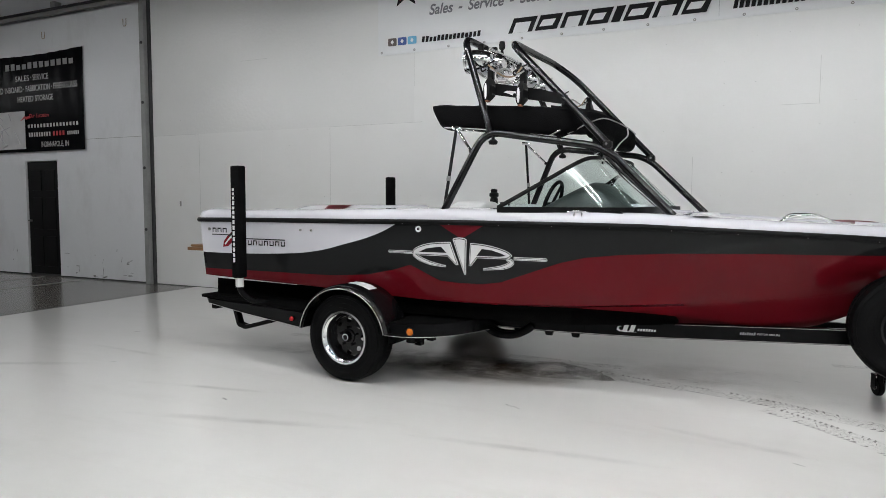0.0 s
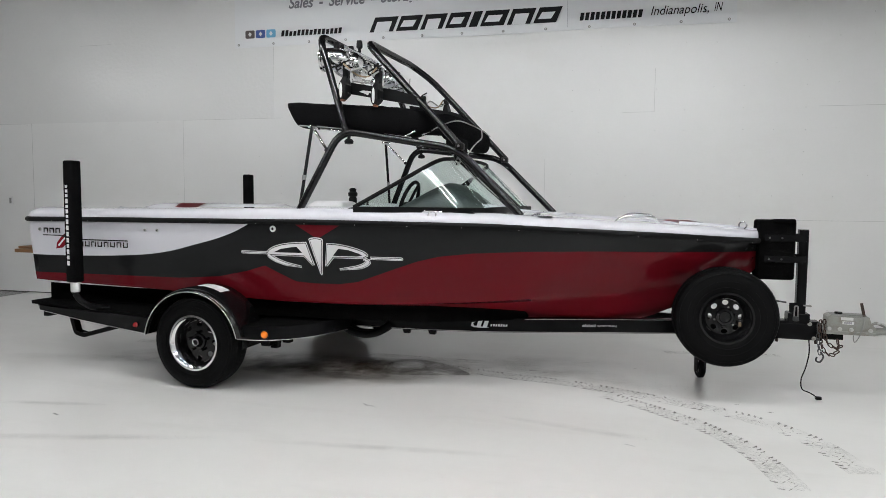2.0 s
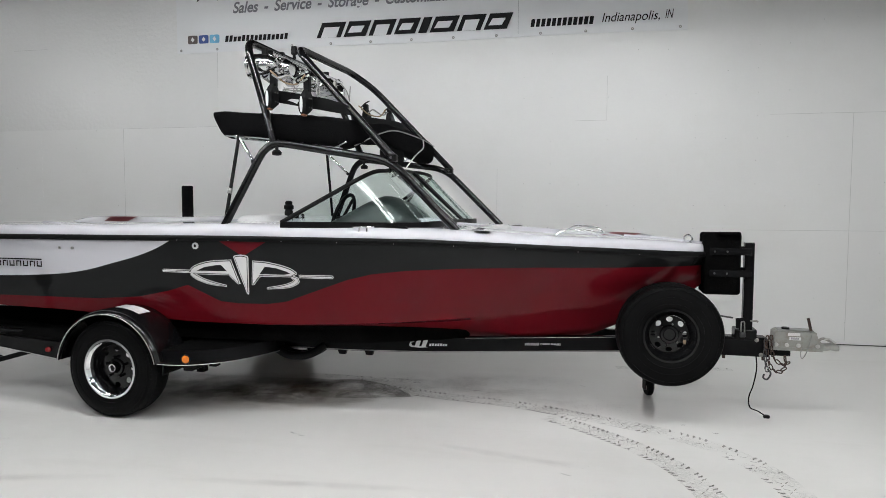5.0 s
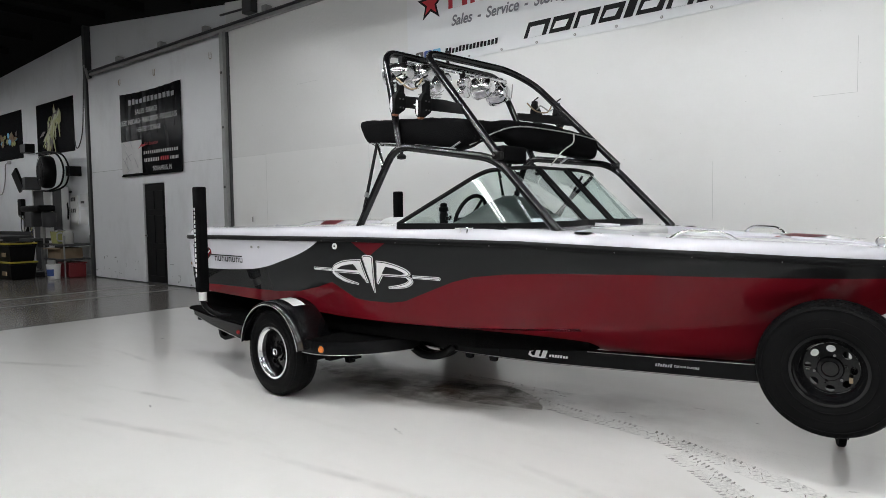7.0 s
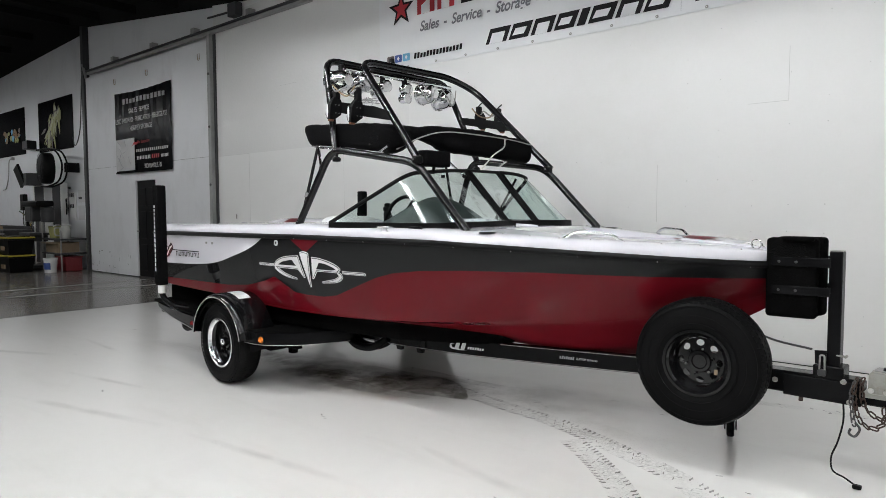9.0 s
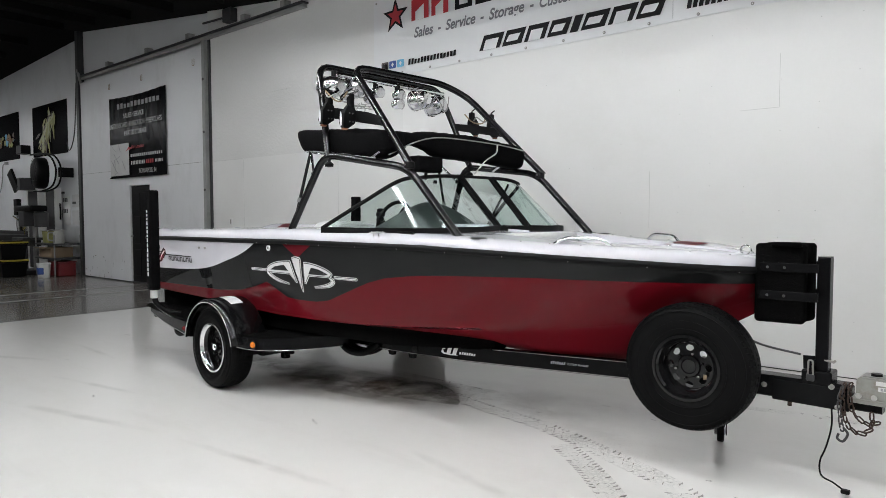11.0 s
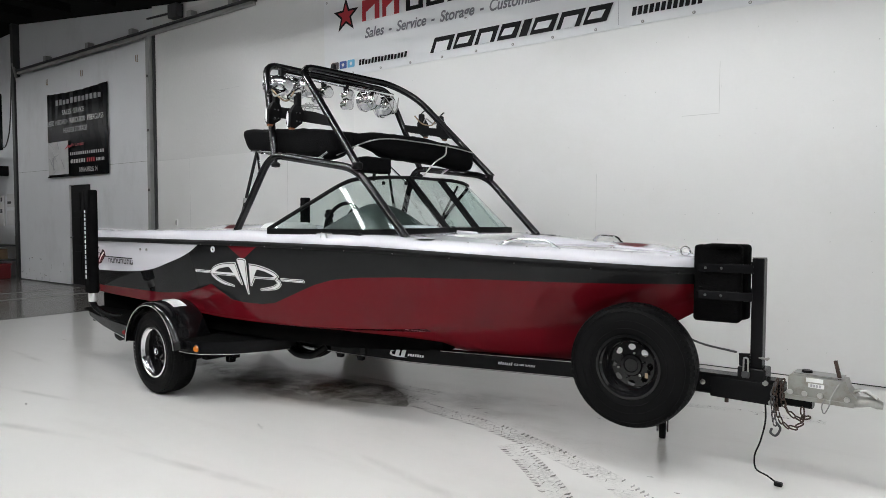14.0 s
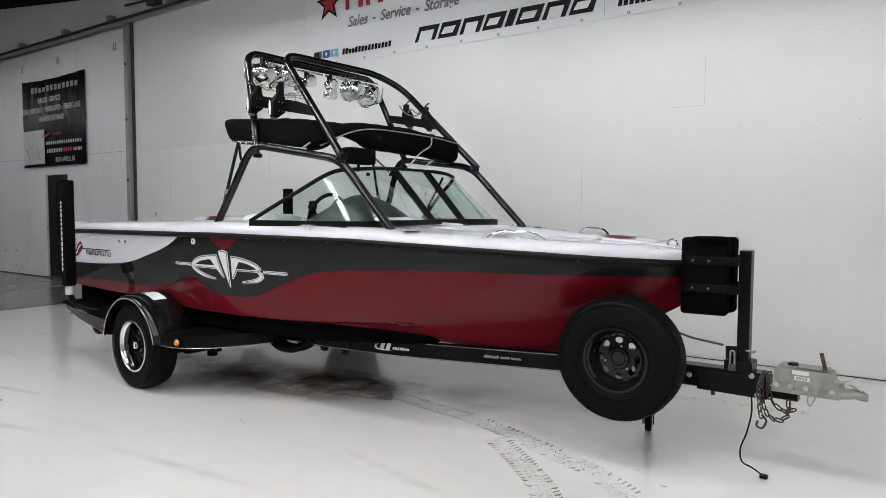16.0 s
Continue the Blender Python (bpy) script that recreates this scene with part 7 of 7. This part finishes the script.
part("body", lathe([(0, 0), (0.155, 0), (0.16, 0.01), (0.185, 0.40), (0.195, 0.41), (0.195, 0.44), (0.0, 0.44)], "Z", 28), WHITE_PLASTIC, bucket, smooth=40)
bm = bmesh.new()
loft([[((0.166 + 0.022 * v) * math.cos(a), (0.166 + 0.022 * v) * math.sin(a), 0.10 + 0.2 * v) for v in (0, 0.5, 1)] for a in [radians(-150 + 10 * k) for k in range(14)]], bm)
part("label_band", bm, INK_BLUE, bucket)
notices = thing("notice_sheets", Matrix.Translation((-15.32, Y_SHOP, 1.72)), "pale notice sheets and a rack plate on the wall", "notice")
part("sheet", box(-0.45, -0.02, -0.03, 0.0, -0.52, 0.22, 0.003), WHITE_PLASTIC, notices)
part("sheet", box(0.12, 0.55, -0.012, 0.0, -0.06, 0.26), STICKER, notices)
part("slots", bars(3, 0.30, 0.10, Matrix.Translation((-0.40, -0.032, -0.20)) @ UPRIGHT, shear=0), STEEL_DARK, notices)
part("slots", bars(3, 0.30, 0.10, Matrix.Translation((-0.40, -0.032, 0.08)) @ UPRIGHT, shear=0), STEEL_DARK, notices)
part("slot", box(0.14, 0.34, -0.016, -0.012, 0.02, 0.08), STEEL_DARK, notices)
part("sheet", box(0.10, 0.50, -0.012, 0.0, -0.50, -0.14), STICKER, notices)
phone = thing("wall_phone", Matrix.Translation((-19.0, Y_SHOP, 1.72)), "black wall box with a hanging cord", "wall box")
part("body", box(-0.16, 0.12, -0.12, 0.0, -0.25, 0.22, 0.02), BLACK_SATIN, phone)
part("handset", box(0.20, 0.34, -0.10, 0.0, -0.72, 0.0, 0.03), BLACK_SATIN, phone)
part("cord", sweep(spline([(-0.1, -0.05, -0.25), (-0.14, -0.05, -0.6), (0.05, -0.05, -0.85), (0.26, -0.05, -0.72)]), 0.014), STEEL_DARK, phone)
part("pipe", sweep([(0.0, -0.03, -0.25), (0.0, -0.03, -1.4)], 0.014), STEEL, phone)
hose = thing("wall_hose", Matrix.Translation((-19.9, Y_SHOP, 2.9)), "thin grey cord on a wall hook", "cord")
part("hook", box(-0.06, 0.06, -0.08, 0.0, 0.08, 0.16, 0.01), STEEL, hose)
part("cord", sweep(spline([(0, -0.06, 0.1), (-0.25, -0.06, 0.05), (-0.35, -0.06, -0.4), (-0.6, -0.06, -0.75), (-0.9, -0.06, -0.8)]), 0.014), STEEL, hose)
bench = thing("low_bench", Matrix.Translation((-18.9, 8.75, 0)), "dark bench with a box and a bag on it", "bench")
part("top", box(-2.6, 0.75, -0.35, 0.45, 0.84, 0.92, 0.01), STEEL_DARK, bench)
for x in (-2.5, 0.68):
    part("leg", box(x - 0.05, x + 0.05, -0.3, 0.4, 0, 0.84), STEEL_DARK, bench)
part("back", box(-2.6, 0.75, 0.40, 0.46, 0.92, 1.02), STEEL_DARK, bench)
ply = thing("wood_board", Matrix.Translation((-20.1, 8.6, 0.92)), "pale wooden board lying on the bench", "board")
part("board", box(-0.5, 0.5, -0.2, 0.2, 0, 0.10, 0.006), CARD, ply)
bag = thing("tool_bag", Matrix.Translation((-20.2, 8.6, 1.02)), "black tool bag with a handle on the board", "bag")
part("body", box(-0.34, 0.34, -0.16, 0.16, 0, 0.26, 0.06, 3), CANVAS, bag, smooth=50)
part("handle", sweep(rounded([(-0.12, 0, 0.25), (-0.10, 0, 0.38), (0.10, 0, 0.38), (0.12, 0, 0.25)], 0.04), 0.02), CANVAS, bag, smooth=60)


# black storage totes with yellow lids, stacked two high
def tote(m):
    t = thing("storage_tote", m, "black storage tote with a yellow lid", "tote", "stacked totes by the bench")
    bm = loft([[(-0.42 * k, -0.28 * k, z), (0.42 * k, -0.28 * k, z), (0.42 * k, 0.28 * k, z), (-0.42 * k, 0.28 * k, z)] for z, k in ((0, 0.84), (0.02, 0.86), (0.34, 0.98), (0.345, 1.03), (0.375, 1.03))], close=True, cap0=True, cap1=True)
    part("tub", bm, BLACK_SATIN, t)
    part("lid", box(-0.44, 0.44, -0.30, 0.30, 0.375, 0.41, 0.012), YELLOW_PLASTIC, t, "yellow snap lid")
    part("lid_top", box(-0.36, 0.36, -0.22, 0.22, 0.41, 0.425, 0.008), BLACK_SATIN, t)
    part("label_card", box(0.0, 0.20, -0.292, -0.268, 0.10, 0.19), CARD, t)
    return t


first = tote(pose(-15.15, 7.75, 0, 0, 0, 4))
for x, y, z, a in ((-15.15, 7.76, 0.425, 2), (-16.2, 7.60, 0, -3), (-16.2, 7.62, 0.425, 3), (-17.3, 7.6, 0, 2), (-17.3, 7.6, 0.425, -2)):
    copy_thing(first, pose(x, y, z, 0, 0, a))
bottle = thing("spray_bottle", Matrix.Translation((-16.1, 7.6, 0.85)), "small green bottle on a tote", "bottle")
part("body", lathe([(0, 0), (0.06, 0), (0.065, 0.12), (0.025, 0.18), (0.025, 0.24), (0, 0.24)], "Z", 16), GREEN_YELLOW, bottle, smooth=40)


# ---- marks on the floor ----
def marks_material():
    m = material("rubber_mark", (0.23, 0.215, 0.20), 0.4, vary=0.2, scale=20)
    nt, b = m.node_tree, shader(m)
    n = nt.nodes.new("ShaderNodeTexNoise")
    n.inputs["Scale"].default_value = 14
    n.inputs["Detail"].default_value = 5
    r = nt.nodes.new("ShaderNodeMapRange")
    r.inputs["From Min"].default_value, r.inputs["From Max"].default_value = 0.30, 0.58
    r.inputs["To Max"].default_value = 0.55
    nt.links.new(n.outputs["Fac"], r.inputs["Value"])
    nt.links.new(r.outputs["Result"], b.inputs["Alpha"])
    return m


def film_material():
    """Grey dust broken up by small worn patches."""
    m = material("tread_film", (0.24, 0.23, 0.21), 0.5, vary=0.2, scale=12)
    nt, b = m.node_tree, shader(m)
    co, fine, wide, a, c, mul = [nt.nodes.new("ShaderNode" + k) for k in ("TexCoord", "TexVoronoi", "TexNoise", "MapRange", "MapRange", "Math")]
    fine.inputs["Scale"].default_value, wide.inputs["Scale"].default_value, wide.inputs["Detail"].default_value = 34, 3.0, 6
    fine.feature = "DISTANCE_TO_EDGE"
    for n, r, lo, hi, top in ((fine, a, 0.30, 0.02, 1.0), (wide, c, 0.40, 0.70, 0.24)):
        nt.links.new(co.outputs["Object"], n.inputs["Vector"])
        nt.links.new(n.outputs["Distance" if n is fine else "Fac"], r.inputs["Value"])
        r.inputs["From Min"].default_value, r.inputs["From Max"].default_value, r.inputs["To Max"].default_value = lo, hi, top
    mul.operation = "MULTIPLY"
    nt.links.new(a.outputs["Result"], mul.inputs[0])
    nt.links.new(c.outputs["Result"], mul.inputs[1])
    nt.links.new(mul.outputs[0], b.inputs["Alpha"])
    return m


MARK = marks_material()
FILM = film_material()


def track_marks(name, path, width, seed, keep=0.8, rowsn=4):
    """Tread prints along a path on the floor: worn shoulder lugs at the edges and zigzag sipes between."""
    pts = spline([(x, y, 0.0015) for x, y in path], 60)
    r = random.Random(seed)
    bm = bmesh.new()
    acc, dist, beat = 0.0, 0.0, 0
    total = sum((q - p).length for p, q in zip(pts, pts[1:]))

    def quad(c, d, n, corners):
        bm.faces.new([bm.verts.new(c + n * a + d * b) for a, b in corners])

    for a, b in zip(pts, pts[1:]):
        step = (b - a).length
        acc += step
        dist += step
        if acc < 0.036:
            continue
        acc = 0
        beat += 1
        d = (b - a).normalized()
        n = Vector((-d.y, d.x, 0))
        for side in (-1, 1):
            fade = (0.7 + 0.7 * noise.noise(Vector((dist * 1.7, seed * 7.0 + side, 0)))) * min(1.0, 1.45 - dist / total)
            if r.random() < keep * fade:
                h, w = width / 2 * side, width * 0.20 * side
                t = r.uniform(0.008, 0.016)
                quad(b, d, n, [(h, -0.014), (h - w * 0.5, -0.004), (h - w, -0.001), (h - w, -0.001 + t), (h - w * 0.45, t + 0.001), (h, -0.014 + t * 0.7)])
                quad(b, d, n, [(h - w, 0.002), (h - w * 1.3, 0.014), (h - w * 1.3 + 0.006, 0.018), (h - w + 0.006, 0.010)])
        for k in range(max(1, rowsn - 3)):
            fade = 0.6 + 0.7 * noise.noise(Vector((dist * 2.1, seed * 5.0 + k * 0.6, 4)))
            if r.random() > keep * fade * 0.8:
                continue
            o = ((k + 0.5) / max(1, rowsn - 3) - 0.5) * width * 0.5
            z = 0.011 if (beat + k) % 2 else -0.011
            t = r.uniform(0.004, 0.008)
            quad(b, d, n, [(o - 0.012, -z), (o + 0.012, z), (o + 0.012, z + t), (o - 0.012, t - z)])
    if rowsn > 4:                     # the dusty film that the tread left
        rows = []
        for i, p in enumerate(pts[::4]):
            d = (pts[min(len(pts) - 1, i * 4 + 1)] - pts[max(0, i * 4 - 1)]).normalized()
            n = Vector((-d.y, d.x, 0))
            rows.append([p + n * width * k + Vector((0, 0, -0.0006)) for k in (-0.5, -0.2, 0.2, 0.5)])
        tagged(part("track_film", loft(rows), FILM, floor_white), kind="stuff")
    ob = part(name, bm, MARK, floor_white)
    return tagged(ob, kind="stuff")


track_marks("tyre_marks", [(-0.70, 6.47), (-0.05, 6.30), (0.38, 6.23), (0.72, 6.13), (1.12, 5.97), (1.45, 5.82), (1.75, 5.6), (1.95, 5.3), (2.05, 4.9)], 0.17, 1, 1.0, 5)
track_marks("tyre_marks", [(0.76, 5.97), (0.98, 5.80), (1.18, 5.62), (1.34, 5.45), (1.5, 5.2), (1.6, 4.9), (1.65, 4.6)], 0.16, 2, 0.95, 5)
track_marks("tyre_marks", [(1.55, 6.08), (1.85, 5.88), (2.08, 5.45), (2.18, 5.05)], 0.12, 3, 0.08, 4)
track_marks("tyre_marks", [(-1.3, 6.68), (-0.9, 6.67), (-0.5, 6.66), (-0.2, 6.68)], 0.12, 4, 0.6, 5)
track_marks("tyre_marks", [(1.3, 7.5), (1.9, 7.6), (2.3, 7.62)], 0.1, 5, 0.25, 5)
track_marks("tyre_marks", [(-3.6, 6.6), (-3.0, 6.65), (-2.6, 6.7)], 0.12, 6, 0.3, 5)
bm = bmesh.new()
sr = random.Random(7)
for x, y in ((-0.76, 5.29), (-0.72, 5.27), (-0.8, 5.31), (0.9, 5.0), (-2.6, 4.6), (-4.2, 5.0), (0.2, 6.5), (0.3, 6.45), (0.36, 6.52), (-5.1, 6.0), (0.6, 6.9), (1.0, 6.8)):
    l, w, a = sr.uniform(0.03, 0.10), sr.uniform(0.006, 0.014), sr.uniform(-0.5, 0.5)
    d, n = Vector((math.cos(a), math.sin(a), 0)), Vector((-math.sin(a), math.cos(a), 0))
    bm.faces.new([bm.verts.new(Vector((x, y, 0.0018)) + d * i * l / 2 + n * j * w / 2) for i, j in ((-1, -1), (1, -1), (1, 1), (-1, 1))])
tagged(part("scuffs", bm, MARK, floor_white), kind="stuff")

# brown dirt films tracked in under the boat, thin at their edges, some with shade painted in
def dirt_shade_material(name, top, soft):
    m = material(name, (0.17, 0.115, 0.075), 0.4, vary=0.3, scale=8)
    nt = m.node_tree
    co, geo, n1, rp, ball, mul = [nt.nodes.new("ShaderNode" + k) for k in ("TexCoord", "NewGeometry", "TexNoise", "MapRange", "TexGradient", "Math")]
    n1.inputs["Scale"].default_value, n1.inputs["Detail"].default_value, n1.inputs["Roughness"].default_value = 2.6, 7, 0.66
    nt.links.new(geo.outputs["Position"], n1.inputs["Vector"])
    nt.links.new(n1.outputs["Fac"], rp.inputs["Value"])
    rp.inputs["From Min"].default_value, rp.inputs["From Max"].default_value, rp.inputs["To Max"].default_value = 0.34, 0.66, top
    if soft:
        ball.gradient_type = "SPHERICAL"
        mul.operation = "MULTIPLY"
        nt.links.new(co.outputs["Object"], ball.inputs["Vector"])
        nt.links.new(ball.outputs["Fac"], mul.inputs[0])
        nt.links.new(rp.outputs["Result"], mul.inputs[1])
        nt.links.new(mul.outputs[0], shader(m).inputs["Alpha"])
    else:                             # fades the shadow-edged stain out at one end
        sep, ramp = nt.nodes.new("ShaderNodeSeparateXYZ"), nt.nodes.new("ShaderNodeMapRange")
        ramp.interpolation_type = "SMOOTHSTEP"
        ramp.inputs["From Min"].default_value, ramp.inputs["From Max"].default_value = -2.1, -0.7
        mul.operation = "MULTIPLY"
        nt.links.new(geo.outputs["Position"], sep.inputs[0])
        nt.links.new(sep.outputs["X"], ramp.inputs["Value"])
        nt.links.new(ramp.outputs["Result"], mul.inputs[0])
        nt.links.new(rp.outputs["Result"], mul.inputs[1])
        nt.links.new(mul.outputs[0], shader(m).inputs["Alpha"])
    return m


DIRT = dirt_shade_material("brown_floor_dirt", 0.24, True)
# denser film: dirt plus painted-in shade below the trailer
DIRT_SHADE = dirt_shade_material("brown_dirt_and_boat_shade", 0.80, True)
STAIN_SHADE = dirt_shade_material("brown_stain_and_core_shade", 0.50, False)
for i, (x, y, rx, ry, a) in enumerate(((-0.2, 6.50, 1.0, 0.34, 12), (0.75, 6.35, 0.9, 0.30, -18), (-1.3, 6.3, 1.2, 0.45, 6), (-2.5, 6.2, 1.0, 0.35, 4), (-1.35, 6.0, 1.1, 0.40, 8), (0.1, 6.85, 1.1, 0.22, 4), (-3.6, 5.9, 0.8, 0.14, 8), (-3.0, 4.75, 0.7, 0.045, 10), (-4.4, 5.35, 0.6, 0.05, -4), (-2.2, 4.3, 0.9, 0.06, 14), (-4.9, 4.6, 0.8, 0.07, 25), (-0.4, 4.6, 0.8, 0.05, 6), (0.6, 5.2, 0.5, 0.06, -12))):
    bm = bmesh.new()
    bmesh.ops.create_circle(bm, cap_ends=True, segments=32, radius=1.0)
    patch = part("floor_dirt", bm, DIRT_SHADE if -2.6 < x < -1 and ry > 0.3 else DIRT, floor_white)
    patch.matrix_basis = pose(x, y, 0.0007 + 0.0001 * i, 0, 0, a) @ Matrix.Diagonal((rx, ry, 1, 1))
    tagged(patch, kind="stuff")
# brown stain whose near edge also draws in the boat's core shadow
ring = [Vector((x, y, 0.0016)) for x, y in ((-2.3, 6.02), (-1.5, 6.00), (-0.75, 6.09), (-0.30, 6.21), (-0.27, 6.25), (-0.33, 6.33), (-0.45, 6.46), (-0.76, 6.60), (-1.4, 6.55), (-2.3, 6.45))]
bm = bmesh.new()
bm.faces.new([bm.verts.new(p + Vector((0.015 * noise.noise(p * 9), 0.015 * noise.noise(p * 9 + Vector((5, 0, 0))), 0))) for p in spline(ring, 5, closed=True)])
tagged(part("wheel_stain", bm, STAIN_SHADE, floor_white), kind="stuff")

# dirty scuffs low on the sliding door
bm = bmesh.new()
for i in range(46):
    x, z = sr.choice((-13.7, -13.4, -12.9, -12.4, -11.9, -10.2, -9.6, -9.0)) + sr.uniform(-0.25, 0.25), 0.04 + 0.5 * sr.random() ** 2
    l, w, a = sr.uniform(0.03, 0.16), sr.uniform(0.006, 0.03), sr.choice((0, 1.5, 1.3, 0.3))
    d, n = Vector((math.cos(a), 0, math.sin(a))), Vector((-math.sin(a), 0, math.cos(a)))
    if not -13.82 < x < -8.3 or -11.56 < x < -10.47:
        continue
    bm.faces.new([bm.verts.new(Vector((x, PY0 - 0.002, max(0.03, z))) + d * p * l / 2 + n * q * w / 2) for p, q in ((-1, -0.4), (-0.6, -1), (0.7, -0.8), (1, 0.1), (0.5, 1), (-0.8, 0.7))])
tagged(part("dirt_marks", bm, MARK, panel), kind="stuff")
